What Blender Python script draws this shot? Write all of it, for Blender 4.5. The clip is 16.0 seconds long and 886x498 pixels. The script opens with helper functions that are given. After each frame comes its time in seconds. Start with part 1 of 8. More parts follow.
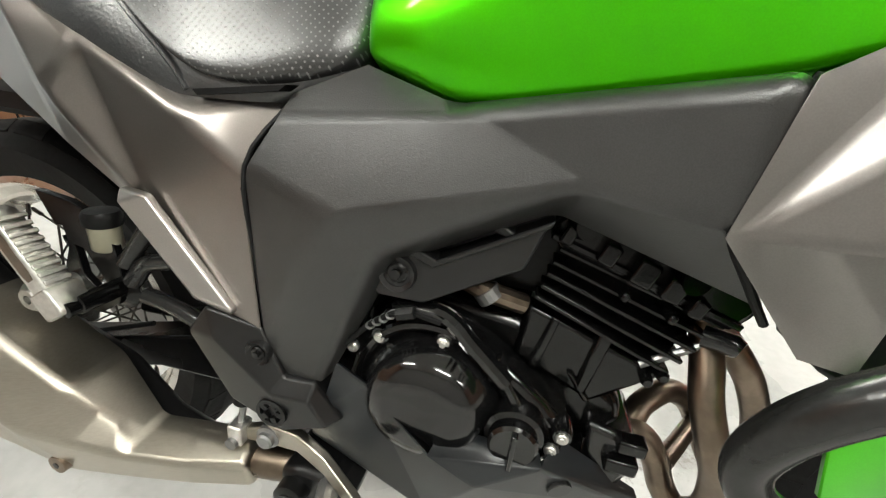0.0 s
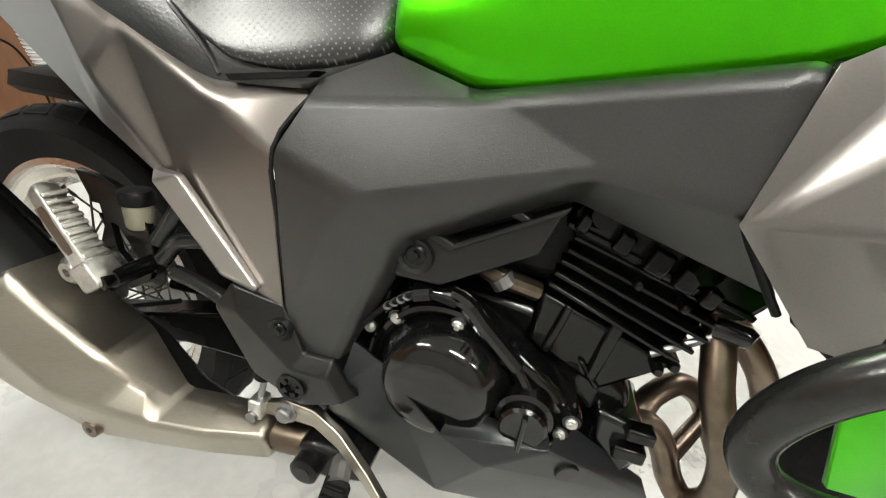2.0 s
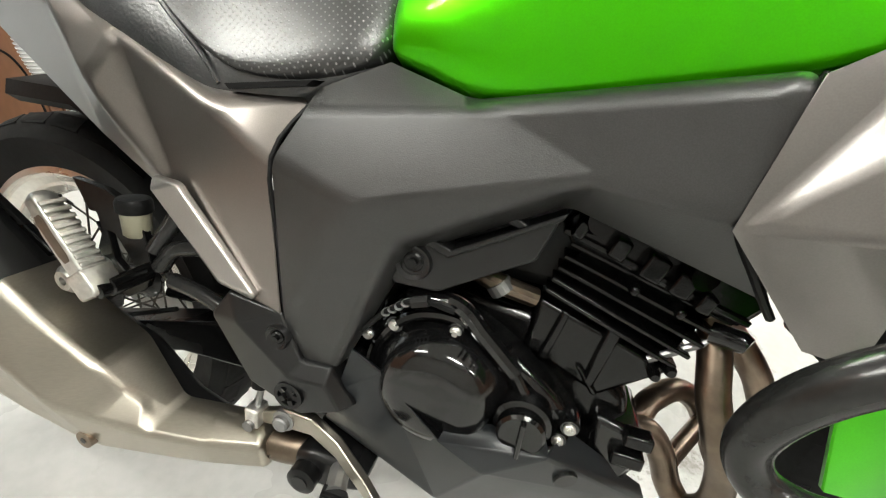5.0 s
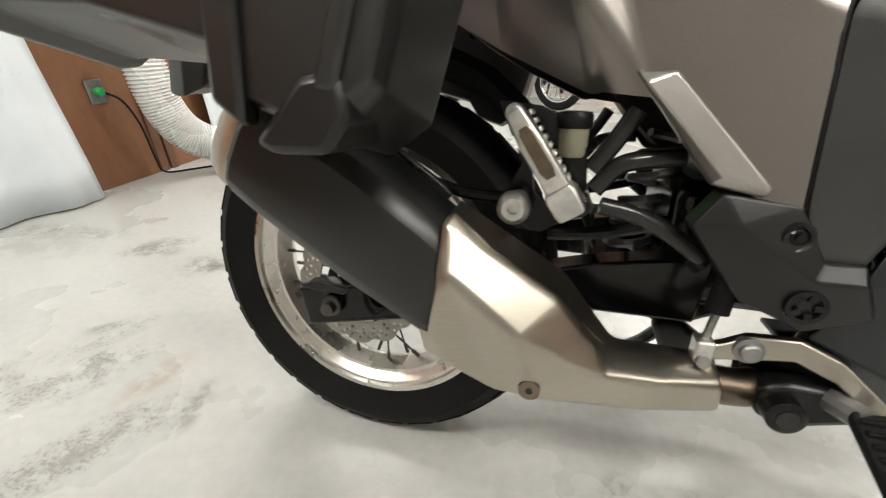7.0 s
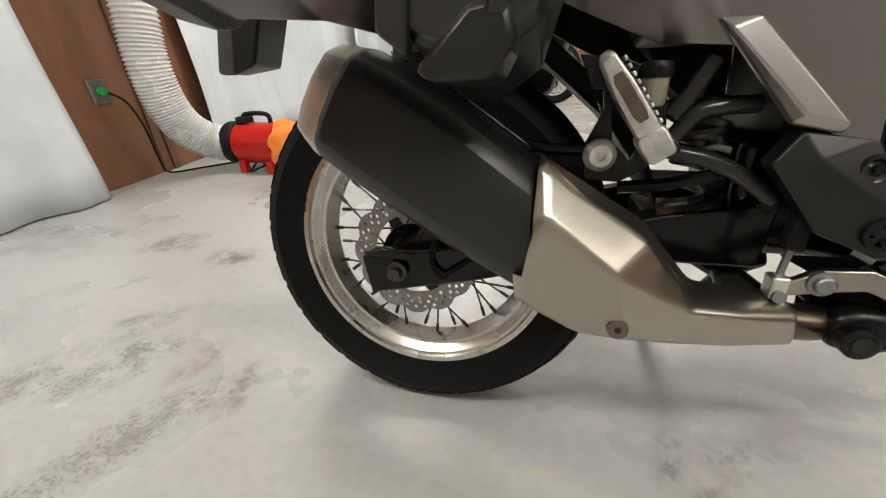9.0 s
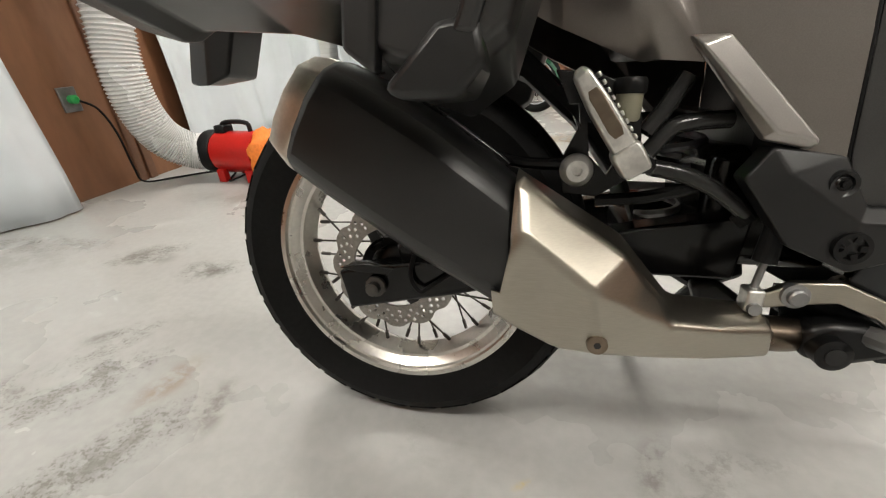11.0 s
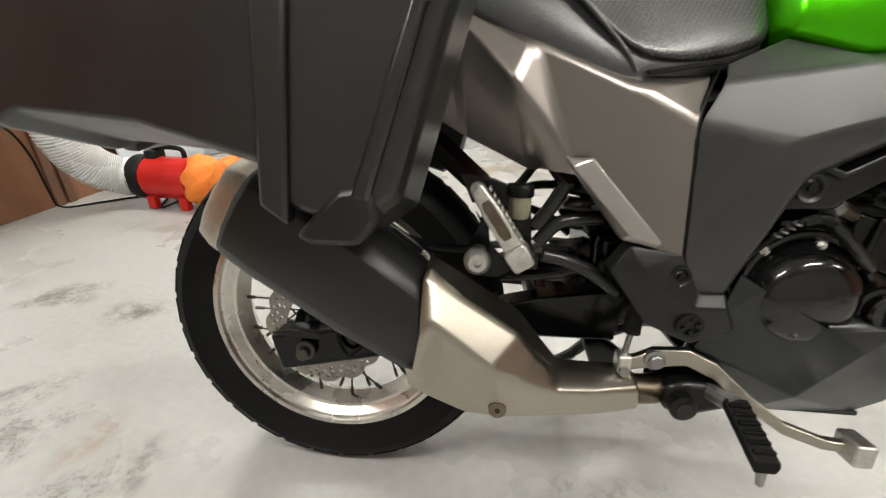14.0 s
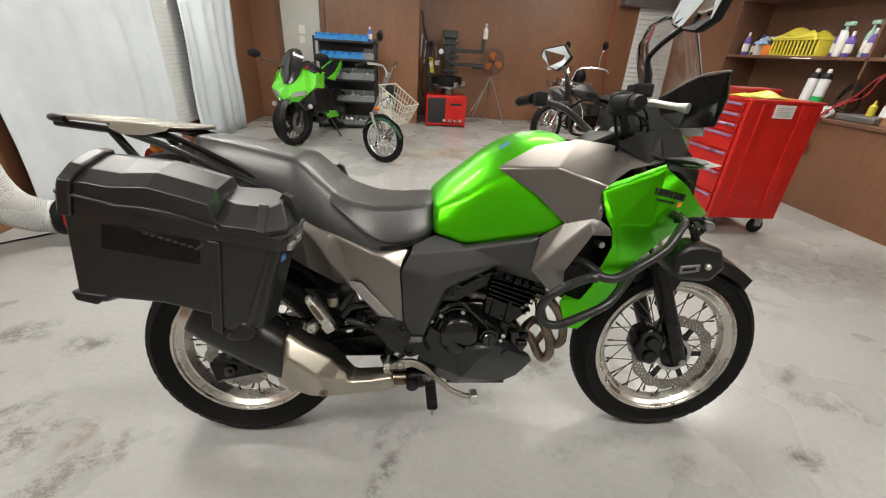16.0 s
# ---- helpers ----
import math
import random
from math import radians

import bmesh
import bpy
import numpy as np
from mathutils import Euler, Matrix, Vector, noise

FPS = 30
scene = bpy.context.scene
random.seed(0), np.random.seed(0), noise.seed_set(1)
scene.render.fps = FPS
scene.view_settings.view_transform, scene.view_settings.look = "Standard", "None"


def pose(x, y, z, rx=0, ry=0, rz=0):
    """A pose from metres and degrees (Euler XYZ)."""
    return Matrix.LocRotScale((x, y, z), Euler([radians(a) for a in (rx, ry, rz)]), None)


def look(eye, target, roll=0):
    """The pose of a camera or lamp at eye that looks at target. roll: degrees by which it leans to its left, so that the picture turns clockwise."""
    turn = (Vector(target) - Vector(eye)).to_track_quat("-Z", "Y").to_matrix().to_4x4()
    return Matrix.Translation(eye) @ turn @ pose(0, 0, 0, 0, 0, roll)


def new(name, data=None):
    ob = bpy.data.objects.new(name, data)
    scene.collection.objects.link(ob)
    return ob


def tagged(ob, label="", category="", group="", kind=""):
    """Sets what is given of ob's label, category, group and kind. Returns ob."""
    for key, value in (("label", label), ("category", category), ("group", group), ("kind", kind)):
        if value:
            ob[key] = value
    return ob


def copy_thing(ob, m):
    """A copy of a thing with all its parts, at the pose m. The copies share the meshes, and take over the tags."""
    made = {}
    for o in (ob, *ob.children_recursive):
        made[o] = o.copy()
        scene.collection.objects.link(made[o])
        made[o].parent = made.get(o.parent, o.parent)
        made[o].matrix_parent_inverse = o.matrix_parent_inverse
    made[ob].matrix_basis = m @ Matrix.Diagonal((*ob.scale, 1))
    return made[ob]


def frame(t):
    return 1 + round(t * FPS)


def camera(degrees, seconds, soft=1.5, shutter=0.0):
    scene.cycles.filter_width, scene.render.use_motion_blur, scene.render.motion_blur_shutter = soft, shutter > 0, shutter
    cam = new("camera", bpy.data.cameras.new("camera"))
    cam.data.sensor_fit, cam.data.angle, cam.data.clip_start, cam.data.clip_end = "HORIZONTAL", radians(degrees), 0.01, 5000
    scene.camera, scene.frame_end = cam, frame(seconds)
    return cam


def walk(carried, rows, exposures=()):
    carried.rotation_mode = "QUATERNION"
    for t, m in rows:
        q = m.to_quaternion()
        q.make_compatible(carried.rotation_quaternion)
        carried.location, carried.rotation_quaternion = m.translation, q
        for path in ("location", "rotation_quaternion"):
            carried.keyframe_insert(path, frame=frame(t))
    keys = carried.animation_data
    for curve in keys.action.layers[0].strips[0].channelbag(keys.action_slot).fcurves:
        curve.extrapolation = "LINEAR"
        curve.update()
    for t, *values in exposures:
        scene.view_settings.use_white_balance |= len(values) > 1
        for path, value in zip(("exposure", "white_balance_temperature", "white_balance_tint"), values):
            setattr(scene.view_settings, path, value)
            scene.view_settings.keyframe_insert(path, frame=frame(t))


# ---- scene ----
cam = camera(95.5, 16.0, soft=1.2, shutter=0.2)
PATH = [
    (0, (0.744, -0.371, 0.822), (0.383, 1.315, -0.193), 5.0),
    (0.5, (0.751, -0.389, 0.817), (0.335, 1.273, -0.216), 5.4),
    (1, (0.748, -0.388, 0.816), (0.332, 1.269, -0.225), 5.7),
    (1.5, (0.751, -0.387, 0.816), (0.331, 1.271, -0.221), 5.6),
    (2, (0.745, -0.386, 0.818), (0.324, 1.272, -0.218), 5.5),
    (2.5, (0.748, -0.387, 0.818), (0.328, 1.279, -0.205), 5.5),
    (3, (0.748, -0.386, 0.819), (0.33, 1.285, -0.197), 5.5),
    (3.2, (0.748, -0.385, 0.821), (0.345, 1.296, -0.185), 5.9),
    (5.5, (0.744, -0.393, 0.816), (0.321, 1.286, -0.186), 5.1),
    (6, (0.710, -0.409, 0.799), (0.224, 1.253, -0.203), 2.1),
    (6.5, (0.518, -0.459, 0.741), (-0.038, 1.156, -0.295), -1.8),
    (7, (0.315, -0.526, 0.69), (-0.236, 1.152, -0.247), -2.7),
    (7.5, (0.222, -0.576, 0.669), (-0.319, 1.105, -0.271), -3.9),
    (8, (0.217, -0.591, 0.66), (-0.312, 1.094, -0.279), -4.3),
    (8.5, (0.22, -0.598, 0.657), (-0.299, 1.097, -0.27), -3.8),
    (9, (0.222, -0.596, 0.656), (-0.287, 1.096, -0.281), -3.9),
    (11.5, (0.229, -0.581, 0.662), (-0.196, 1.154, -0.237), -3.1),
    (12, (0.23, -0.583, 0.663), (-0.185, 1.159, -0.228), -3.0),
    (12.5, (0.229, -0.586, 0.664), (-0.17, 1.159, -0.228), -3.0),
    (13, (0.232, -0.582, 0.666), (-0.134, 1.176, -0.214), -2.7),
    (13.5, (0.234, -0.581, 0.675), (-0.071, 1.196, -0.191), -1.7),
    (14, (0.273, -0.593, 0.762), (0.076, 1.203, -0.096), -0.1),
    (14.5, (0.387, -0.66, 0.907), (0.321, 1.137, 0.032), 1.4),
    (14.8, (0.438, -0.735, 1.026), (0.428, 1.028, 0.081), 2.1),
    (15, (0.477, -0.797, 1.067), (0.522, 0.994, 0.178), 3.0),
    (15.5, (0.524, -0.966, 1.182), (0.651, 0.825, 0.302), 3.8),
    (16, (0.541, -1.062, 1.244), (0.688, 0.723, 0.355), 3.6),
]
walk(cam, [(t, look(eye, target, roll)) for t, eye, target, roll in PATH],
     exposures=[(0.0, 0.14, 6250, 6), (5.6, 0.25, 6250, 6), (6.6, 0.18, 6300, 7), (7.4, -0.40, 6450, 9), (9.0, -0.52, 6500, 10), (13.0, -0.52, 6500, 10), (14.5, -0.28, 6380, 9), (16.0, -0.66, 6420, 10)])


# ---- light ----
world = bpy.data.worlds.new("world")
scene.world = world
world.use_nodes = True
world.node_tree.nodes["Background"].inputs[0].default_value = (0.75, 0.8, 0.9, 1)
world.node_tree.nodes["Background"].inputs[1].default_value = 0.02


# ---- materials ----
def mat(name, color, rough=0.5, metal=0.0, grain=0.0, scale=60.0, bump=0.0, stain=0.0, stain_scale=3.0, coat=0.0,
        trans=0.0, emit=None, strength=0.0, dark=0.5, spec=0.5, stretch=None, rough_var=0.1, alpha=1.0):
    """A node material: base colour with fine grain, broad stains, uneven gloss and relief, in metres."""
    m = bpy.data.materials.new(name)
    m.use_nodes = True
    nt = m.node_tree
    b = nt.nodes["Principled BSDF"]
    b.inputs["Roughness"].default_value = rough
    b.inputs["Metallic"].default_value = metal
    b.inputs["Coat Weight"].default_value = coat
    b.inputs["Coat Roughness"].default_value = 0.06
    b.inputs["Transmission Weight"].default_value = trans
    b.inputs["Specular IOR Level"].default_value = spec
    b.inputs["Alpha"].default_value = alpha
    b.inputs["Base Color"].default_value = (*color, 1)
    if emit:
        b.inputs["Emission Color"].default_value = (*emit, 1)
        b.inputs["Emission Strength"].default_value = strength
    co = nt.nodes.new("ShaderNodeTexCoord")
    src = co.outputs["Object"]
    if stretch:
        mp = nt.nodes.new("ShaderNodeMapping")
        mp.inputs["Scale"].default_value = stretch
        nt.links.new(src, mp.inputs["Vector"])
        src = mp.outputs["Vector"]

    def tex(sc, detail):
        n = nt.nodes.new("ShaderNodeTexNoise")
        n.inputs["Scale"].default_value = sc
        n.inputs["Detail"].default_value = detail
        nt.links.new(src, n.inputs["Vector"])
        return n.outputs["Fac"]

    fine, broad = tex(scale, 4), tex(stain_scale, 6)

    def remap(sock, a, c, lo, hi):
        r = nt.nodes.new("ShaderNodeMapRange")
        r.interpolation_type = "SMOOTHSTEP"
        for k, v in zip(("From Min", "From Max", "To Min", "To Max"), (a, c, lo, hi)):
            r.inputs[k].default_value = v
        nt.links.new(sock, r.inputs["Value"])
        return r.outputs["Result"]

    col = None
    if grain or stain:
        mx = nt.nodes.new("ShaderNodeMix")
        mx.data_type = "RGBA"
        mx.blend_type = "MULTIPLY"
        mx.inputs["Factor"].default_value = 1.0
        mx.inputs["A"].default_value = (*color, 1)
        f1 = remap(fine, 0.3, 0.7, 1 - grain, 1 + grain * 0.5)
        f2 = remap(broad, 0.35, 0.65, 1 - stain, 1 + stain * 0.3)
        mu = nt.nodes.new("ShaderNodeMath")
        mu.operation = "MULTIPLY"
        nt.links.new(f1, mu.inputs[0])
        nt.links.new(f2, mu.inputs[1])
        nt.links.new(mu.outputs[0], mx.inputs["B"])
        nt.links.new(mx.outputs["Result"], b.inputs["Base Color"])
    if rough_var:
        nt.links.new(remap(broad, 0.3, 0.7, max(0.02, rough - rough_var), min(1, rough + rough_var)), b.inputs["Roughness"])
    if bump:
        bp_ = nt.nodes.new("ShaderNodeBump")
        bp_.inputs["Strength"].default_value = 0.6
        bp_.inputs["Distance"].default_value = bump
        nt.links.new(fine, bp_.inputs["Height"])
        nt.links.new(bp_.outputs["Normal"], b.inputs["Normal"])
    return m


def node_floor():
    m = mat("painted_concrete", (0.43, 0.43, 0.417), 0.3, grain=0.05, scale=40, stain=0.07, stain_scale=1.3, bump=0.0006, rough_var=0.12)
    nt = m.node_tree
    b = nt.nodes["Principled BSDF"]
    co = nt.nodes.new("ShaderNodeTexCoord")

    def noise_tex(sc, detail, stretch=(1, 1, 1), rough=0.6):
        mp = nt.nodes.new("ShaderNodeMapping")
        mp.inputs["Scale"].default_value = stretch
        n = nt.nodes.new("ShaderNodeTexNoise")
        n.inputs["Scale"].default_value = sc
        n.inputs["Detail"].default_value = detail
        n.inputs["Roughness"].default_value = rough
        nt.links.new(co.outputs["Object"], mp.inputs["Vector"])
        nt.links.new(mp.outputs["Vector"], n.inputs["Vector"])
        return n.outputs["Fac"]

    def step(sock, a, c):
        r = nt.nodes.new("ShaderNodeMapRange")
        r.interpolation_type = "SMOOTHSTEP"
        r.inputs["From Min"].default_value = a
        r.inputs["From Max"].default_value = c
        nt.links.new(sock, r.inputs["Value"])
        return r.outputs["Result"]

    def times(a, c):
        n = nt.nodes.new("ShaderNodeMath")
        n.operation = "MULTIPLY"
        nt.links.new(a, n.inputs[0])
        if isinstance(c, float):
            n.inputs[1].default_value = c
        else:
            nt.links.new(c, n.inputs[1])
        return n.outputs[0]

    prev = b.inputs["Base Color"].links[0].from_socket

    def lay(prev, fac, color):
        x = nt.nodes.new("ShaderNodeMix")
        x.data_type = "RGBA"
        nt.links.new(fac, x.inputs["Factor"])
        nt.links.new(prev, x.inputs["A"])
        x.inputs["B"].default_value = (*color, 1)
        return x.outputs["Result"]

    # scuffs: worn patches broken up by fine speckle
    scuff = times(step(noise_tex(2.6, 3, (1, 1.6, 1)), 0.60, 0.74), step(noise_tex(42, 6, rough=0.75), 0.44, 0.62))
    prev = lay(prev, times(scuff, 0.40), (0.16, 0.15, 0.125))
    smear = times(step(noise_tex(1.1, 4, (1, 2.2, 1)), 0.52, 0.75), step(noise_tex(9, 5, (1, 3, 1)), 0.45, 0.7))
    prev = lay(prev, times(smear, 0.34), (0.24, 0.235, 0.21))
    specks = step(noise_tex(75, 2), 0.76, 0.80)
    prev = lay(prev, times(specks, 0.7), (0.12, 0.11, 0.09))
    # single smudges and the dried puddle: place, reach along x and y, strength, colour
    grit = step(noise_tex(16, 6, rough=0.7), 0.40, 0.62)
    for x, y, rx, ry, k, color in MARKS:
        mp = nt.nodes.new("ShaderNodeMapping")
        mp.vector_type = "TEXTURE"
        mp.inputs["Location"].default_value = (x, y, 0)
        mp.inputs["Rotation"].default_value = (0, 0, 3 * x + y if rx < 0.3 else 0)
        mp.inputs["Scale"].default_value = (rx, ry, 1)
        nt.links.new(co.outputs["Object"], mp.inputs["Vector"])
        ln = nt.nodes.new("ShaderNodeVectorMath")
        ln.operation = "LENGTH"
        nt.links.new(mp.outputs["Vector"], ln.inputs[0])
        prev = lay(prev, times(times(step(ln.outputs["Value"], 1.0, 0.15), grit), k), color)
    nt.links.new(prev, b.inputs["Base Color"])
    return m


GRIME, RUST = (0.13, 0.12, 0.10), (0.26, 0.20, 0.13)
MARKS = [(-1.19, 0.46, 0.16, 0.07, 0.9, GRIME), (-0.85, 0.40, 0.12, 0.05, 0.8, GRIME), (-0.41, -0.10, 0.11, 0.045, 0.8, GRIME), (-0.57, -0.06, 0.12, 0.06, 0.7, RUST), (-0.88, 0.05, 0.10, 0.04, 0.7, GRIME), (0.46, -0.22, 0.20, 0.05, 0.8, GRIME), (0.232, -0.154, 0.030, 0.012, 0.9, (0.50, 0.42, 0.22)),
         (1.19, 0.32, 0.14, 0.06, 0.6, GRIME), (2.25, 0.23, 0.12, 0.05, 0.8, GRIME), (1.95, -0.18, 0.06, 0.03, 0.9, GRIME), (0.45, -0.081, 0.10, 0.045, 0.7, GRIME), (2.62, 0.88, 0.22, 0.06, 0.8, GRIME), (3.2, 1.25, 1.1, 0.40, 0.9, (0.20, 0.20, 0.185)), (4.2, 1.30, 0.9, 0.36, 0.8, (0.20, 0.20, 0.185)),
         (0.78, 4.30, 0.55, 0.28, 0.9, RUST), (1.05, 4.55, 0.40, 0.14, 0.8, RUST), (0.52, 2.56, 0.22, 0.14, 0.7, RUST)]
M_FLOOR = node_floor()
M_WALL = mat("brown_wall_panel", (0.235, 0.108, 0.054), 0.45, grain=0.10, scale=25, stain=0.18, stain_scale=1.2, bump=0.0004, stretch=(1, 1, 0.25))
# grey of the unseen south wall, set for what the bike's flank reflects
M_UNSEEN_WALL = mat("unseen_wall_grey", (0.34, 0.332, 0.318), 0.5, grain=0.06, stain=0.12)
M_DARKWOOD = mat("dark_brown_wood", (0.155, 0.074, 0.042), 0.5, grain=0.15, scale=30, stain=0.15, bump=0.0004)
M_WHITE = mat("white_painted_wall", (0.72, 0.72, 0.70), 0.6, grain=0.03, stain=0.06, bump=0.0005)
M_CEIL = mat("ceiling_board", (0.84, 0.84, 0.82), 0.8, grain=0.04, stain=0.05)
M_CURTAIN = mat("pale_vinyl_sheet", (0.68, 0.735, 0.775), 0.36, grain=0.02, scale=12, stain=0.06, stain_scale=2.0, bump=0.0012)
M_DOOR = mat("grey_door_paint", (0.52, 0.52, 0.48), 0.5, grain=0.04, stain=0.06)
M_BLIND = mat("blind_slat", (0.78, 0.79, 0.78), 0.45, grain=0.03, stain=0.05)
M_BLACK = mat("black_plastic", (0.006, 0.006, 0.0063), 0.48, spec=0.25, grain=0.2, scale=200, stain=0.2, bump=0.0004)
M_RUBBER = mat("tyre_rubber", (0.0065, 0.0065, 0.0065), 0.7, spec=0.2, grain=0.25, scale=120, stain=0.3, stain_scale=8, bump=0.0006)
M_STEEL = mat("bare_steel", (0.55, 0.55, 0.53), 0.32, 1.0, grain=0.08, scale=90, stain=0.12, stain_scale=10)
M_CHROME = mat("chrome", (0.75, 0.75, 0.75), 0.1, 1.0, grain=0.03, stain=0.05)
M_GALV = mat("grey_steel_dull", (0.32, 0.32, 0.32), 0.45, 0.9, grain=0.1, stain=0.15)
M_RED = mat("red_enamel", (0.52, 0.012, 0.008), 0.38, spec=0.3, grain=0.05, stain=0.12, stain_scale=5, coat=0.15)
M_DKRED = mat("dark_red_plastic", (0.35, 0.012, 0.015), 0.4, grain=0.08, stain=0.15)
M_ORANGE = mat("orange_fabric", (0.85, 0.23, 0.03), 0.7, grain=0.1, scale=90, stain=0.15, bump=0.002)
M_DUCT = mat("clear_duct_film", (0.86, 0.87, 0.86), 0.2, grain=0.06, scale=30, stain=0.1, trans=0.25)
M_BLUEBIN = mat("blue_bin_plastic", (0.03, 0.24, 0.60), 0.4, grain=0.05, stain=0.1)
M_GREYBIN = mat("grey_bin_plastic", (0.22, 0.23, 0.24), 0.45, grain=0.05, stain=0.15)
M_BLACKMETAL = mat("black_powder_coat", (0.02, 0.02, 0.02), 0.42, grain=0.1, stain=0.2)
M_YELLOW = mat("yellow_plastic", (0.72, 0.62, 0.06), 0.5, grain=0.08, stain=0.12, bump=0.001)
M_LAMP = mat("fluorescent_tube", (0.9, 0.9, 0.9), 0.5, emit=(1.0, 0.955, 0.87), strength=45.0, rough_var=0)
M_LAMPBODY = mat("lamp_body", (0.8, 0.8, 0.8), 0.5, grain=0.02)
M_PAPER = mat("paper_label", (0.75, 0.73, 0.68), 0.7, grain=0.05, stain=0.1)
M_MOPED = mat("dark_green_enamel", (0.015, 0.09, 0.045), 0.25, grain=0.05, stain=0.1, coat=0.5)
M_CREAM = mat("cream_plastic", (0.62, 0.60, 0.52), 0.45, grain=0.05, stain=0.1)
M_PURPLE = mat("purple_label", (0.12, 0.07, 0.35), 0.4, grain=0.05, stain=0.1)
M_WHITEPL = mat("white_plastic", (0.75, 0.75, 0.75), 0.4, grain=0.03, stain=0.06)
M_GREENPL = mat("green_plastic", (0.03, 0.42, 0.10), 0.4, grain=0.05, stain=0.1)
M_MINT = mat("mint_plastic", (0.30, 0.48, 0.40), 0.4, grain=0.05, stain=0.1)
M_BLUEPL = mat("blue_plastic", (0.05, 0.12, 0.45), 0.4, grain=0.05, stain=0.1)
M_CARD = mat("brown_cardboard", (0.45, 0.27, 0.14), 0.8, grain=0.1, stain=0.1)
M_MIRROR = mat("mirror_glass", (0.85, 0.87, 0.88), 0.03, 1.0, rough_var=0)
M_CLEAR = mat("clear_screen", (0.98, 0.985, 0.985), 0.02, trans=1.0, spec=0.35, rough_var=0)
M_LENS = mat("lamp_lens", (0.75, 0.76, 0.76), 0.08, trans=0.4, grain=0.05, rough_var=0)
M_AMBER = mat("amber_lens", (0.75, 0.22, 0.02), 0.2, trans=0.2, rough_var=0)
M_REDLENS = mat("red_lens", (0.5, 0.01, 0.01), 0.2, trans=0.2, rough_var=0)


# ---- mesh helpers ----
def part(name, bm, material, parent=None, label="", smooth=None, bevel=0.0, subsurf=0, hard=False, soft=0.0):
    """Links a bmesh as one mesh object under a thing or part. smooth: the angle under which edges are shaded round."""
    me = bpy.data.meshes.new(name)
    bmesh.ops.recalc_face_normals(bm, faces=bm.faces[:])
    bm.to_mesh(me)
    bm.free()
    ob = new(name, me)
    me.materials.append(material)
    if smooth is not None:
        for p in me.polygons:
            p.use_smooth = True
        me.set_sharp_from_angle(angle=radians(smooth))
    if soft:
        cr_ = me.attributes.new("crease_edge", "FLOAT", "EDGE")
        b2 = bmesh.new()
        b2.from_mesh(me)
        b2.edges.ensure_lookup_table()
        vals = [min(1.0, soft + 0.45) if e.calc_face_angle(0) > radians(50) else soft for e in b2.edges]
        b2.free()
        cr_.data.foreach_set("value", vals)
        subsurf, bevel = 3, 0
    if bevel:
        md = ob.modifiers.new("edge", "BEVEL")
        md.width, md.segments, md.limit_method, md.angle_limit = bevel, 2, "ANGLE", radians(22)
        if hard:
            md.angle_limit, md.segments, md.harden_normals = radians(6), 3, True
        for p in me.polygons:
            p.use_smooth = True
        if not hard:
            me.set_sharp_from_angle(angle=radians(35))
    if subsurf:
        md = ob.modifiers.new("round", "SUBSURF")
        md.levels = md.render_levels = subsurf
        for p in me.polygons:
            p.use_smooth = True
    if parent is not None:
        ob.parent = parent
    if label:
        tagged(ob, label)
    return ob


def thing(name, label, category, m=None, group="", kind=""):
    ob = new(name)
    ob.empty_display_size = 0.05
    if m is not None:
        ob.matrix_basis = m
    return tagged(ob, label, category, group, kind)


def box(lo, hi, bm=None):
    bm = bm or bmesh.new()
    v = [bm.verts.new((x, y, z)) for z in (lo[2], hi[2]) for y in (lo[1], hi[1]) for x in (lo[0], hi[0])]
    for f in ((0, 1, 3, 2), (4, 6, 7, 5), (0, 4, 5, 1), (2, 3, 7, 6), (0, 2, 6, 4), (1, 5, 7, 3)):
        bm.faces.new([v[i] for i in f])
    return bm


def glide(pts, n):
    """A smooth line through the points (Catmull-Rom), n steps a stretch."""
    p = [Vector(q) for q in pts]
    if len(p) == 2 or n == 1:
        return p
    p = [p[0] * 2 - p[1]] + p + [p[-1] * 2 - p[-2]]
    out = []
    for i in range(1, len(p) - 2):
        for k in range(n):
            t = k / n
            a, b, c, d = p[i - 1], p[i], p[i + 1], p[i + 2]
            out.append(0.5 * (2 * b + (c - a) * t + (2 * a - 5 * b + 4 * c - d) * t * t + (3 * b - a - 3 * c + d) * t ** 3))
    return out + [p[-2]]


def tube(pts, r, n=6, seg=10, bm=None, ends=True):
    """A round bar along a smooth line; r is one radius or one for each point."""
    bm = bm or bmesh.new()
    line = glide(pts, n)
    rs = [r] * len(line) if isinstance(r, (int, float)) else [float(v) for v in np.interp(np.linspace(0, len(r) - 1, len(line)), range(len(r)), r)]
    d = (line[1] - line[0]).normalized()
    side = d.cross(Vector((0.13, 0.31, 0.94)))
    side = (side if side.length > 0.05 else d.cross(Vector((1, 0, 0)))).normalized()
    rings = []
    for i, q in enumerate(line):
        d = (line[min(i + 1, len(line) - 1)] - line[max(i - 1, 0)]).normalized()
        side = (side - d * side.dot(d)).normalized()
        up = d.cross(side)
        rings.append([bm.verts.new(q + rs[i] * (side * math.cos(a) + up * math.sin(a))) for a in np.linspace(0, 2 * math.pi, seg + 1)[:-1]])
    for a, b in zip(rings, rings[1:]):
        for k in range(seg):
            bm.faces.new((a[k], a[(k + 1) % seg], b[(k + 1) % seg], b[k]))
    if ends:
        bm.faces.new(rings[0][::-1])
        bm.faces.new(rings[-1])
    return bm


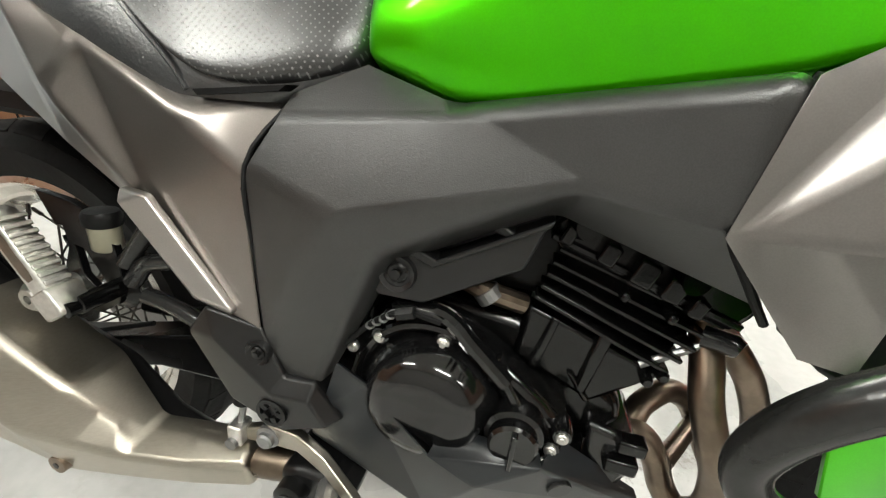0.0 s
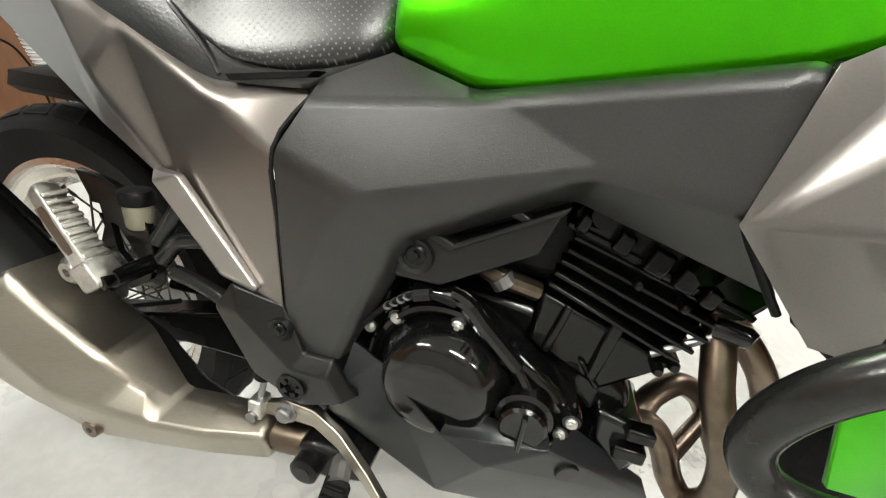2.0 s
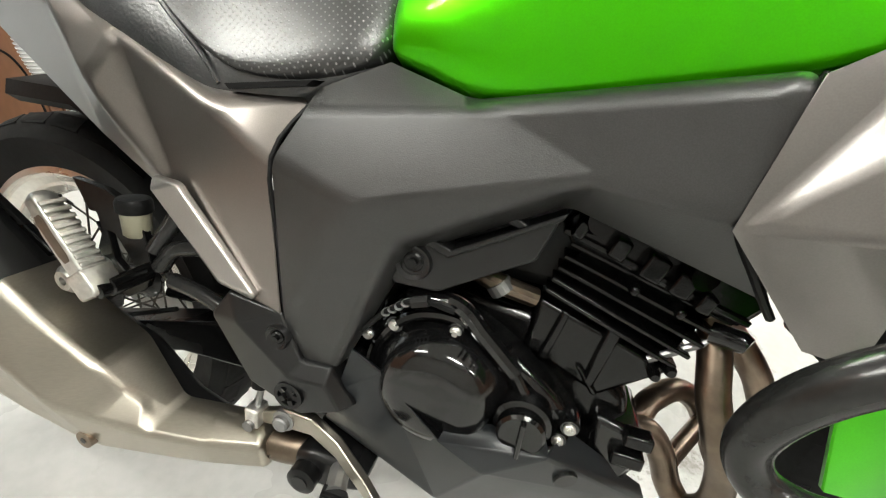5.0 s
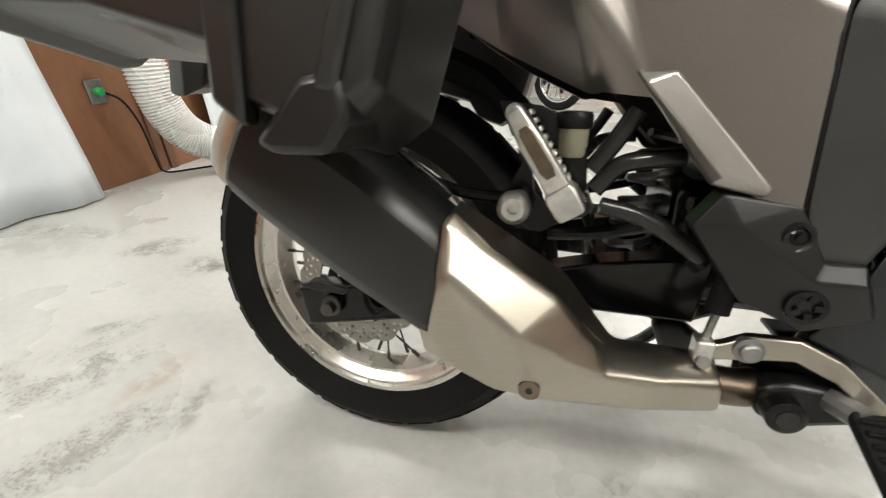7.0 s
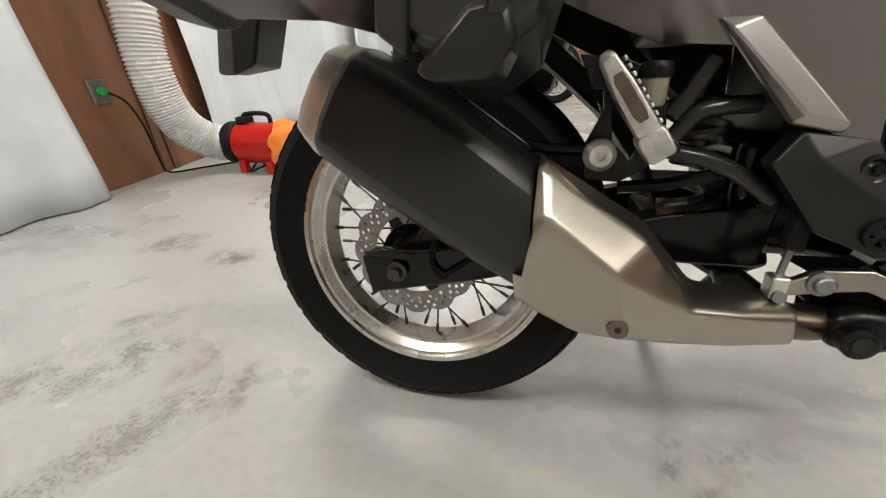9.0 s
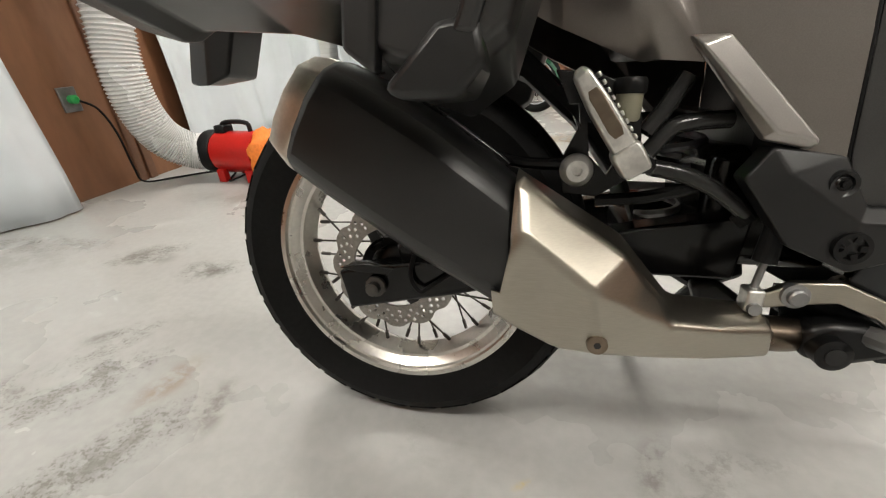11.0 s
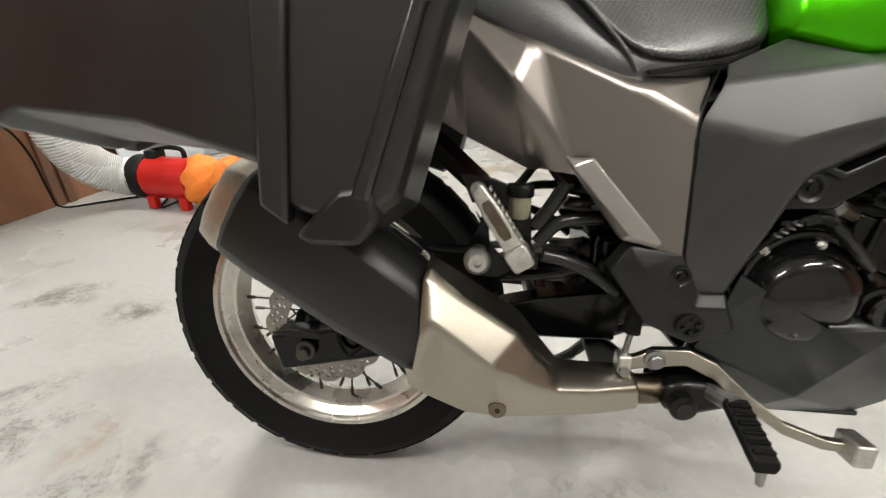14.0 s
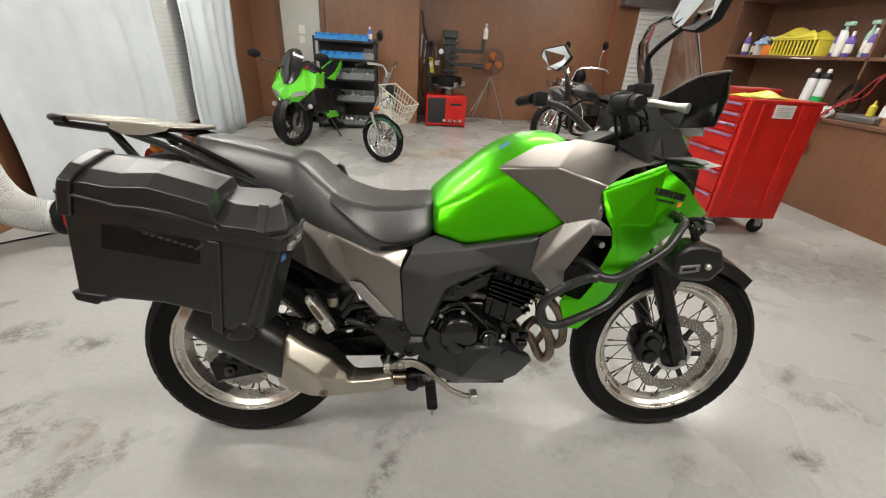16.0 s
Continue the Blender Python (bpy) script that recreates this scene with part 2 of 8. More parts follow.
def lathe(profile, at=(0, 0, 0), axis="y", seg=32, bm=None, close=False):
    """Turns a profile of (radius, height along the axis) round the axis."""
    bm = bm or bmesh.new()
    rings = []
    for r, h in profile:
        ring = []
        for a in np.linspace(0, 2 * math.pi, seg + 1)[:-1]:
            c, s = r * math.cos(a), r * math.sin(a)
            q = {"x": (h, c, s), "y": (c, h, s), "z": (c, s, h)}[axis]
            ring.append(bm.verts.new(Vector(at) + Vector(q)))
        rings.append(ring)
    pairs = list(zip(rings, rings[1:])) + ([(rings[-1], rings[0])] if close else [])
    for a, b in pairs:
        for k in range(seg):
            bm.faces.new((a[k], a[(k + 1) % seg], b[(k + 1) % seg], b[k]))
    if not close:
        for ring in (rings[0][::-1], rings[-1]):
            bm.faces.new(ring)
    return bm


def slab(outline, y0, y1, bm=None):
    """A flat piece with an outline of (x, z), from y0 to y1."""
    bm = bm or bmesh.new()
    a = [bm.verts.new((x, y0, z)) for x, z in outline]
    b = [bm.verts.new((x, y1, z)) for x, z in outline]
    bm.faces.new(a)
    bm.faces.new(b[::-1])
    for i in range(len(a)):
        j = (i + 1) % len(a)
        bm.faces.new((a[i], b[i], b[j], a[j]))
    return bm


def facets(verts, faces, depth=0.006, back=None, side=-1, bm=None):
    """A folded panel: corners (x, y, z) and faces by corner, thickened inwards by depth or down to y = back. side=1 mirrors it to the other flank."""
    bm = bm or bmesh.new()
    mir = 1 if side < 0 else -1
    a = [bm.verts.new((x, y * mir, z)) for x, y, z in verts]
    b = [bm.verts.new((x, (y + depth if back is None else back) * mir, z)) for x, y, z in verts]
    edges = {}
    for f in faces:
        bm.faces.new([a[i] for i in f])
        bm.faces.new([b[i] for i in reversed(f)])
        for i, j in zip(f, f[1:] + f[:1]):
            edges[(i, j)] = edges.get((i, j), 0) + 1
    for (i, j) in edges:
        if (j, i) not in edges:
            bm.faces.new((a[i], b[i], b[j], a[j]))
    for v in [v for v in bm.verts if not v.link_faces]:
        bm.verts.remove(v)
    return bm


def panel(name, verts, faces, material, parent, label="", thick=0.004, bevel=0.004, side=-1):
    """A folded sheet: corners (x, y, z) and faces by corner, its folds rounded and its thickness laid inwards. side=1 mirrors it to the other flank."""
    bm = bmesh.new()
    mir = 1 if side < 0 else -1
    vs = [bm.verts.new((x, y * mir, z)) for x, y, z in verts]
    for f in faces:
        bm.faces.new([vs[i] for i in f])
    for v in [v for v in bm.verts if not v.link_faces]:
        bm.verts.remove(v)
    bmesh.ops.recalc_face_normals(bm, faces=bm.faces[:])
    if sum(f.normal.y * f.calc_area() for f in bm.faces) * mir > 0:
        bmesh.ops.reverse_faces(bm, faces=bm.faces[:])
    me = bpy.data.meshes.new(name)
    bm.to_mesh(me)
    bm.free()
    me.materials.append(material)
    for p in me.polygons:
        p.use_smooth = True
    ob = new(name, me)
    ob.parent = parent
    md = ob.modifiers.new("fold", "BEVEL")
    md.width, md.segments, md.limit_method, md.angle_limit, md.harden_normals = bevel, 4, "ANGLE", radians(4), False
    md = ob.modifiers.new("thick", "SOLIDIFY")
    md.thickness, md.offset = thick, -1.0
    md = ob.modifiers.new("flat", "WEIGHTED_NORMAL")
    md.mode, md.weight, md.keep_sharp = "FACE_AREA", 90, True
    if label:
        tagged(ob, label)
    return ob


def loft(rings, bm=None, cap=True):
    bm = bm or bmesh.new()
    vs = [[bm.verts.new(q) for q in r] for r in rings]
    n = len(vs[0])
    for a, b in zip(vs, vs[1:]):
        for k in range(n):
            bm.faces.new((a[k], a[(k + 1) % n], b[(k + 1) % n], b[k]))
    if cap:
        bm.faces.new(vs[0][::-1])
        bm.faces.new(vs[-1])
    return bm


def moved(bm, m):
    bmesh.ops.transform(bm, matrix=m, verts=bm.verts[:])
    return bm


def structure(name, bm, material, label, category, bevel=0.0):
    ob = part(name, bm, material, None, label, bevel=bevel)
    return tagged(ob, category=category, kind="structure")


# ---- the room ----
XL, XR, YB, YB2, YF, ZC = -2.15, 5.6, 6.4, 7.6, -3.2, 2.75
structure("floor", box((XL - 0.2, YF - 0.2, -0.12), (XR + 0.2, YB2 + 0.2, 0)), M_FLOOR, "white painted concrete floor with scuffs and worn stains", "floor")
structure("ceiling", box((XL - 0.2, YF - 0.2, ZC), (XR + 0.2, YB2 + 0.2, ZC + 0.1)), M_CEIL, "plain white board ceiling", "ceiling")
structure("wall_west", box((XL - 0.12, YF, 0), (XL, YB + 0.12, ZC)), M_WALL, "brown wood panel wall behind the vinyl sheets", "wall")
structure("wall_north_1", box((XL - 0.12, YB + 0.12, 0), (0.42, YB + 0.24, ZC)), M_WALL, "brown wood panel wall behind the parts rack", "wall")
structure("wall_return", box((0.42, YB + 0.12, 0), (0.54, YB2 + 0.12, ZC)), M_WALL, "brown wood panel wall corner", "wall")
structure("wall_north_2", box((0.54, YB2, 0), (XR + 0.12, YB2 + 0.12, ZC)), M_WALL, "brown wood panel wall behind the tyre changer", "wall")
structure("wall_east", box((XR, YF, 0), (XR + 0.12, YB2, ZC)), M_WALL, "brown wood panel wall behind the workbench", "wall")
# assumed wall out of view, added as a reflector for the flank
structure("wall_south", box((XL - 0.12, YF - 0.12, 0), (XR + 0.12, YF, ZC)), M_UNSEEN_WALL, "plain grey wall, unseen, added to close the room and light the flank", "wall")

# ---- materials of the motorcycle ----
M_GREEN = mat("metallic_green_paint", (0.080, 0.56, 0.0007), 0.34, 0.78, grain=0.05, scale=900, stain=0.03, coat=0.2, spec=0.1, rough_var=0.03)
M_TITAN = mat("titanium_metallic_paint", (0.262, 0.238, 0.222), 0.30, 0.88, grain=0.06, scale=900, stain=0.05, coat=0.1, rough_var=0.03)
M_SILVER = mat("silver_satin_paint", (0.245, 0.23, 0.22), 0.37, 0.8, grain=0.05, scale=900, stain=0.05, rough_var=0.03)
M_SIDE = mat("textured_dark_plastic", (0.016, 0.0158, 0.0153), 0.40, spec=0.9, grain=0.4, scale=900, stain=0.18, stain_scale=9, bump=0.0003, rough_var=0.05)
M_COVER = mat("satin_black_plastic", (0.0065, 0.0066, 0.0068), 0.36, spec=0.5, grain=0.12, scale=700, stain=0.06, stain_scale=12, bump=0.00015, rough_var=0.03)
M_GUNMETAL = mat("grey_black_skid_plastic", (0.013, 0.015, 0.017), 0.34, spec=0.5, grain=0.1, scale=500, stain=0.08, stain_scale=10, bump=0.0001, rough_var=0.04)
M_ENGINE = mat("gloss_black_engine_paint", (0.005, 0.005, 0.0052), 0.14, grain=0.2, scale=80, stain=0.2, stain_scale=15, coat=0.4, rough_var=0.06)
M_CAST = mat("black_cast_metal", (0.004, 0.004, 0.004), 0.24, spec=0.4, grain=0.25, scale=150, stain=0.2, bump=0.0004, rough_var=0.08)
M_FRAME = mat("black_frame_enamel", (0.0045, 0.0045, 0.0047), 0.28, spec=0.3, grain=0.1, stain=0.15, coat=0.08)
M_BAR = mat("dark_grey_bar_paint", (0.026, 0.026, 0.0255), 0.30, 0.2, grain=0.1, scale=300, stain=0.15, bump=0.0002)
M_HEADER = mat("browned_exhaust_steel", (0.24, 0.19, 0.145), 0.36, 1.0, grain=0.15, scale=60, stain=0.3, stain_scale=12, bump=0.0003)
M_BRUSH = mat("brushed_stainless", (0.44, 0.41, 0.35), 0.31, 1.0, grain=0.05, scale=260, stain=0.06, stain_scale=7, bump=0.00006, stretch=(0.25, 1, 3), rough_var=0.03)
# brushed steel made paler, a bright reflection put into the end cap's colour
M_CAP = mat("lightened_steel_cap", (0.72, 0.69, 0.62), 0.42, 1.0, grain=0.06, scale=220, stain=0.1, stain_scale=9, bump=0.0001)
M_MUFFLER = mat("matte_black_muffler", (0.006, 0.006, 0.006), 0.42, 0.0, spec=0.6, grain=0.12, scale=250, stain=0.1, bump=0.0002, rough_var=0.04)
M_ALU = mat("cast_aluminium", (0.74, 0.73, 0.70), 0.42, 1.0, grain=0.1, scale=160, stain=0.15, stain_scale=20, bump=0.0003)
M_RIM = mat("polished_rim_aluminium", (0.74, 0.715, 0.67), 0.29, 1.0, grain=0.05, scale=120, stain=0.10, stain_scale=14, rough_var=0.07)
M_DISC = mat("brake_disc_steel", (0.34, 0.325, 0.30), 0.40, 1.0, grain=0.12, scale=200, stain=0.15, stain_scale=20, bump=0.0002)
M_SPOKE = mat("dark_spoke_steel", (0.09, 0.085, 0.08), 0.35, 0.9, grain=0.15, stain=0.2)
M_SEAT = mat("black_seat_vinyl", (0.036, 0.036, 0.037), 0.33, spec=1.0, grain=0.2, scale=350, stain=0.12, bump=0.0006)
M_CASE = mat("black_pannier_plastic", (0.0052, 0.0054, 0.0057), 0.33, spec=0.8, grain=0.15, scale=700, stain=0.06, stain_scale=8, bump=0.00015, rough_var=0.04)
M_FLUID = mat("yellowed_reservoir_plastic", (0.42, 0.40, 0.29), 0.35, trans=0.3, grain=0.05)
M_BARMARK = mat("grey_mark", (0.35, 0.35, 0.35), 0.5, grain=0.05)
# black for print, also for discs that stand for the shade in holes
M_DECAL = mat("black_decal", (0.01, 0.01, 0.01), 0.4, grain=0.05)
M_ORDECAL = mat("orange_decal", (0.8, 0.25, 0.02), 0.4, grain=0.05)
M_BLUEDECAL = mat("blue_decal", (0.08, 0.22, 0.5), 0.4, grain=0.05)
M_GREENGLOSS = mat("dark_gloss_trim", (0.006, 0.006, 0.0065), 0.16, grain=0.1, stain=0.1, coat=0.5, rough_var=0.04)


def perforated(m, pitch):
    """Rows of small pricked holes in the vinyl, as relief and with their glints painted as paler dots."""
    nt = m.node_tree
    b = nt.nodes["Principled BSDF"]
    co = nt.nodes.new("ShaderNodeTexCoord")
    mp = nt.nodes.new("ShaderNodeMapping")
    mp.inputs["Rotation"].default_value = (0, 0, 0.5)
    turn = nt.nodes.new("ShaderNodeMapping")
    turn.inputs["Rotation"].default_value = (radians(-55), 0, 0)
    mp.inputs["Scale"].default_value = (1 / pitch, 1 / pitch, 0)
    vo = nt.nodes.new("ShaderNodeTexVoronoi")
    vo.voronoi_dimensions = "2D"
    vo.inputs["Randomness"].default_value = 0.0
    vo.inputs["Scale"].default_value = 1.0
    r = nt.nodes.new("ShaderNodeMapRange")
    r.inputs["From Min"].default_value, r.inputs["From Max"].default_value = 0.13, 0.20
    bu = nt.nodes.new("ShaderNodeBump")
    bu.inputs["Distance"].default_value, bu.inputs["Strength"].default_value = 0.0005, 0.35
    nt.links.new(co.outputs["Object"], turn.inputs["Vector"])
    nt.links.new(turn.outputs["Vector"], mp.inputs["Vector"])
    nt.links.new(mp.outputs["Vector"], vo.inputs["Vector"])
    nt.links.new(vo.outputs["Distance"], r.inputs["Value"])
    mix = nt.nodes.new("ShaderNodeMix")
    mix.data_type = "RGBA"
    nt.links.new(r.outputs["Result"], mix.inputs["Factor"])
    # pale dot colour stands in for the glint at each prick
    mix.inputs["A"].default_value = (0.14, 0.14, 0.14, 1)
    nt.links.new(b.inputs["Base Color"].links[0].from_socket, mix.inputs["B"])
    nt.links.new(mix.outputs["Result"], b.inputs["Base Color"])
    old = b.inputs["Normal"].links[0].from_socket
    nt.links.new(old, bu.inputs["Normal"])
    nt.links.new(r.outputs["Result"], bu.inputs["Height"])
    nt.links.new(bu.outputs["Normal"], b.inputs["Normal"])
    return m


M_PERF = perforated(mat("perforated_seat_vinyl", (0.020, 0.020, 0.020), 0.35, spec=0.9, grain=0.15, scale=350, stain=0.1, bump=0.0004), 0.0052)

# ---- the motorcycle: x forward from the rear axle, right flank at -y, leaning on its side stand ----
LEANED = pose(0, 0, 0, -9.0, 0, 0)
bike = thing("motorcycle", "green and grey adventure motorcycle with spoked wheels, leaning on its stand", "motorcycle", LEANED)


def ring_disc(r_out, r_in, y, thick, waves, depth, holes):
    """A wavy brake disc with drilled holes, round the y axis."""
    bm = bmesh.new()
    n = waves * 8
    rows = []
    for yy in (y - thick / 2, y + thick / 2):
        out, inn = [], []
        for k in range(n):
            a = 2 * math.pi * k / n
            ro = r_out - depth * (0.5 - 0.5 * math.cos(waves * a)) ** 2
            out.append(bm.verts.new((ro * math.cos(a), yy, ro * math.sin(a))))
            inn.append(bm.verts.new((r_in * math.cos(a), yy, r_in * math.sin(a))))
        rows.append((out, inn))
    (o0, i0), (o1, i1) = rows
    for k in range(n):
        j = (k + 1) % n
        bm.faces.new((o0[k], o0[j], i0[j], i0[k]))
        bm.faces.new((o1[j], o1[k], i1[k], i1[j]))
        bm.faces.new((o0[j], o0[k], o1[k], o1[j]))
        bm.faces.new((i0[k], i0[j], i1[j], i1[k]))
    cut = bmesh.new()
    for r, a in holes:
        lathe([(0.0034, -0.02), (0.0034, 0.02)], (r * math.cos(a), y, r * math.sin(a)), "y", 8, cut)
    return bm, cut


def drilled(bm, cut):
    """The first bmesh with the second taken out of it."""
    ms = []
    for b in (bm, cut):
        bmesh.ops.recalc_face_normals(b, faces=b.faces[:])
        me = bpy.data.meshes.new("blank")
        b.to_mesh(me)
        b.free()
        ms.append(new("blank", me))
    md = ms[0].modifiers.new("cut", "BOOLEAN")
    md.object, md.operation, md.solver = ms[1], "DIFFERENCE", "EXACT"
    ev = ms[0].evaluated_get(bpy.context.evaluated_depsgraph_get())
    out = bmesh.new()
    out.from_mesh(ev.to_mesh())
    for o in ms:
        me = o.data
        bpy.data.objects.remove(o)
        bpy.data.meshes.remove(me)
    return out


def wheel(name, x, z, r_tyre, w_tyre, r_flange, w_rim, disc_r, disc_y, label, hole_rings, blocks):
    w = new(name)
    w.parent = bike
    w.location = (x, 0, z)
    tagged(w, label)
    h = w_rim / 2
    well = r_flange - 0.031
    # rim: flanges, bead seats, well
    prof = [(r_flange, -h), (r_flange, -h + 0.004), (r_flange - 0.012, -h + 0.007), (r_flange - 0.012, -h + 0.020), (well - 0.004, -h + 0.028), (well - 0.008, 0),
            (well - 0.004, h - 0.028), (r_flange - 0.012, h - 0.020), (r_flange - 0.012, h - 0.007), (r_flange, h - 0.004), (r_flange, h), (r_flange - 0.010, h + 0.002),
            (r_flange - 0.011, h - 0.006), (r_flange - 0.016, h - 0.007), (well + 0.003, h - 0.019), (well - 0.003, h - 0.020), (well - 0.012, h - 0.036), (well - 0.017, 0), (well - 0.012, -h + 0.036), (well - 0.003, -h + 0.020),
            (well + 0.003, -h + 0.019), (r_flange - 0.016, -h + 0.007), (r_flange - 0.011, -h + 0.006), (r_flange - 0.010, -h - 0.002)]
    part("rim", lathe(prof, seg=96, close=True), M_RIM, w, "polished aluminium rim", smooth=24)
    t = w_tyre / 2
    tp = [(r_flange - 0.006, -h + 0.003), (r_flange + 0.010, -h - 0.004), (r_flange + 0.035, -t + 0.006), (r_flange + (r_tyre - r_flange) * 0.55, -t),
          (r_tyre - 0.026, -t + 0.006), (r_tyre - 0.012, -t + 0.018), (r_tyre - 0.003, -t * 0.45), (r_tyre, 0), (r_tyre - 0.003, t * 0.45), (r_tyre - 0.012, t - 0.018), (r_tyre - 0.026, t - 0.006),
          (r_flange + (r_tyre - r_flange) * 0.55, t), (r_flange + 0.035, t - 0.006), (r_flange + 0.010, h + 0.004), (r_flange - 0.006, h - 0.003)]
    part("tyre", lathe(tp, seg=112, close=True), M_RUBBER, w, "black road tyre with worn tread", smooth=30)
    # tread blocks across the shoulders
    bm = bmesh.new()
    for k in range(blocks):
        for s in (-1, 1):
            a = 2 * math.pi * (k + (0.5 if s > 0 else 0)) / blocks
            d = 2 * math.pi / blocks * 0.40
            q = []
            for (aa, rr, yy) in ((a - d, r_tyre - 0.0150, t - 0.012), (a + d, r_tyre - 0.0150, t - 0.012), (a + d * 1.6, r_tyre - 0.001, t * 0.42), (a - d * 0.4, r_tyre - 0.001, t * 0.42)):
                for up in (-0.004, 0.0003):
                    q.append(bm.verts.new(((rr + up) * math.cos(aa), s * (yy + up * 0.7), (rr + up) * math.sin(aa))))
            for f in ((1, 3, 5, 7), (0, 1, 3, 2), (2, 3, 5, 4), (4, 5, 7, 6), (6, 7, 1, 0)):
                bm.faces.new([q[i] for i in f])
    tagged(part("tread", bm, M_RUBBER, w), kind="stuff")
    # hub, spokes, nipples
    part("hub", lathe([(0.012, -0.075), (0.030, -0.072), (0.048, -0.060), (0.048, -0.052), (0.030, -0.040), (0.026, 0), (0.030, 0.040), (0.048, 0.052), (0.048, 0.060), (0.030, 0.072), (0.012, 0.075)], seg=24), M_CAST, w, smooth=40)
    n = 36
    spoke_mesh = {}
    for k in range(n):
        s = -1 if k % 2 else 1
        lead = 1 if (k // 2) % 2 else -1
        a = 2 * math.pi * (k + 0.5) / n
        b = a + lead * radians(48)
        p0 = Vector((0.046 * math.cos(b), s * 0.056, 0.046 * math.sin(b)))
        p1 = Vector(((well - 0.016) * math.cos(a), s * 0.010, (well - 0.016) * math.sin(a)))
        key = (s, lead)
        if key not in spoke_mesh:
            a0 = a
            sp = part("spoke", tube([p0, p1], 0.0019, 1, 6), M_SPOKE, w)
            d = (p0 - p1).normalized()
            ni = part("nipple", tube([p1 + d * 0.001, p1 + d * 0.019], 0.0036, 1, 6), M_SPOKE, sp)
            spoke_mesh[key] = (sp.data, ni.data, a0)
        else:
            sp = new("spoke", spoke_mesh[key][0])
            ni = new("nipple", spoke_mesh[key][1])
            sp.parent, ni.parent = w, sp
            sp.rotation_euler = (0, -(a - spoke_mesh[key][2]), 0)
    # disc and its carrier
    holes = [(r, 2 * math.pi * (k + o) / m) for r, m, o in hole_rings for k in range(m)]
    d = part("brake_disc", drilled(*ring_disc(disc_r, disc_r - 0.040, disc_y, 0.0045, 12, 0.008, holes)), M_DISC, w, "wavy drilled steel brake disc")
    bm = lathe([(0.040, disc_y), (0.055, disc_y - 0.003), (0.055, disc_y + 0.003), (0.040, disc_y + 0.006)], seg=24, close=True)
    carrier = part("disc_carrier", bm, M_CAST, d)
    arm = part("carrier_arm", box((0.048, disc_y - 0.002, -0.009), (disc_r - 0.036, disc_y + 0.004, 0.009)), M_CAST, d)
    for k in range(1, 6):
        o = new("carrier_arm", arm.data)
        o.parent, o.rotation_euler = d, (0, 2 * math.pi * k / 6, 0)
    return w


rear = wheel("rear_wheel", 0.0, 0.32, 0.32, 0.134, 0.235, 0.094, 0.110, -0.082, "spoked rear wheel with a polished rim", ((0.098, 36, 0), (0.090, 36, 0.5), (0.081, 24, 0.3)), 30)
front = wheel("front_wheel", 1.45, 0.332, 0.332, 0.104, 0.257, 0.072, 0.145, -0.066, "spoked front wheel with a polished rim", ((0.130, 48, 0), (0.121, 48, 0.5), (0.113, 48, 0)), 32)
part("wheel_speed_ring", lathe([(0.050, -0.078), (0.062, -0.078), (0.062, -0.074), (0.050, -0.074)], seg=40, close=True), M_STEEL, front)
part("axle_nut", lathe([(0.013, -0.128), (0.013, -0.112), (0.018, -0.110), (0.018, -0.060), (0.013, 0.12)], seg=6), M_GALV, front)
part("axle_nut", lathe([(0.006, -0.178), (0.010, -0.177), (0.0105, -0.166), (0.016, -0.164), (0.016, -0.158), (0.010, -0.156), (0.012, 0.15)], seg=12), M_SPOKE, rear, "castellated dark axle nut")


def both(name, verts, faces, material, label="", depth=0.006, bevel=0.004, parent=None, back=None, left=True, soft=0.0):
    out = []
    for s in ((-1, 1) if left else (-1,)):
        if soft:
            out.append(panel(name, verts, faces, material, parent or bike, label, min(depth, 0.005), bevel, s))
            continue
        out.append(part(name, facets(verts, faces, depth, back, s), material, parent or bike, label, bevel=bevel, hard=True, soft=soft))
    return out


# fuel tank: sections from the seat to the steering head, half profiles from the lower edge to the spine
def spine_loft(stations):
    rings = []
    for x, half in stations:
        rings.append([(x, y, z) for y, z in half] + [(x, -y, z) for y, z in reversed(half[:-1])])
    return loft(rings)


tank_sections = [
    (0.588, [(-0.110, 0.755), (-0.150, 0.782), (-0.150, 0.806), (-0.125, 0.842), (-0.065, 0.862), (0, 0.866)]),
    (0.606, [(-0.125, 0.745), (-0.174, 0.770), (-0.181, 0.795), (-0.153, 0.846), (-0.080, 0.875), (0, 0.882)]),
    (0.640, [(-0.135, 0.735), (-0.178, 0.760), (-0.196, 0.785), (-0.166, 0.860), (-0.086, 0.906), (0, 0.914)]),
    (0.682, [(-0.155, 0.718), (-0.184, 0.744), (-0.199, 0.787), (-0.178, 0.872), (-0.093, 0.935), (0, 0.944)]),
    (0.765, [(-0.165, 0.736), (-0.192, 0.758), (-0.206, 0.822), (-0.180, 0.936), (-0.094, 1.004), (0, 1.016)]),
    (0.850, [(-0.175, 0.758), (-0.202, 0.778), (-0.213, 0.848), (-0.178, 0.966), (-0.089, 1.043), (0, 1.056)]),
    (0.925, [(-0.180, 0.784), (-0.222, 0.800), (-0.218, 0.856), (-0.172, 0.972), (-0.089, 1.046), (0, 1.060)]),
    (0.975, [(-0.168, 0.806), (-0.212, 0.823), (-0.202, 0.876), (-0.152, 0.967), (-0.079, 1.036), (0, 1.048)]),
    (1.000, [(-0.140, 0.820), (-0.175, 0.835), (-0.166, 0.885), (-0.110, 0.960), (-0.060, 1.010), (0, 1.020)])]
tank = part("fuel_tank", spine_loft(tank_sections), M_GREEN, bike, "bright metallic green fuel tank", subsurf=3)
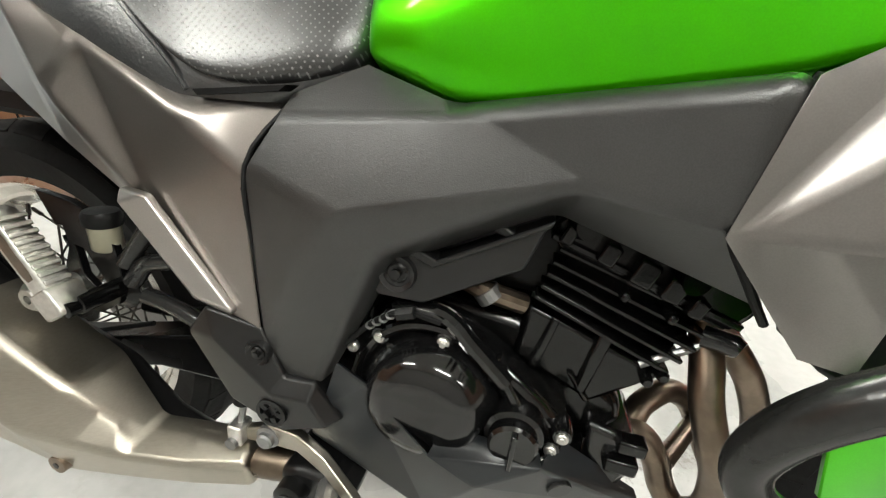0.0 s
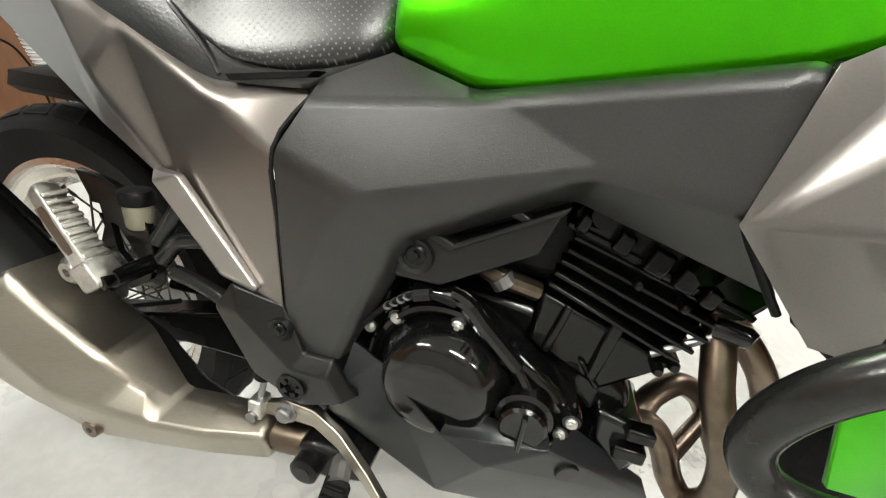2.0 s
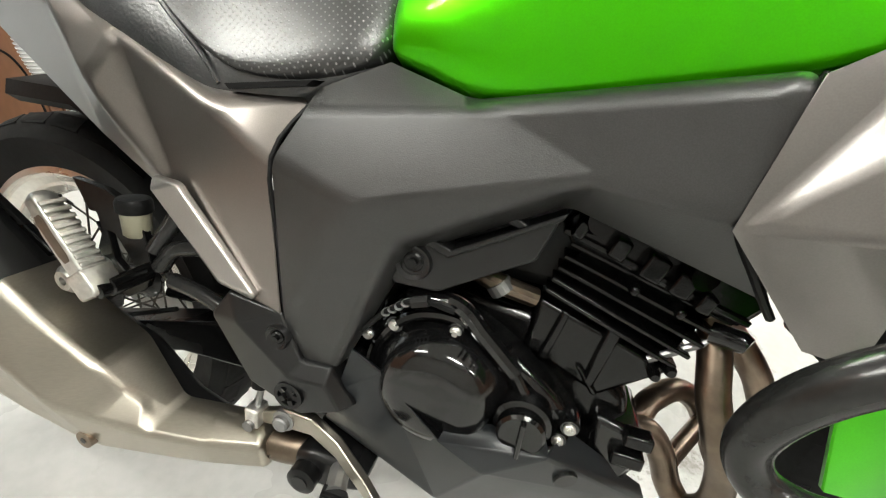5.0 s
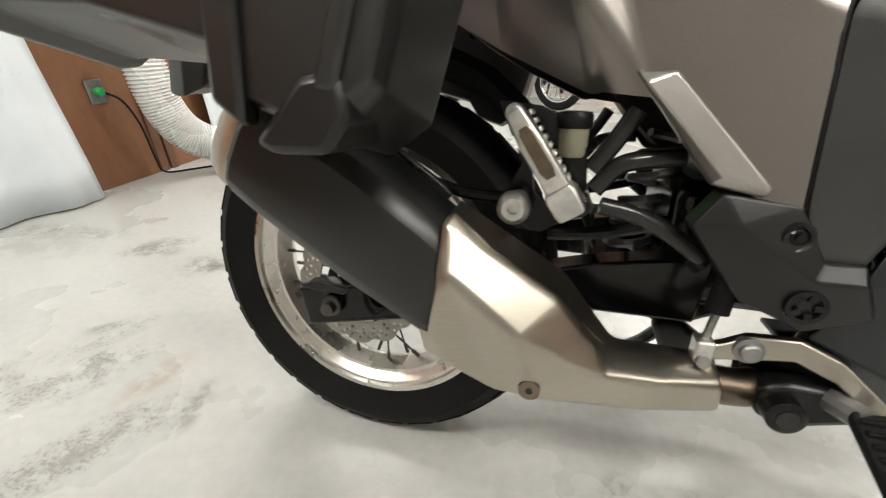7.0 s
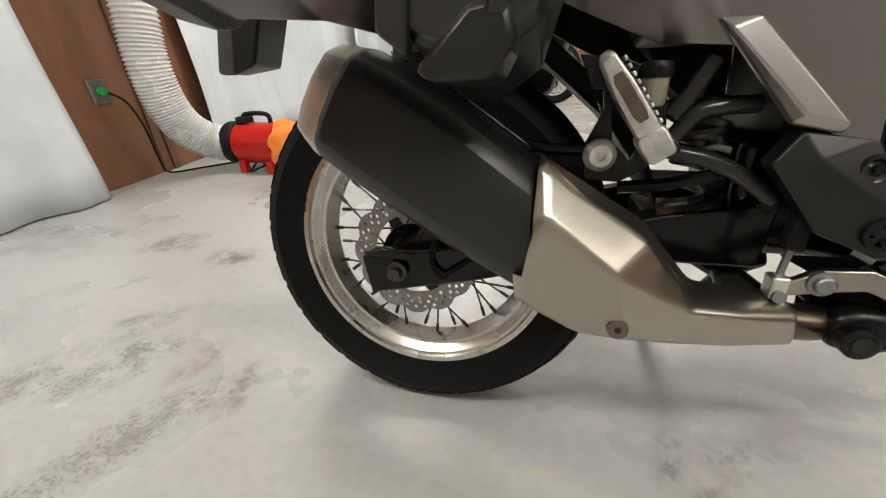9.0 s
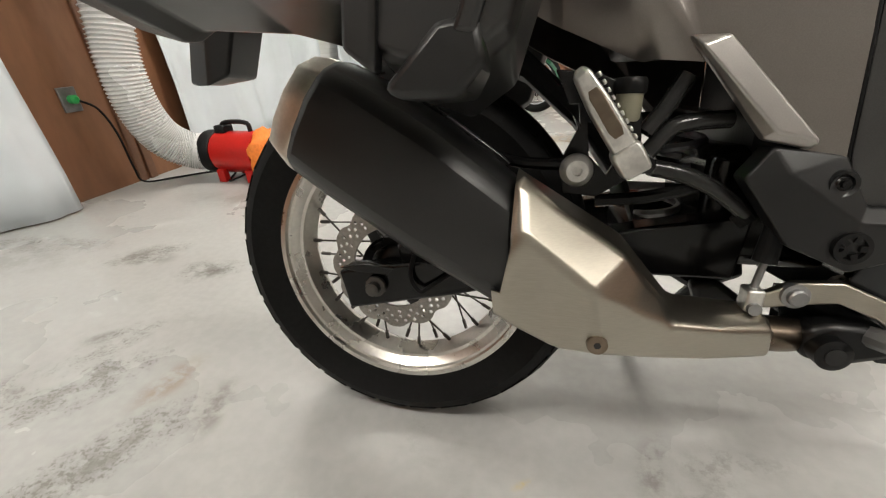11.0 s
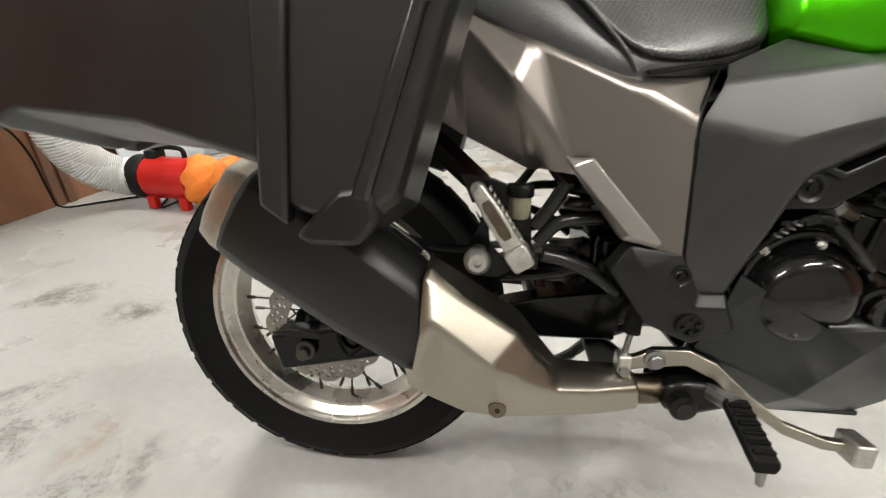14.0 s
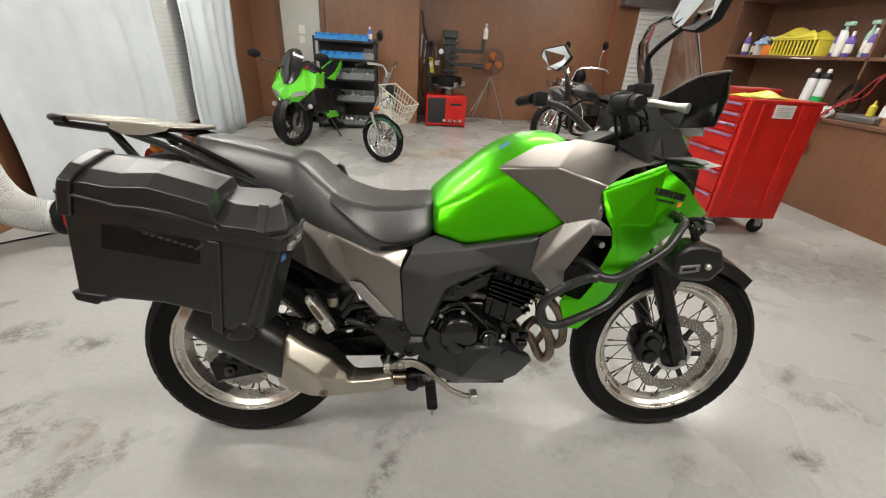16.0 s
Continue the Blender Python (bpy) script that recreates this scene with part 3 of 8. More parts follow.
crease = tank.data.attributes.new("crease_edge", "FLOAT", "EDGE")
for e in tank.data.edges:
    a, b = e.vertices
    if a % 11 == b % 11:
        crease.data[e.index].value = {1: 0.75, 9: 0.75, 3: 0.45, 7: 0.45}.get(a % 11, 0.0)
    elif a // 11 == b // 11 and a // 11 in (1, 7) and {a % 11, b % 11} <= {1, 2, 3, 7, 8, 9}:
        crease.data[e.index].value = 0.45
part("tank_cap", lathe([(0.040, 1.030), (0.042, 1.044), (0.030, 1.0505), (0.010, 1.0515)], (0.885, 0, 0), "z", 28), M_GALV, tank, smooth=40)
part("tank_sticker", facets([(0.772, -0.1045, 0.9980), (0.800, -0.102, 1.0150), (0.803, -0.095, 1.0235), (0.774, -0.097, 1.006)], [[0, 1, 2, 3]], 0.002), M_BLUEDECAL, tank, "small blue and white sticker")

# seat
seat_sections = [
    (-0.070, [(-0.076, 0.940), (-0.082, 0.968), (-0.078, 0.978), (-0.055, 0.996), (0, 1.000)]),
    (-0.040, [(-0.106, 0.918), (-0.112, 0.946), (-0.108, 0.968), (-0.080, 0.998), (0, 1.006)]),
    (0.060, [(-0.130, 0.878), (-0.136, 0.906), (-0.134, 0.942), (-0.100, 0.984), (0, 0.994)]),
    (0.170, [(-0.152, 0.828), (-0.158, 0.856), (-0.156, 0.905), (-0.118, 0.962), (0, 0.972)]),
    (0.222, [(-0.162, 0.800), (-0.168, 0.828), (-0.164, 0.880), (-0.126, 0.952), (0, 0.964)]),
    (0.262, [(-0.168, 0.781), (-0.174, 0.809), (-0.168, 0.850), (-0.126, 0.922), (0, 0.938)]),
    (0.325, [(-0.176, 0.748), (-0.182, 0.776), (-0.176, 0.806), (-0.132, 0.862), (0, 0.876)]),
    (0.385, [(-0.180, 0.718), (-0.186, 0.746), (-0.180, 0.772), (-0.138, 0.838), (0, 0.850)]),
    (0.440, [(-0.180, 0.692), (-0.186, 0.720), (-0.178, 0.752), (-0.136, 0.828), (0, 0.842)]),
    (0.520, [(-0.172, 0.720), (-0.178, 0.748), (-0.168, 0.776), (-0.126, 0.830), (0, 0.842)]),
    (0.585, [(-0.156, 0.744), (-0.162, 0.772), (-0.152, 0.796), (-0.112, 0.842), (0, 0.852)]),
    (0.604, [(-0.121, 0.763), (-0.127, 0.791), (-0.118, 0.805), (-0.085, 0.838), (0, 0.846)])]
seat_sections = [(x, [*h[:3], (h[3][0] * 1.10, h[3][1] + 0.002), h[4]]) for x, h in seat_sections]
seat = part("seat", spine_loft(seat_sections), M_SEAT, bike, "black vinyl two-part seat with a perforated rider's part", subsurf=2)
seat_crease = seat.data.attributes.new("crease_edge", "FLOAT", "EDGE")
for e in seat.data.edges:
    a, b = e.vertices
    if a % 9 == b % 9:
        seat_crease.data[e.index].value = {3: 0.92, 5: 0.92, 0: 0.6, 8: 0.6}.get(a % 9, 0.0)
    elif a // 9 == b // 9 == 4:
        seat_crease.data[e.index].value = 0.6
# rider's perforated cover: the front of the same shape, a little proud, above the seam
seam_z = {0.325: 0.838, 0.385: 0.790, 0.440: 0.735}
cover = [(0.306, [(-0.156, 0.856), (-0.154, 0.860), (-0.148, 0.866), (-0.130, 0.880), (-0.06, 0.892), (0, 0.897)])]
for x, h in seat_sections:
    if x > 0.32:
        low = seam_z.get(x, h[0][1])
        cover.append((x, [(h[1][0] - 0.003 if x > 0.40 else h[2][0] - 0.003, low), (h[1][0] - 0.004 if x > 0.40 else h[2][0] - 0.004, max(low + 0.004, h[1][1])), (h[2][0] - 0.004, max(low + 0.008, h[2][1])), (h[3][0] - 0.001, h[3][1] + 0.003), (h[3][0] * 0.45, h[3][1] + 0.011), (0, h[4][1] + 0.0025)]))
cover_ob = part("seat_cover", spine_loft(cover), M_PERF, seat, "perforated black vinyl", subsurf=2)
cover_crease = cover_ob.data.attributes.new("crease_edge", "FLOAT", "EDGE")
for e in cover_ob.data.edges:
    a, b = e.vertices
    if a % 11 == b % 11:
        cover_crease.data[e.index].value = {3: 0.9, 7: 0.9}.get(a % 11, 0.0)
part("seam", tube([(0.312, -0.140, 0.868), (0.340, -0.170, 0.832), (0.385, -0.184, 0.790), (0.425, -0.184, 0.750), (0.440, -0.183, 0.728)], 0.0024, 8, 6), M_SEAT, seat)

# tail panel: folded titanium-coloured cover under the seat
tail_v = [(0.505, -0.206, 0.674), (0.529, -0.168, 0.730), (0.428, -0.184, 0.722), (0.316, -0.168, 0.773), (0.207, -0.132, 0.824), (0.047, -0.102, 0.894), (-0.060, -0.100, 0.938), (0.440, -0.198, 0.709), (0.322, -0.183, 0.761), (0.207, -0.146, 0.814), (0.047, -0.115, 0.884), (-0.060, -0.112, 0.928),
          (0.301, -0.204, 0.711), (0.226, -0.176, 0.800), (-0.060, -0.145, 0.885), (0.372, -0.189, 0.634), (0.516, -0.206, 0.509), (0.481, -0.2025, 0.522), (0.334, -0.165, 0.610), (0.239, -0.150, 0.655), (0.180, -0.138, 0.688), (-0.060, -0.110, 0.850)]
tail_f = [[2, 7, 1], [7, 0, 1], [2, 3, 8, 7], [3, 4, 9, 8], [4, 5, 10, 9], [5, 6, 11, 10], [7, 8, 15, 17, 16, 0], [8, 9, 13, 12], [8, 12, 15], [9, 10, 14, 13], [10, 11, 14], [12, 13, 19, 18], [12, 18, 15], [13, 14, 21, 20, 19]]
tail_panels = both("tail_panel", tail_v, tail_f, M_TITAN, "titanium-grey metallic tail panel", depth=0.004, bevel=0.009, soft=1)
M_INSERT = mat("bright_satin_insert", (0.44, 0.42, 0.40), 0.30, 0.8, grain=0.05, scale=900, stain=0.04, rough_var=0.03)
ins_v = [(0.365, -0.200, 0.632), (0.399, -0.204, 0.631), (0.490, -0.211, 0.532), (0.484, -0.207, 0.524), (0.442, -0.206, 0.533), (0.373, -0.211, 0.621), (0.450, -0.214, 0.541)]
for p, s in zip(tail_panels, (-1, 1)):
    part("insert", facets(ins_v, [[0, 5, 1], [5, 6, 2, 1], [6, 4, 3, 2], [0, 4, 6, 5]], 0.010, None, s), M_INSERT, p, "satin silver insert", bevel=0.003, hard=True)
part("seat_latch_strip", slab([(0.455, 0.7245), (0.533, 0.7365), (0.540, 0.742), (0.450, 0.729)], -0.188, -0.150), M_BLACK, tail_panels[0])

# dark side panel between tank and engine
side_v = [(0.540, -0.178, 0.736), (0.601, -0.168, 0.764), (0.678, -0.185, 0.744), (0.882, -0.222, 0.786), (0.535, -0.192, 0.717), (0.685, -0.203, 0.738), (0.868, -0.230, 0.777),
          (0.510, -0.205, 0.672), (0.599, -0.224, 0.652), (0.631, -0.213, 0.620), (0.774, -0.223, 0.704), (0.868, -0.228, 0.697), (0.921, -0.192, 0.633), (0.577, -0.203, 0.466),
          (0.521, -0.206, 0.509), (0.550, -0.203, 0.455), (0.644, -0.188, 0.609), (0.766, -0.190, 0.677), (0.583, -0.185, 0.470)]
side_f = [[0, 4, 5, 2, 1], [2, 5, 6, 3], [4, 7, 8], [4, 8, 5], [5, 8, 10], [8, 9, 10], [5, 10, 11, 6], [7, 14, 8], [8, 14, 15, 13, 9], [10, 17, 12, 11], [9, 16, 17, 10], [13, 18, 16, 9], [6, 11, 3]]
both("side_panel", side_v, side_f, M_SIDE, "textured dark grey plastic side panel", depth=0.004, bevel=0.009, soft=1)

# dark gaps where the panels meet
for s_ in (-1, 1):
    for line, r in (([(0.886, 0.214, 0.784), (0.868, 0.221, 0.740), (0.867, 0.221, 0.697), (0.898, 0.206, 0.655), (0.926, 0.192, 0.622)], 0.0035), ([(0.534, 0.169, 0.730), (0.508, 0.202, 0.674), (0.514, 0.203, 0.590), (0.520, 0.202, 0.508)], 0.0022)):
        part("panel_gap", tube([(x, s_ * y, z) for x, y, z in line], r, 4, 8), M_BLACK, bike)

# radiator scoop
scoop_v = [(0.880, -0.226, 0.783), (0.939, -0.230, 0.824), (0.992, -0.270, 0.838), (1.010, -0.285, 0.846), (1.034, -0.290, 0.829), (0.998, -0.285, 0.812), (0.948, -0.262, 0.706), (0.872, -0.231, 0.694),
           (0.931, -0.228, 0.618), (0.955, -0.240, 0.620), (1.045, -0.285, 0.807), (1.000, -0.235, 0.800), (0.950, -0.215, 0.700)]
scoop_f = [[0, 7, 1], [1, 7, 2], [7, 6, 5, 2], [2, 5, 4, 3], [7, 8, 9, 6], [4, 5, 10], [5, 6, 12, 11]]
scoop = both("radiator_scoop", scoop_v, scoop_f, M_SILVER, "satin silver radiator scoop", depth=0.005, bevel=0.005, soft=1)

# upper shroud beside the tank
shroud_v = [(0.758, -0.170, 0.955), (0.872, -0.120, 1.014), (1.083, -0.125, 1.026), (1.148, -0.150, 1.015), (1.202, -0.200, 0.994), (0.906, -0.225, 0.967), (1.018, -0.262, 0.929), (0.861, -0.208, 0.893), (0.941, -0.232, 0.822), (0.994, -0.266, 0.834), (1.014, -0.275, 0.845),
            (1.022, -0.268, 0.880), (0.985, -0.120, 1.036), (1.100, -0.215, 0.972)]
shroud_f = [[0, 5, 12, 1], [5, 2, 12], [5, 6, 13, 2], [2, 13, 4, 3], [0, 7, 5], [7, 8, 5], [5, 8, 9, 6], [6, 9, 10, 11]]
both("tank_shroud", shroud_v, shroud_f, M_TITAN, "titanium-grey metallic tank shroud", depth=0.005, bevel=0.006, soft=1)
nose_v = [(1.090, -0.130, 1.030), (1.205, -0.150, 1.048), (1.185, -0.205, 0.998), (1.300, -0.110, 1.010), (1.270, -0.150, 0.960), (1.240, -0.080, 1.062), (1.130, -0.060, 1.050), (1.310, -0.150, 0.930)]
both("nose_trim", nose_v, [[0, 2, 1], [1, 2, 4, 3], [1, 3, 5], [0, 1, 5, 6], [4, 7, 3]], M_COVER, "matte black cockpit trim", depth=0.008, bevel=0.004)

# green front fairing
fair_v = [(1.016, -0.275, 0.915), (1.032, -0.255, 0.935), (1.191, -0.220, 0.987), (1.176, -0.245, 0.972), (1.247, -0.235, 0.937), (1.325, -0.200, 0.877), (1.373, -0.170, 0.851), (1.277, -0.205, 0.824), (1.158, -0.255, 0.830), (1.054, -0.280, 0.840), (1.024, -0.285, 0.851), (1.050, -0.280, 0.818),
          (1.062, -0.265, 0.771), (1.047, -0.250, 0.704), (1.112, -0.235, 0.698), (1.224, -0.205, 0.767), (1.040, -0.245, 0.660), (1.009, -0.240, 0.606), (0.960, -0.250, 0.625), (0.949, -0.250, 0.603), (0.981, -0.235, 0.518), (1.023, -0.225, 0.510), (1.086, -0.215, 0.564), (1.125, -0.210, 0.642)]
fair_f = [[0, 1, 2, 3], [0, 3, 9], [0, 9, 10], [3, 4, 8], [3, 8, 9], [4, 5, 7, 8], [5, 6, 7], [10, 9, 11], [9, 8, 15, 14], [11, 9, 14], [11, 14, 12], [12, 14, 13], [8, 7, 15], [13, 14, 23, 16], [16, 23, 22, 17], [17, 22, 21, 20], [17, 20, 19], [17, 19, 18]]
fair = both("front_fairing", fair_v, fair_f, M_GREEN, "metallic green front fairing", depth=0.005, bevel=0.007, soft=1)

both("nose_side", [(1.085, -0.135, 1.032), (1.188, -0.140, 1.060), (1.262, -0.130, 1.078), (1.285, -0.150, 1.025), (1.325, -0.150, 0.985), (1.320, -0.160, 0.935), (1.245, -0.200, 0.975), (1.150, -0.205, 0.985)], [[0, 7, 1], [1, 7, 6], [1, 6, 3, 2], [3, 6, 5, 4]], M_COVER, "black cockpit side cowl", depth=0.010, bevel=0.006, soft=0.5)
both("nose_edge", [(1.264, -0.100, 1.080), (1.290, -0.080, 1.070), (1.345, -0.100, 0.995), (1.322, -0.125, 0.985), (1.284, -0.125, 1.028)], [[0, 4, 1], [4, 3, 2, 1]], M_GREEN, "green nose edge", depth=0.010, bevel=0.004, soft=0.5)
part("radiator", box((0.985, -0.190, 0.665), (1.020, 0.190, 0.840)), M_BLACK, bike, "black radiator core", bevel=0.006)
for s in (-1, 1):
    part("inner_shroud", facets([(0.940, -0.205, 0.690), (0.955, -0.205, 0.800), (1.030, -0.205, 0.930), (1.150, -0.195, 0.930), (1.150, -0.195, 0.780), (1.080, -0.205, 0.640), (1.017, -0.205, 0.576), (0.962, -0.205, 0.600)], [[0, 1, 2, 3, 4, 5, 6, 7]], 0.06, None, s), M_BLACK, bike, bevel=0.004)
part("horn_bolt", lathe([(0.008, -0.262), (0.010, -0.25), (0.006, -0.22)], (1.035, 0, 0.775), "y", 12), M_ALU, bike, smooth=40)


def marks(parent, x, z, y, count, w, h, gap, slant, material, rot=0.0):
    """Writing as plain bars on the right flank."""
    for k in range(count):
        u = x + k * (w + gap)
        q = [(u, z), (u + w, z), (u + w + slant, z + h), (u + slant, z + h)]
        c = math.cos(rot), math.sin(rot)
        q = [(x + (a - x) * c[0] - (b - z) * c[1], z + (a - x) * c[1] + (b - z) * c[0]) for a, b in q]
        part("mark", slab(q, y - 0.0012, y + 0.002), material, parent)


def bolt(x, y, z, r, material, parent, name="bolt", head=0.007):
    b = part(name, lathe([(r * 0.45, y - head), (r * 0.45, y - head * 0.6), (r * 0.8, y - head * 0.6), (r, y - head * 0.4), (r, y + 0.004)], (x, 0, z), "y", 14), material, parent, smooth=30)
    return b


# frame cover with its emblem, over the foot peg mount
cov_v = [(0.432, -0.208, 0.495), (0.454, -0.206, 0.527), (0.517, -0.206, 0.519), (0.543, -0.210, 0.470), (0.575, -0.206, 0.470), (0.601, -0.196, 0.421), (0.541, -0.214, 0.402), (0.483, -0.214, 0.426), (0.470, -0.216, 0.500), (0.534, -0.222, 0.455), (0.574, -0.218, 0.454), (0.590, -0.212, 0.420)]
cov_f = [[0, 8, 1], [1, 8, 2], [0, 7, 8], [8, 9, 3, 2], [8, 7, 6, 9], [3, 9, 10, 4], [9, 6, 11, 10], [10, 11, 5, 4]]
frame_cover = both("frame_cover", cov_v, cov_f, M_COVER, "satin black frame cover", depth=0.03, bevel=0.003)
part("emblem_ring", moved(lathe([(0.012, -0.002), (0.0165, -0.002), (0.0165, 0.004), (0.012, 0.004)], seg=28, close=True), pose(0.534, -0.2195, 0.430)), M_FRAME, frame_cover[0], smooth=40)
for k in range(5):
    a = 2 * math.pi * k / 5
    part("emblem_tooth", moved(box((0.006, -0.0018, -0.003), (0.012, 0.004, 0.003)), pose(0.534, -0.2195, 0.430) @ Matrix.Rotation(a, 4, "Y")), M_FRAME, frame_cover[0])
part("bolt_cup", lathe([(0.0125, -0.214), (0.014, -0.211), (0.014, -0.19), (0.0095, -0.19), (0.0095, -0.212)], (0.516, 0, 0.492), "y", 24, close=True), M_COVER, frame_cover[0], smooth=40)
bolt(0.516, -0.209, 0.492, 0.0075, M_CAST, frame_cover[0])

# engine: crankcase, covers, cylinder with fins, head
engine = new("engine")
engine.parent = bike
tagged(engine, "black twin-cylinder engine with cooling fins")
part("crankcase", slab([(0.590, 0.520), (0.640, 0.558), (0.770, 0.540), (0.880, 0.470), (0.895, 0.400), (0.860, 0.335), (0.640, 0.340), (0.585, 0.420)], -0.120, 0.120), M_CAST, engine, bevel=0.012)
part("clutch_case", slab([(0.592, 0.488), (0.628, 0.548), (0.690, 0.545), (0.742, 0.520), (0.800, 0.478), (0.832, 0.448), (0.812, 0.400), (0.690, 0.372), (0.622, 0.424)], -0.164, -0.118), M_ENGINE, engine, bevel=0.010)
part("clutch_cover", lathe([(0.004, -0.208), (0.036, -0.207), (0.050, -0.203), (0.058, -0.196), (0.064, -0.182), (0.072, -0.172), (0.074, -0.160)], (0.682, 0, 0.462), "y", 48), M_ENGINE, engine, "round gloss black clutch cover", smooth=50)
part("cover_rib", tube([(0.612, -0.172, 0.420), (0.608, -0.172, 0.466), (0.622, -0.172, 0.510), (0.655, -0.172, 0.538), (0.700, -0.172, 0.540), (0.744, -0.172, 0.512), (0.775, -0.172, 0.470)], 0.006, 6, 8), M_ENGINE, engine)
part("cover_step", tube([(0.634, -0.188, 0.440), (0.632, -0.189, 0.470), (0.644, -0.189, 0.500), (0.668, -0.189, 0.517), (0.698, -0.189, 0.516), (0.724, -0.188, 0.498)], 0.0035, 6, 8), M_ENGINE, engine)
for x, z in ((0.628, 0.519), (0.692, 0.529), (0.746, 0.507), (0.820, 0.454), (0.812, 0.436), (0.600, 0.500)):
    part("boss", lathe([(0.009, -0.174), (0.011, -0.170), (0.011, -0.150)], (x, 0, z), "y", 14), M_ENGINE, engine, smooth=40)
    bolt(x, -0.174, z, 0.0062, M_ALU, engine, head=0.006)
cap_ = part("oil_filler_cap", lathe([(0.021, -0.200), (0.024, -0.197), (0.024, -0.186), (0.029, -0.184), (0.030, -0.160)], (0.774, 0, 0.450), "y", 32), M_ENGINE, engine, "ribbed black oil filler cap", smooth=40)
part("grip", box((0.7715, -0.208, 0.429), (0.7765, -0.199, 0.471)), M_ENGINE, cap_, bevel=0.0015)
part("breather_hose", tube([(0.640, -0.168, 0.556), (0.690, -0.176, 0.560), (0.720, -0.176, 0.535), (0.756, -0.172, 0.500)], 0.009, 6, 10), M_ENGINE, engine)
part("cable", tube([(0.600, -0.192, 0.515), (0.626, -0.194, 0.545), (0.656, -0.194, 0.565), (0.690, -0.190, 0.560)], 0.003, 6, 8), M_RUBBER, engine)
part("cable_spring", tube([(0.622 + 0.0010 * a + 0.0045 * math.sin(a), -0.194 + 0.0055 * math.cos(a), 0.541 + 0.0008 * a) for a in np.linspace(0, 26, 90)], 0.0013, 1, 5), M_GALV, engine)
part("cable_nut", tube([(0.650, -0.194, 0.561), (0.666, -0.194, 0.567)], 0.006, 1, 6), M_CAST, engine)
part("clamp", tube([(0.728, -0.135, 0.566), (0.720, -0.135, 0.575)], 0.0135, 1, 16), M_GALV, engine)
part("water_pipe", tube([(0.690, -0.125, 0.580), (0.720, -0.135, 0.574), (0.760, -0.120, 0.560)], 0.011, 6, 12), M_HEADER, engine)


part("cylinder", slab([(0.764, 0.566), (0.908, 0.519), (0.846, 0.466), (0.760, 0.503)], -0.128, 0.118), M_CAST, engine, bevel=0.006)
for a, b, c, d in (((0.836, 0.553), (0.850, 0.548), (0.838, 0.478), (0.826, 0.482)), ((0.790, 0.560), (0.798, 0.557), (0.786, 0.496), (0.776, 0.499)), ((0.815, 0.500), (0.822, 0.500), (0.846, 0.470), (0.838, 0.470))):
    part("cylinder_rib", slab([a, b, c, d], -0.134, -0.120), M_CAST, engine, bevel=0.003)
part("cylinder_core", slab([(0.776, 0.650), (0.936, 0.600), (0.898, 0.515), (0.766, 0.560)], -0.108, 0.108), M_CAST, engine)
for k in range(5):
    x0, z0, x1, z1 = 0.781 - 0.003 * k, 0.633 - 0.013 * k, 0.934 - 0.0075 * k, 0.589 - 0.0145 * k
    part("fin", slab([(x0, z0), (x1, z1), (x1 - 0.002, z1 - 0.0042), (x0 - 0.001, z0 - 0.0042)], -0.138 - 0.001 * (k % 2), 0.136), M_CAST, engine, bevel=0.0012)
part("head_cover", slab([(0.768, 0.658), (0.784, 0.674), (0.946, 0.622), (0.952, 0.606), (0.936, 0.584), (0.778, 0.632)], -0.142, 0.132), M_CAST, engine, bevel=0.007)
part("head_gasket", slab([(0.770, 0.642), (0.940, 0.590), (0.942, 0.596), (0.771, 0.648)], -0.147, 0.135), M_CAST, engine, bevel=0.0015)
for x, z, a, b in ((0.784, 0.650, 0.012, 0.018), (0.820, 0.639, 0.016, 0.020), (0.852, 0.628, 0.020, 0.024), (0.878, 0.618, 0.018, 0.022), (0.900, 0.606, 0.014, 0.018), (0.842, 0.604, 0.008, 0.010), (0.884, 0.592, 0.008, 0.010)):
    part("head_lug", moved(box((-a / 2, -0.156, -b / 2), (a / 2, -0.135, b / 2)), pose(x, 0, z, 0, 18, 0)), M_CAST, engine, bevel=0.003)
for x, z in ((0.796, 0.660), (0.888, 0.630)):
    part("plug_boss", tube([(x, -0.140, z), (x + 0.004, -0.154, z + 0.001)], [0.016, 0.013], 1, 18), M_CAST, engine, smooth=40)
part("stay_bolt", tube([(0.922, -0.130, 0.572), (0.944, -0.142, 0.574), (0.948, -0.145, 0.573)], [0.0105, 0.0105, 0.008], 1, 14), M_ENGINE, engine, smooth=40)
part("thermo_rod", tube([(0.880, -0.128, 0.526), (0.905, -0.128, 0.545), (0.930, -0.13, 0.566)], 0.004, 4, 8), M_GALV, engine)
for x, z in ((0.900, 0.524), (0.888, 0.515)):
    part("fin_bolt", lathe([(0.004, -0.142), (0.006, -0.138), (0.006, -0.12)], (x, 0, z), "y", 10), M_CAST, engine)
part("starter", lathe([(0.030, -0.135), (0.036, -0.130), (0.036, -0.020)], (0.872, 0, 0.402), "y", 24), M_ENGINE, engine, smooth=40)
part("side_block", slab([(0.848, 0.452), (0.902, 0.440), (0.905, 0.400), (0.895, 0.372), (0.850, 0.372)], -0.140, -0.05), M_ENGINE, engine, bevel=0.008)
part("connector", box((0.880, -0.150, 0.430), (0.908, -0.130, 0.446)), M_CAST, engine, bevel=0.003)
part("connector", box((0.872, -0.152, 0.405), (0.905, -0.130, 0.422)), M_CAST, engine, bevel=0.003)

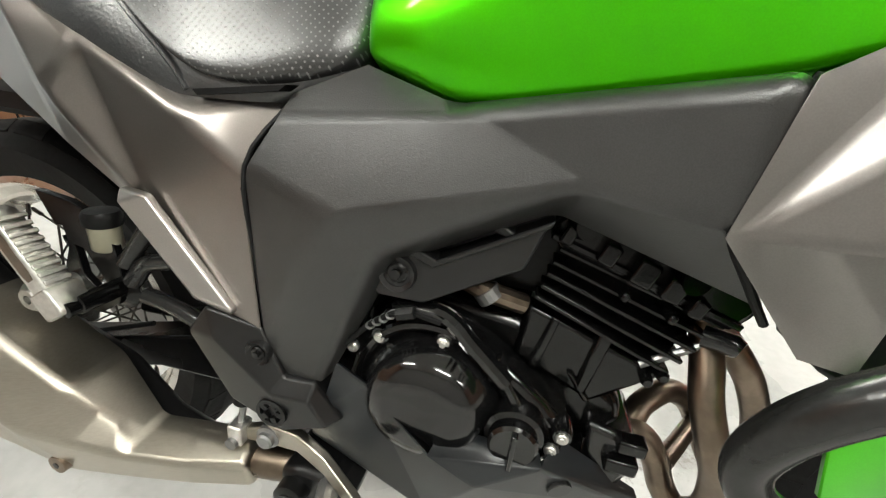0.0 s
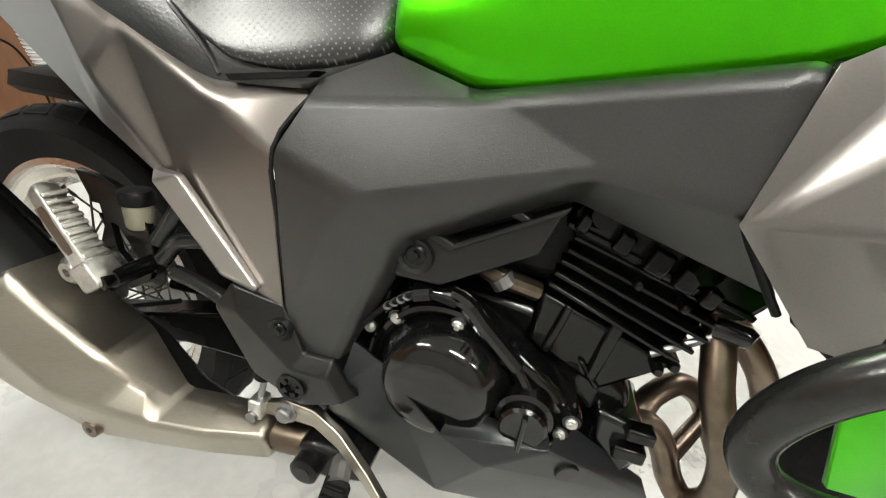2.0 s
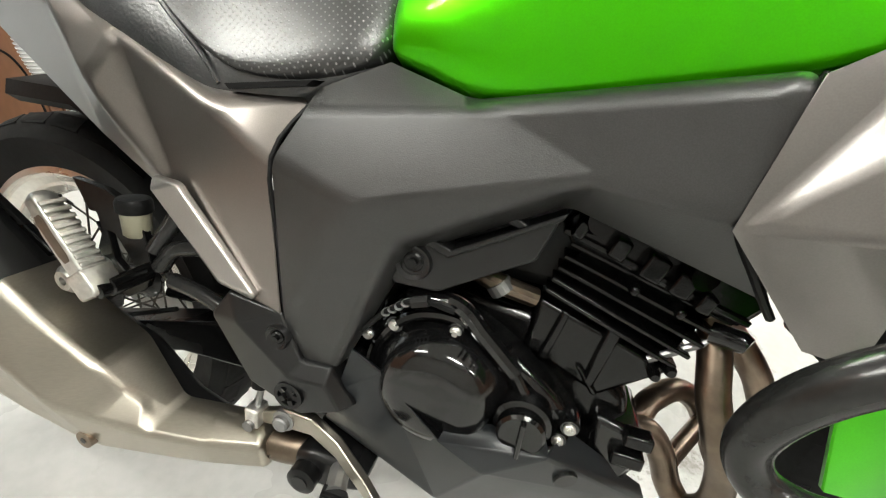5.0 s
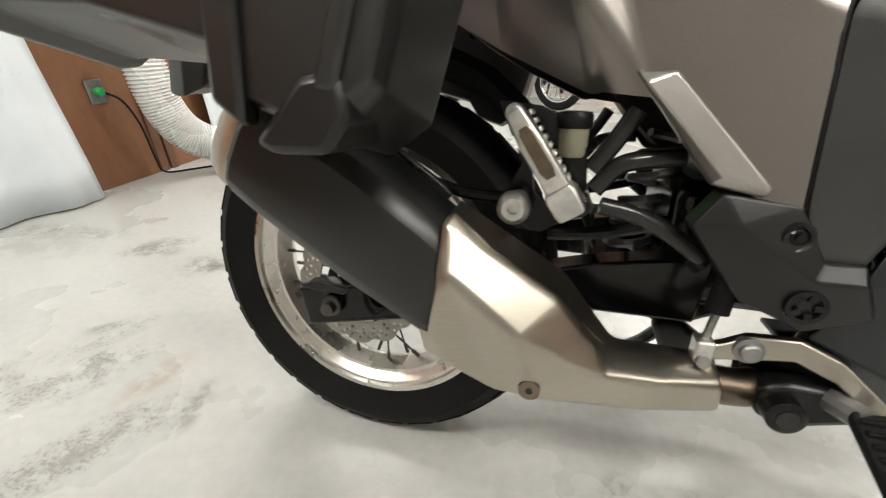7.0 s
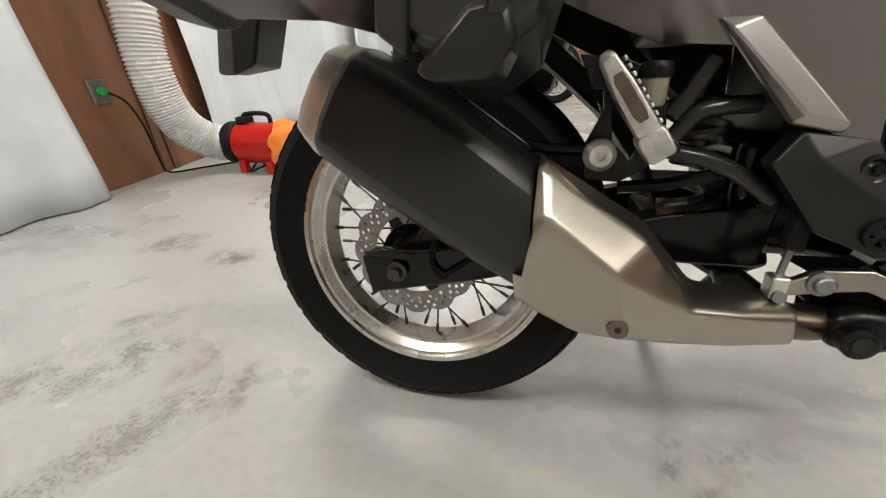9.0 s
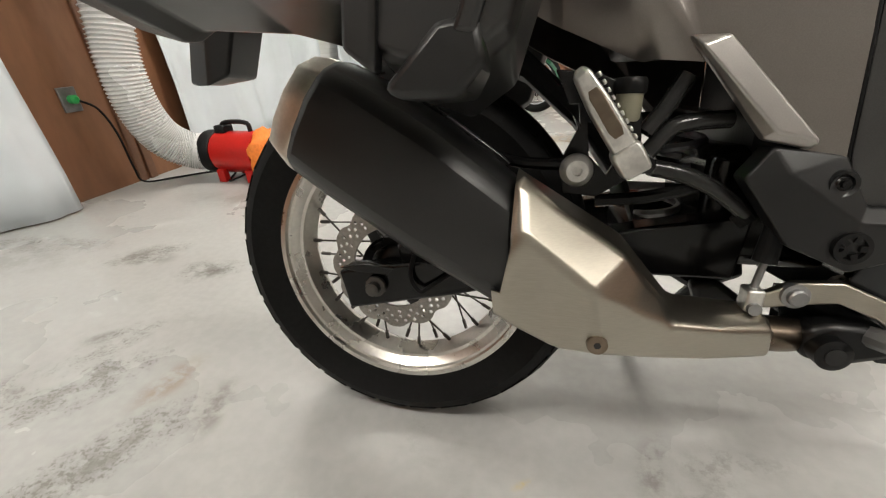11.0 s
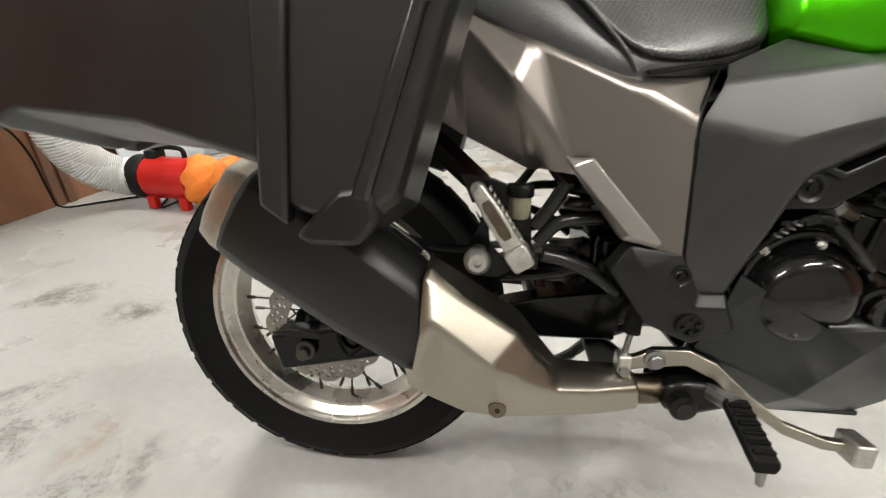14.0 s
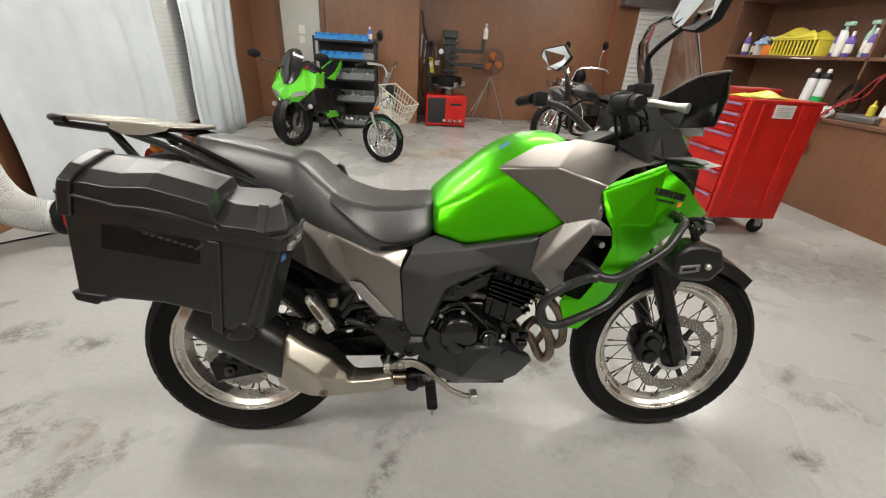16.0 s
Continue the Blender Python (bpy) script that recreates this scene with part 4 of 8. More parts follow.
# upper engine bracket
br = both("engine_bracket", [(0.622, -0.190, 0.609), (0.654, -0.192, 0.624), (0.677, -0.192, 0.615), (0.765, -0.186, 0.667), (0.752, -0.186, 0.624), (0.672, -0.194, 0.577), (0.627, -0.194, 0.576), (0.640, -0.196, 0.600)],
          [[0, 7, 1], [1, 7, 2], [2, 7, 5, 4, 3], [0, 6, 7], [7, 6, 5]], M_COVER, "satin black engine bracket", depth=0.025, bevel=0.003)
part("bracket_rib", slab([(0.654, 0.622), (0.678, 0.613), (0.765, 0.665), (0.768, 0.672), (0.680, 0.621), (0.660, 0.629)], -0.196, -0.17), M_COVER, br[0], bevel=0.002)
part("bracket_strut", slab([(0.722, 0.654), (0.738, 0.648), (0.742, 0.654), (0.726, 0.662)], -0.192, -0.17), M_COVER, br[0], bevel=0.002)
part("bolt_cup", lathe([(0.0165, -0.198), (0.018, -0.194), (0.018, -0.170), (0.012, -0.170), (0.0125, -0.196)], (0.647, 0, 0.602), "y", 24, close=True), M_COVER, br[0], smooth=40)
bolt(0.647, -0.192, 0.602, 0.010, M_CAST, br[0])

# skid plate
skid_v = [(0.594, -0.200, 0.493), (0.624, -0.197, 0.470), (0.701, -0.220, 0.433), (0.803, -0.200, 0.434), (0.821, -0.160, 0.440), (0.922, -0.120, 0.360), (0.578, -0.200, 0.432), (0.561, -0.190, 0.384), (0.747, -0.215, 0.406), (0.700, -0.192, 0.321), (0.924, -0.130, 0.342), (0.892, -0.110, 0.272),
          (0.839, -0.120, 0.255), (0.690, -0.130, 0.255), (0.635, -0.140, 0.285), (0.705, -0.190, 0.440), (0.800, -0.176, 0.440), (0.630, -0.175, 0.480)]
skid_f = [[0, 6, 1], [1, 6, 7, 9], [1, 9, 8, 2], [2, 8, 3], [3, 10, 5, 4], [3, 8, 10], [8, 11, 10], [8, 9, 12, 11], [9, 13, 12], [7, 14, 13, 9], [2, 3, 16, 15]]
skid = both("skid_plate", skid_v, skid_f, M_GUNMETAL, "grey-black plastic skid plate", depth=0.006, bevel=0.003, soft=1)
part("skid_bottom", box((0.660, -0.125, 0.252), (0.850, 0.125, 0.260)), M_GUNMETAL, bike, bevel=0.002)
# flat black disc: the hole's inner shade is painted, nothing is sunk
part("hole_shade_disc", moved(lathe([(0.001, -0.001), (0.012, -0.001), (0.0125, 0.0), (0.0125, 0.02)], (0, 0, 0), "y", 20), Matrix.Translation((0.829, -0.1845, 0.399)) @ Vector((0, -1, 0)).rotation_difference(Vector((0.391, -1, -0.247))).to_matrix().to_4x4()), M_DECAL, skid[0], "black disc standing for the shade in a bolt hole")

# exhaust: headers, link, muffler with its heat shield
ex = new("exhaust")
ex.parent = bike
tagged(ex, "browned header pipes and black muffler with a brushed heat shield")
part("header_pipe", tube([(0.850, -0.080, 0.400), (0.897, -0.100, 0.418), (0.918, -0.100, 0.418), (0.938, -0.100, 0.394), (0.957, -0.100, 0.355), (0.975, -0.112, 0.340), (0.986, -0.132, 0.372), (0.974, -0.148, 0.429), (0.953, -0.156, 0.475), (0.938, -0.146, 0.515), (0.934, -0.130, 0.545), (0.930, -0.110, 0.575)], 0.0150, 6, 16), M_HEADER, ex, smooth=60)
part("header_pipe", tube([(0.850, -0.060, 0.380), (0.906, -0.070, 0.405), (0.927, -0.050, 0.425), (0.962, -0.020, 0.431), (1.001, 0.000, 0.405), (1.034, 0.005, 0.353), (1.048, -0.015, 0.333), (1.062, -0.035, 0.362), (1.055, -0.045, 0.420), (1.026, -0.058, 0.480), (0.995, -0.068, 0.521), (0.960, -0.060, 0.555), (0.935, -0.05, 0.575)], 0.0150, 6, 16), M_HEADER, ex, smooth=60)
part("cross_pipe", tube([(0.948, -0.100, 0.388), (1.010, -0.010, 0.388)], 0.011, 1, 14), M_HEADER, ex, smooth=60)
part("link_pipe", tube([(0.640, -0.07, 0.33), (0.590, -0.13, 0.318), (0.530, -0.175, 0.310), (0.470, -0.190, 0.316)], 0.021, 6, 16), M_HEADER, ex, "golden browned link pipe", smooth=60)


def hexring(c, ax_u, ax_v, hu, hv, squash=0.62):
    """A six-cornered ring with softened corners round c."""
    pts = []
    for a, b in ((1.0, 0.30), (0.80, 0.78), (0.25, 1.0), (-0.55, 1.0), (-0.95, 0.65), (-1.0, 0.0), (-0.95, -0.70), (-0.5, -1.0), (0.30, -1.0), (0.85, -0.70), (1.0, -0.25)):
        pts.append(Vector(c) + Vector(ax_u) * hu * b + Vector(ax_v) * hv * a)
    return pts


mdir = Vector((0.225, 0, -0.135)).normalized()
mup = Vector((0.135, 0, 0.225)).normalized()
mout = Vector((0, -1, 0))


def mring(d, up, h, hw, y, slant=0.0):
    c = Vector((-0.028, y, 0.562)) + mdir * d + mup * up
    return [q - mdir * slant * (q - c).dot(mup) / h for q in hexring(c, mup, mout, h, hw)]


part("muffler", loft([mring(0.0, 0.002, 0.070, 0.054, -0.228), mring(0.05, 0.002, 0.073, 0.058, -0.230, 0.006), mring(0.16, 0, 0.0745, 0.058, -0.231, 0.024), mring(0.285, -0.004, 0.066, 0.052, -0.231, 0.042)]), M_MUFFLER, ex, "matte black muffler body", bevel=0.012)
part("end_cap", loft([mring(-0.030, -0.002, 0.050, 0.036, -0.222), mring(-0.026, -0.001, 0.060, 0.047, -0.223), mring(-0.004, 0, 0.0675, 0.0535, -0.225), mring(0.006, 0, 0.0685, 0.0545, -0.225)]), M_CAP, ex, "brushed steel end cap", smooth=35, bevel=0.002)
part("outlet_pipe", lathe([(0.020, -0.008), (0.020, 0.02), (0.016, 0.02), (0.016, -0.008)], (0, 0, 0), "x", 20, close=True), M_DECAL, ex).matrix_basis = Matrix.LocRotScale(Vector((-0.056, -0.222, 0.577)), mdir.to_track_quat("X", "Z"), None)
hs_v = [(0.206, -0.272, 0.496), (0.215, -0.263, 0.497), (0.252, -0.261, 0.468), (0.295, -0.259, 0.441), (0.324, -0.257, 0.421), (0.342, -0.248, 0.395), (0.360, -0.238, 0.371), (0.376, -0.230, 0.356), (0.426, -0.214, 0.348), (0.486, -0.203, 0.342),
        (0.494, -0.214, 0.330), (0.496, -0.210, 0.293), (0.424, -0.230, 0.293), (0.367, -0.245, 0.297), (0.308, -0.260, 0.302), (0.259, -0.262, 0.306), (0.213, -0.270, 0.332), (0.188, -0.275, 0.349), (0.186, -0.288, 0.385), (0.203, -0.292, 0.389),
        (0.204, -0.290, 0.441), (0.217, -0.298, 0.449), (0.287, -0.294, 0.392), (0.326, -0.278, 0.370), (0.373, -0.258, 0.347), (0.430, -0.240, 0.338),
        (0.206, -0.200, 0.502), (0.324, -0.195, 0.428), (0.380, -0.205, 0.362), (0.488, -0.170, 0.342), (0.496, -0.170, 0.288), (0.367, -0.205, 0.288), (0.259, -0.205, 0.297), (0.190, -0.225, 0.340)]
hs_f = [[0, 20, 21, 1], [1, 21, 2], [2, 21, 22, 3], [3, 22, 4], [4, 22, 23, 5], [5, 23, 24, 6], [6, 24, 7], [7, 24, 25, 8], [8, 25, 10, 9], [25, 12, 11, 10], [24, 13, 12, 25], [23, 14, 13, 24], [22, 14, 23], [21, 20, 19], [21, 19, 16, 15], [21, 15, 14, 22], [19, 18, 17, 16],
        [0, 1, 2, 3, 4, 27, 26], [4, 5, 6, 7, 28, 27], [7, 8, 9, 29, 28], [11, 12, 13, 31, 30], [13, 14, 15, 32, 31], [15, 16, 17, 33, 32], [9, 10, 11, 30, 29]]
hs = panel("heat_shield", hs_v, hs_f, M_BRUSH, ex, "brushed stainless heat shield", 0.0022, 0.014)
dp_ = part("bolt_washer", lathe([(0.006, -0.2728), (0.011, -0.2724), (0.012, -0.260)], (0.300, 0, 0.323), "y", 20), M_HEADER, hs, smooth=40)
# socket's shade as a solid black face on the washer
part("socket_shade_disc", lathe([(0.004, -0.2734), (0.004, -0.260)], (0.300, 0, 0.323), "y", 6), M_DECAL, dp_)
part("linkage_cover", slab([(0.44, 0.335), (0.47, 0.345), (0.512, 0.315), (0.53, 0.272), (0.47, 0.262)], -0.11, -0.08), M_MUFFLER, bike, "black suspension linkage", bevel=0.008)
part("collector", slab([(0.220, 0.440), (0.310, 0.405), (0.370, 0.345), (0.455, 0.316), (0.455, 0.296), (0.260, 0.302), (0.21, 0.36)], -0.222, -0.165), M_MUFFLER, ex, bevel=0.012)

# swing arm, shock, chain side, inner fender
part("swing_arm", facets([(-0.062, -0.155, 0.338), (-0.048, -0.155, 0.276), (0.125, -0.150, 0.312), (0.300, -0.135, 0.355), (0.480, -0.125, 0.352), (0.490, -0.125, 0.440), (0.360, -0.135, 0.420), (0.150, -0.150, 0.372)], [[0, 1, 2, 3, 4, 5, 6, 7]], 0.045), M_FRAME, bike, "black box-section swing arm", bevel=0.004)
part("swing_arm", facets([(-0.062, -0.155, 0.338), (-0.048, -0.155, 0.276), (0.125, -0.150, 0.312), (0.300, -0.135, 0.355), (0.480, -0.125, 0.352), (0.490, -0.125, 0.440), (0.360, -0.135, 0.420), (0.150, -0.150, 0.372)], [[0, 1, 2, 3, 4, 5, 6, 7]], 0.045, None, 1), M_FRAME, bike, bevel=0.004)
part("shock_linkage", slab([(0.420, 0.330), (0.430, 0.405), (0.510, 0.410), (0.530, 0.330), (0.470, 0.300)], -0.050, 0.050), M_FRAME, bike, bevel=0.008)
part("swing_arm_bridge", box((0.35, -0.12, 0.375), (0.385, 0.12, 0.41)), M_FRAME, bike, bevel=0.006)
part("adjuster_plate", slab([(-0.058, 0.345), (-0.02, 0.355), (0.03, 0.350), (0.02, 0.338), (-0.03, 0.340)], -0.160, -0.150), M_CAST, bike, bevel=0.002)
part("brake_caliper", slab([(0.020, 0.375), (0.070, 0.395), (0.110, 0.370), (0.100, 0.335), (0.030, 0.345)], -0.125, -0.060), M_CAST, bike, "black rear brake caliper", bevel=0.006)
part("brake_line", tube([(0.060, -0.155, 0.372), (0.055, -0.160, 0.340), (0.070, -0.162, 0.318), (0.090, -0.158, 0.330), (0.16, -0.150, 0.375), (0.30, -0.135, 0.425)], 0.0035, 6, 8), M_RUBBER, bike)
part("sprocket", lathe([(0.05, 0.080), (0.105, 0.080), (0.105, 0.086), (0.05, 0.086)], (0, 0, 0.32), "y", 42, close=True), M_GALV, bike)
part("chain", tube([(0.0, 0.084, 0.425), (0.30, 0.084, 0.44), (0.54, 0.084, 0.43), (0.57, 0.084, 0.39), (0.54, 0.084, 0.355), (0.30, 0.084, 0.29), (0.0, 0.084, 0.215), (-0.075, 0.084, 0.245), (-0.105, 0.084, 0.32), (-0.075, 0.084, 0.395), (0.0, 0.084, 0.425)], 0.008, 5, 6), M_GALV, bike)
part("inner_fender", loft([[(x, -0.085, z), (x, -0.080, z + 0.02), (x, 0, z + 0.035), (x, 0.080, z + 0.02), (x, 0.085, z), (x, 0.07, z - 0.01), (x, 0, z + 0.015), (x, -0.07, z - 0.01)] for x, z in ((-0.02, 0.665), (0.10, 0.665), (0.20, 0.62), (0.28, 0.55), (0.34, 0.47), (0.36, 0.42))]), M_BLACK, bike, "black inner fender", smooth=40)
part("shock_spring", tube([(0.40 + 0.028 * math.cos(a) + 0.006 * a / 6, 0.0 + 0.028 * math.sin(a), 0.36 + a * 0.0052) for a in np.linspace(0, 40, 120)], 0.006, 1, 6), M_GALV, bike)
part("battery_box", box((0.33, -0.08, 0.64), (0.48, 0.10, 0.72)), M_BLACK, bike, bevel=0.01)
part("airbox", box((0.48, -0.12, 0.50), (0.62, 0.12, 0.72)), M_BLACK, bike, bevel=0.02)
part("throttle_body", box((0.615, -0.115, 0.565), (0.800, 0.115, 0.735)), M_BLACK, bike, "black throttle body and airbox", bevel=0.02)
part("gearbox_back", box((0.440, -0.100, 0.360), (0.600, 0.100, 0.520)), M_CAST, bike, bevel=0.02)
part("frame_spine", tube([(0.56, 0, 0.74), (0.85, 0, 0.80), (1.12, 0, 0.92)], 0.05, 6, 12), M_FRAME, bike)
for s in (-1, 1):
    part("frame_rail", tube([(0.56, s * 0.13, 0.42), (0.60, s * 0.14, 0.56), (0.70, s * 0.14, 0.70), (0.90, s * 0.12, 0.78), (1.10, s * 0.05, 0.88)], 0.016, 6, 12), M_FRAME, bike)
    part("subframe_tube", tube([(0.375, s * 0.175, 0.597), (0.358, s * 0.180, 0.568), (0.338, s * 0.185, 0.540)], 0.0095, 4, 14), M_BAR, bike, smooth=60)
    part("subframe_tube", tube([(0.424, s * 0.170, 0.553), (0.390, s * 0.178, 0.551), (0.364, s * 0.183, 0.544), (0.343, s * 0.185, 0.519)], 0.0095, 6, 14), M_BAR, bike, smooth=60)
    part("subframe_tube", tube([(0.352, s * 0.180, 0.502), (0.384, s * 0.178, 0.495), (0.415, s * 0.175, 0.481), (0.439, s * 0.170, 0.465), (0.458, s * 0.168, 0.450)], 0.0095, 6, 14), M_BAR, bike, smooth=60)
    part("subframe_tube", tube([(0.30, s * 0.140, 0.455), (0.36, s * 0.142, 0.462), (0.43, s * 0.140, 0.480)], 0.008, 6, 10), M_FRAME, bike)
    part("subframe_rail", tube([(0.50, s * 0.13, 0.70), (0.25, s * 0.115, 0.72), (0.05, s * 0.10, 0.82), (-0.18, s * 0.085, 0.90)], 0.013, 6, 10), M_FRAME, bike)
part("rod_boot", tube([(0.452, -0.165, 0.450), (0.462, -0.168, 0.440)], 0.010, 1, 12), M_RUBBER, bike)
part("exhaust_stay", tube([(0.170, -0.178, 0.516), (0.210, -0.185, 0.507), (0.268, -0.190, 0.506)], 0.007, 5, 10), M_FRAME, bike)
part("muffler_guard", slab([(0.090, 0.590), (0.104, 0.590), (0.108, 0.572), (0.182, 0.520), (0.196, 0.508), (0.188, 0.500), (0.098, 0.560)], -0.200, -0.190), M_FRAME, bike, bevel=0.002)
holes = slab([(0.252, 0.571), (0.267, 0.571), (0.270, 0.549)], -0.21, -0.16)
slab([(0.278, 0.552), (0.290, 0.549), (0.312, 0.513), (0.303, 0.494), (0.282, 0.516)], -0.21, -0.16, holes)
hang = part("peg_hanger", drilled(slab([(0.240, 0.607), (0.284, 0.602), (0.301, 0.595), (0.326, 0.578), (0.333, 0.555), (0.336, 0.519), (0.323, 0.488), (0.294, 0.470), (0.256, 0.472), (0.250, 0.506), (0.268, 0.545), (0.256, 0.572)], -0.190, -0.181), holes), M_FRAME, bike, "black passenger peg hanger", bevel=0.002)
part("hanger_bolt", lathe([(0.005, -0.230), (0.005, -0.237), (0.011, -0.237), (0.0165, -0.231), (0.0175, -0.222), (0.012, -0.220), (0.012, -0.180)], (0.267, 0, 0.504), "y", 28), M_ALU, hang, "large domed steel bolt", smooth=40)
PEG_Y, PEG_D, PEG_N = -0.236, Vector((0.555, 0, -0.832)), Vector((0.832, 0, 0.555))


def peg_ring(d, w, y0, y1):
    c = Vector((0.261, 0, 0.601)) + PEG_D * d
    return [c + PEG_N * o + Vector((0, y, 0)) for o, y in ((-w, y0), (w * 0.8, y0), (w, (y0 + y1) / 2), (w * 0.8, y1), (-w, y1), (-w * 1.1, (y0 + y1) / 2))]


peg = part("passenger_peg", loft([peg_ring(d, w, PEG_Y + a, PEG_Y - a) for d, w, a in ((-0.002, 0.004, 0.006), (0.004, 0.0085, 0.011), (0.040, 0.0120, 0.013), (0.086, 0.0120, 0.013), (0.090, 0.0105, 0.012))]), M_ALU, bike, "ribbed cast aluminium passenger peg", bevel=0.002)
# hollow's shade painted as a browner strip laid on the peg
part("peg_shade_strip", loft([peg_ring(d, w, PEG_Y - 0.012, PEG_Y - 0.0134) for d, w in ((0.022, 0.004), (0.028, 0.0062), (0.066, 0.0068), (0.074, 0.0045))]), M_HEADER, peg, "darker raised strip standing for the shade in the peg's hollow")
part("peg_root", loft([peg_ring(d, w, PEG_Y + 0.016, PEG_Y - 0.016) for d, w in ((0.086, 0.0130), (0.092, 0.0155), (0.112, 0.0150), (0.116, 0.0125))]), M_ALU, peg, bevel=0.002)
for k in range(9):
    q = Vector((0.261, 0, 0.601)) + PEG_D * (0.014 + 0.0085 * k) + PEG_N * 0.0122
    part("peg_rib", moved(box((-0.0026, PEG_Y - 0.012, -0.0014), (0.0026, PEG_Y + 0.012, 0.0014)), pose(q.x, 0, q.z, 0, 56, 0)), M_ALU, peg, bevel=0.001)
part("peg_pivot", lathe([(0.004, -0.247), (0.008, -0.246), (0.008, -0.235), (0.010, -0.234), (0.010, -0.19)], (0.330, 0, 0.512), "y", 20), M_CAST, peg, smooth=40)
rs = part("brake_reservoir", lathe([(0.012, 0.552), (0.0145, 0.555), (0.015, 0.580)], (0.317, -0.184, 0), "z", 24), M_FLUID, bike, "yellowed brake fluid reservoir", smooth=40)
part("cap", lathe([(0.0165, 0.580), (0.018, 0.582), (0.018, 0.592), (0.016, 0.596), (0.008, 0.597)], (0.317, -0.184, 0), "z", 20), M_BLACK, rs, smooth=40)
ped = part("brake_pedal", loft([[(x, -0.188 + dy - 0.006, z + h), (x, -0.188 + dy + 0.006, z + h), (x, -0.188 + dy + 0.006, z - h), (x, -0.188 + dy - 0.006, z - h)] for x, dy, z, h in
    ((0.466, 0, 0.352, 0.007), (0.490, 0, 0.358, 0.010), (0.510, -0.002, 0.367, 0.014), (0.550, -0.008, 0.374, 0.012), (0.585, -0.014, 0.360, 0.0115), (0.625, -0.022, 0.325, 0.011), (0.665, -0.040, 0.300, 0.008), (0.700, -0.058, 0.296, 0.007), (0.722, -0.066, 0.300, 0.006))]), M_BRUSH, bike, "bare metal brake pedal", smooth=40, bevel=0.002)
part("pedal_tread", box((0.716, -0.275, 0.286), (0.738, -0.240, 0.316)), M_ALU, ped, bevel=0.003)
part("pivot_bolt", lathe([(0.008, -0.207), (0.010, -0.205), (0.010, -0.200), (0.014, -0.199), (0.014, -0.19)], (0.511, 0, 0.366), "y", 20), M_GALV, ped, smooth=40)
part("clevis", box((0.462, -0.205, 0.345), (0.480, -0.182, 0.372)), M_ALU, ped, bevel=0.003)
part("clevis_pin", lathe([(0.007, -0.210), (0.007, -0.180)], (0.470, 0, 0.351), "y", 14), M_GALV, ped)
part("push_rod", tube([(0.472, -0.192, 0.370), (0.478, -0.190, 0.405)], 0.004, 1, 10), M_GALV, bike)
part("master_cylinder", tube([(0.477, -0.190, 0.402), (0.482, -0.188, 0.455)], [0.012, 0.010], 1, 14), M_RUBBER, bike)
mnt = part("foot_peg_mount", slab([(0.528, 0.330), (0.550, 0.340), (0.600, 0.338), (0.620, 0.304), (0.570, 0.288), (0.530, 0.292)], -0.205, -0.120), M_FRAME, bike, bevel=0.008)
part("tube_end", lathe([(0.014, -0.222), (0.018, -0.220), (0.018, -0.19)], (0.548, 0, 0.309), "y", 24), M_FRAME, mnt, smooth=40)
# closed tube end; a black disc paints the dark inside
part("tube_shade_disc", lathe([(0.010, -0.2235), (0.010, -0.20)], (0.548, 0, 0.309), "y", 20), M_DECAL, mnt)
fp = part("foot_peg", loft([[(0.600 + d * 0.006 + e, -0.232 - d * 0.066, 0.332 - d * 0.036 + v) for e, v in ((-0.014, 0.008), (0.014, 0.008), (0.016, 0), (0.012, -0.009), (-0.012, -0.009), (-0.016, 0))] for d in (0, 0.05, 0.95, 1.0)]), M_RUBBER, bike, "black rubber foot peg", bevel=0.002)
part("peg_bracket", tube([(0.585, -0.19, 0.325), (0.600, -0.235, 0.331)], 0.012, 1, 10), M_GALV, fp)
for k in range(6):
    part("peg_ridge", box((0.588 + k * 0.001, -0.244 - k * 0.0095, 0.334 - k * 0.0052), (0.613 + k * 0.001, -0.239 - k * 0.0095, 0.3385 - k * 0.0052)), M_RUBBER, fp, bevel=0.001)
part("feeler_bolt", tube([(0.606, -0.292, 0.290), (0.606, -0.294, 0.268)], [0.006, 0.004], 1, 8), M_GALV, fp)
part("side_stand", tube([(0.56, 0.12, 0.28), (0.50, 0.20, 0.14), (0.44, 0.275, 0.055)], 0.013, 3, 10), M_FRAME, bike)
flap_v = [(-0.352, -0.035, 0.760), (-0.310, -0.048, 0.752), (-0.262, -0.035, 0.735), (-0.298, -0.035, 0.632), (-0.328, -0.048, 0.614), (-0.355, -0.042, 0.611), (-0.380, -0.032, 0.622), (-0.352, 0.040, 0.760), (-0.262, 0.040, 0.735), (-0.298, 0.040, 0.632), (-0.380, 0.040, 0.622)]
panel("rear_mudguard", flap_v, [[0, 1, 4, 5, 6], [1, 2, 3, 4], [2, 8, 9, 3], [0, 6, 10, 7], [3, 9, 10, 6, 5, 4]], M_COVER, bike, "black plastic rear mudguard flap", 0.004, 0.006)
part("mudguard_arm", tube([(-0.30, 0, 0.72), (-0.22, 0, 0.79), (-0.12, 0, 0.86)], 0.024, 4, 10), M_BLACK, bike)
part("tail_unit", loft([[(x, -w, z - h), (x, -w, z + h * 0.5), (x, 0, z + h), (x, w, z + h * 0.5), (x, w, z - h), (x, 0, z - h * 1.2)] for x, w, z, h in ((-0.20, 0.05, 0.925, 0.025), (-0.12, 0.09, 0.925, 0.045), (0.0, 0.11, 0.91, 0.06), (0.12, 0.12, 0.86, 0.06))]), M_COVER, bike, "black tail unit", smooth=40)
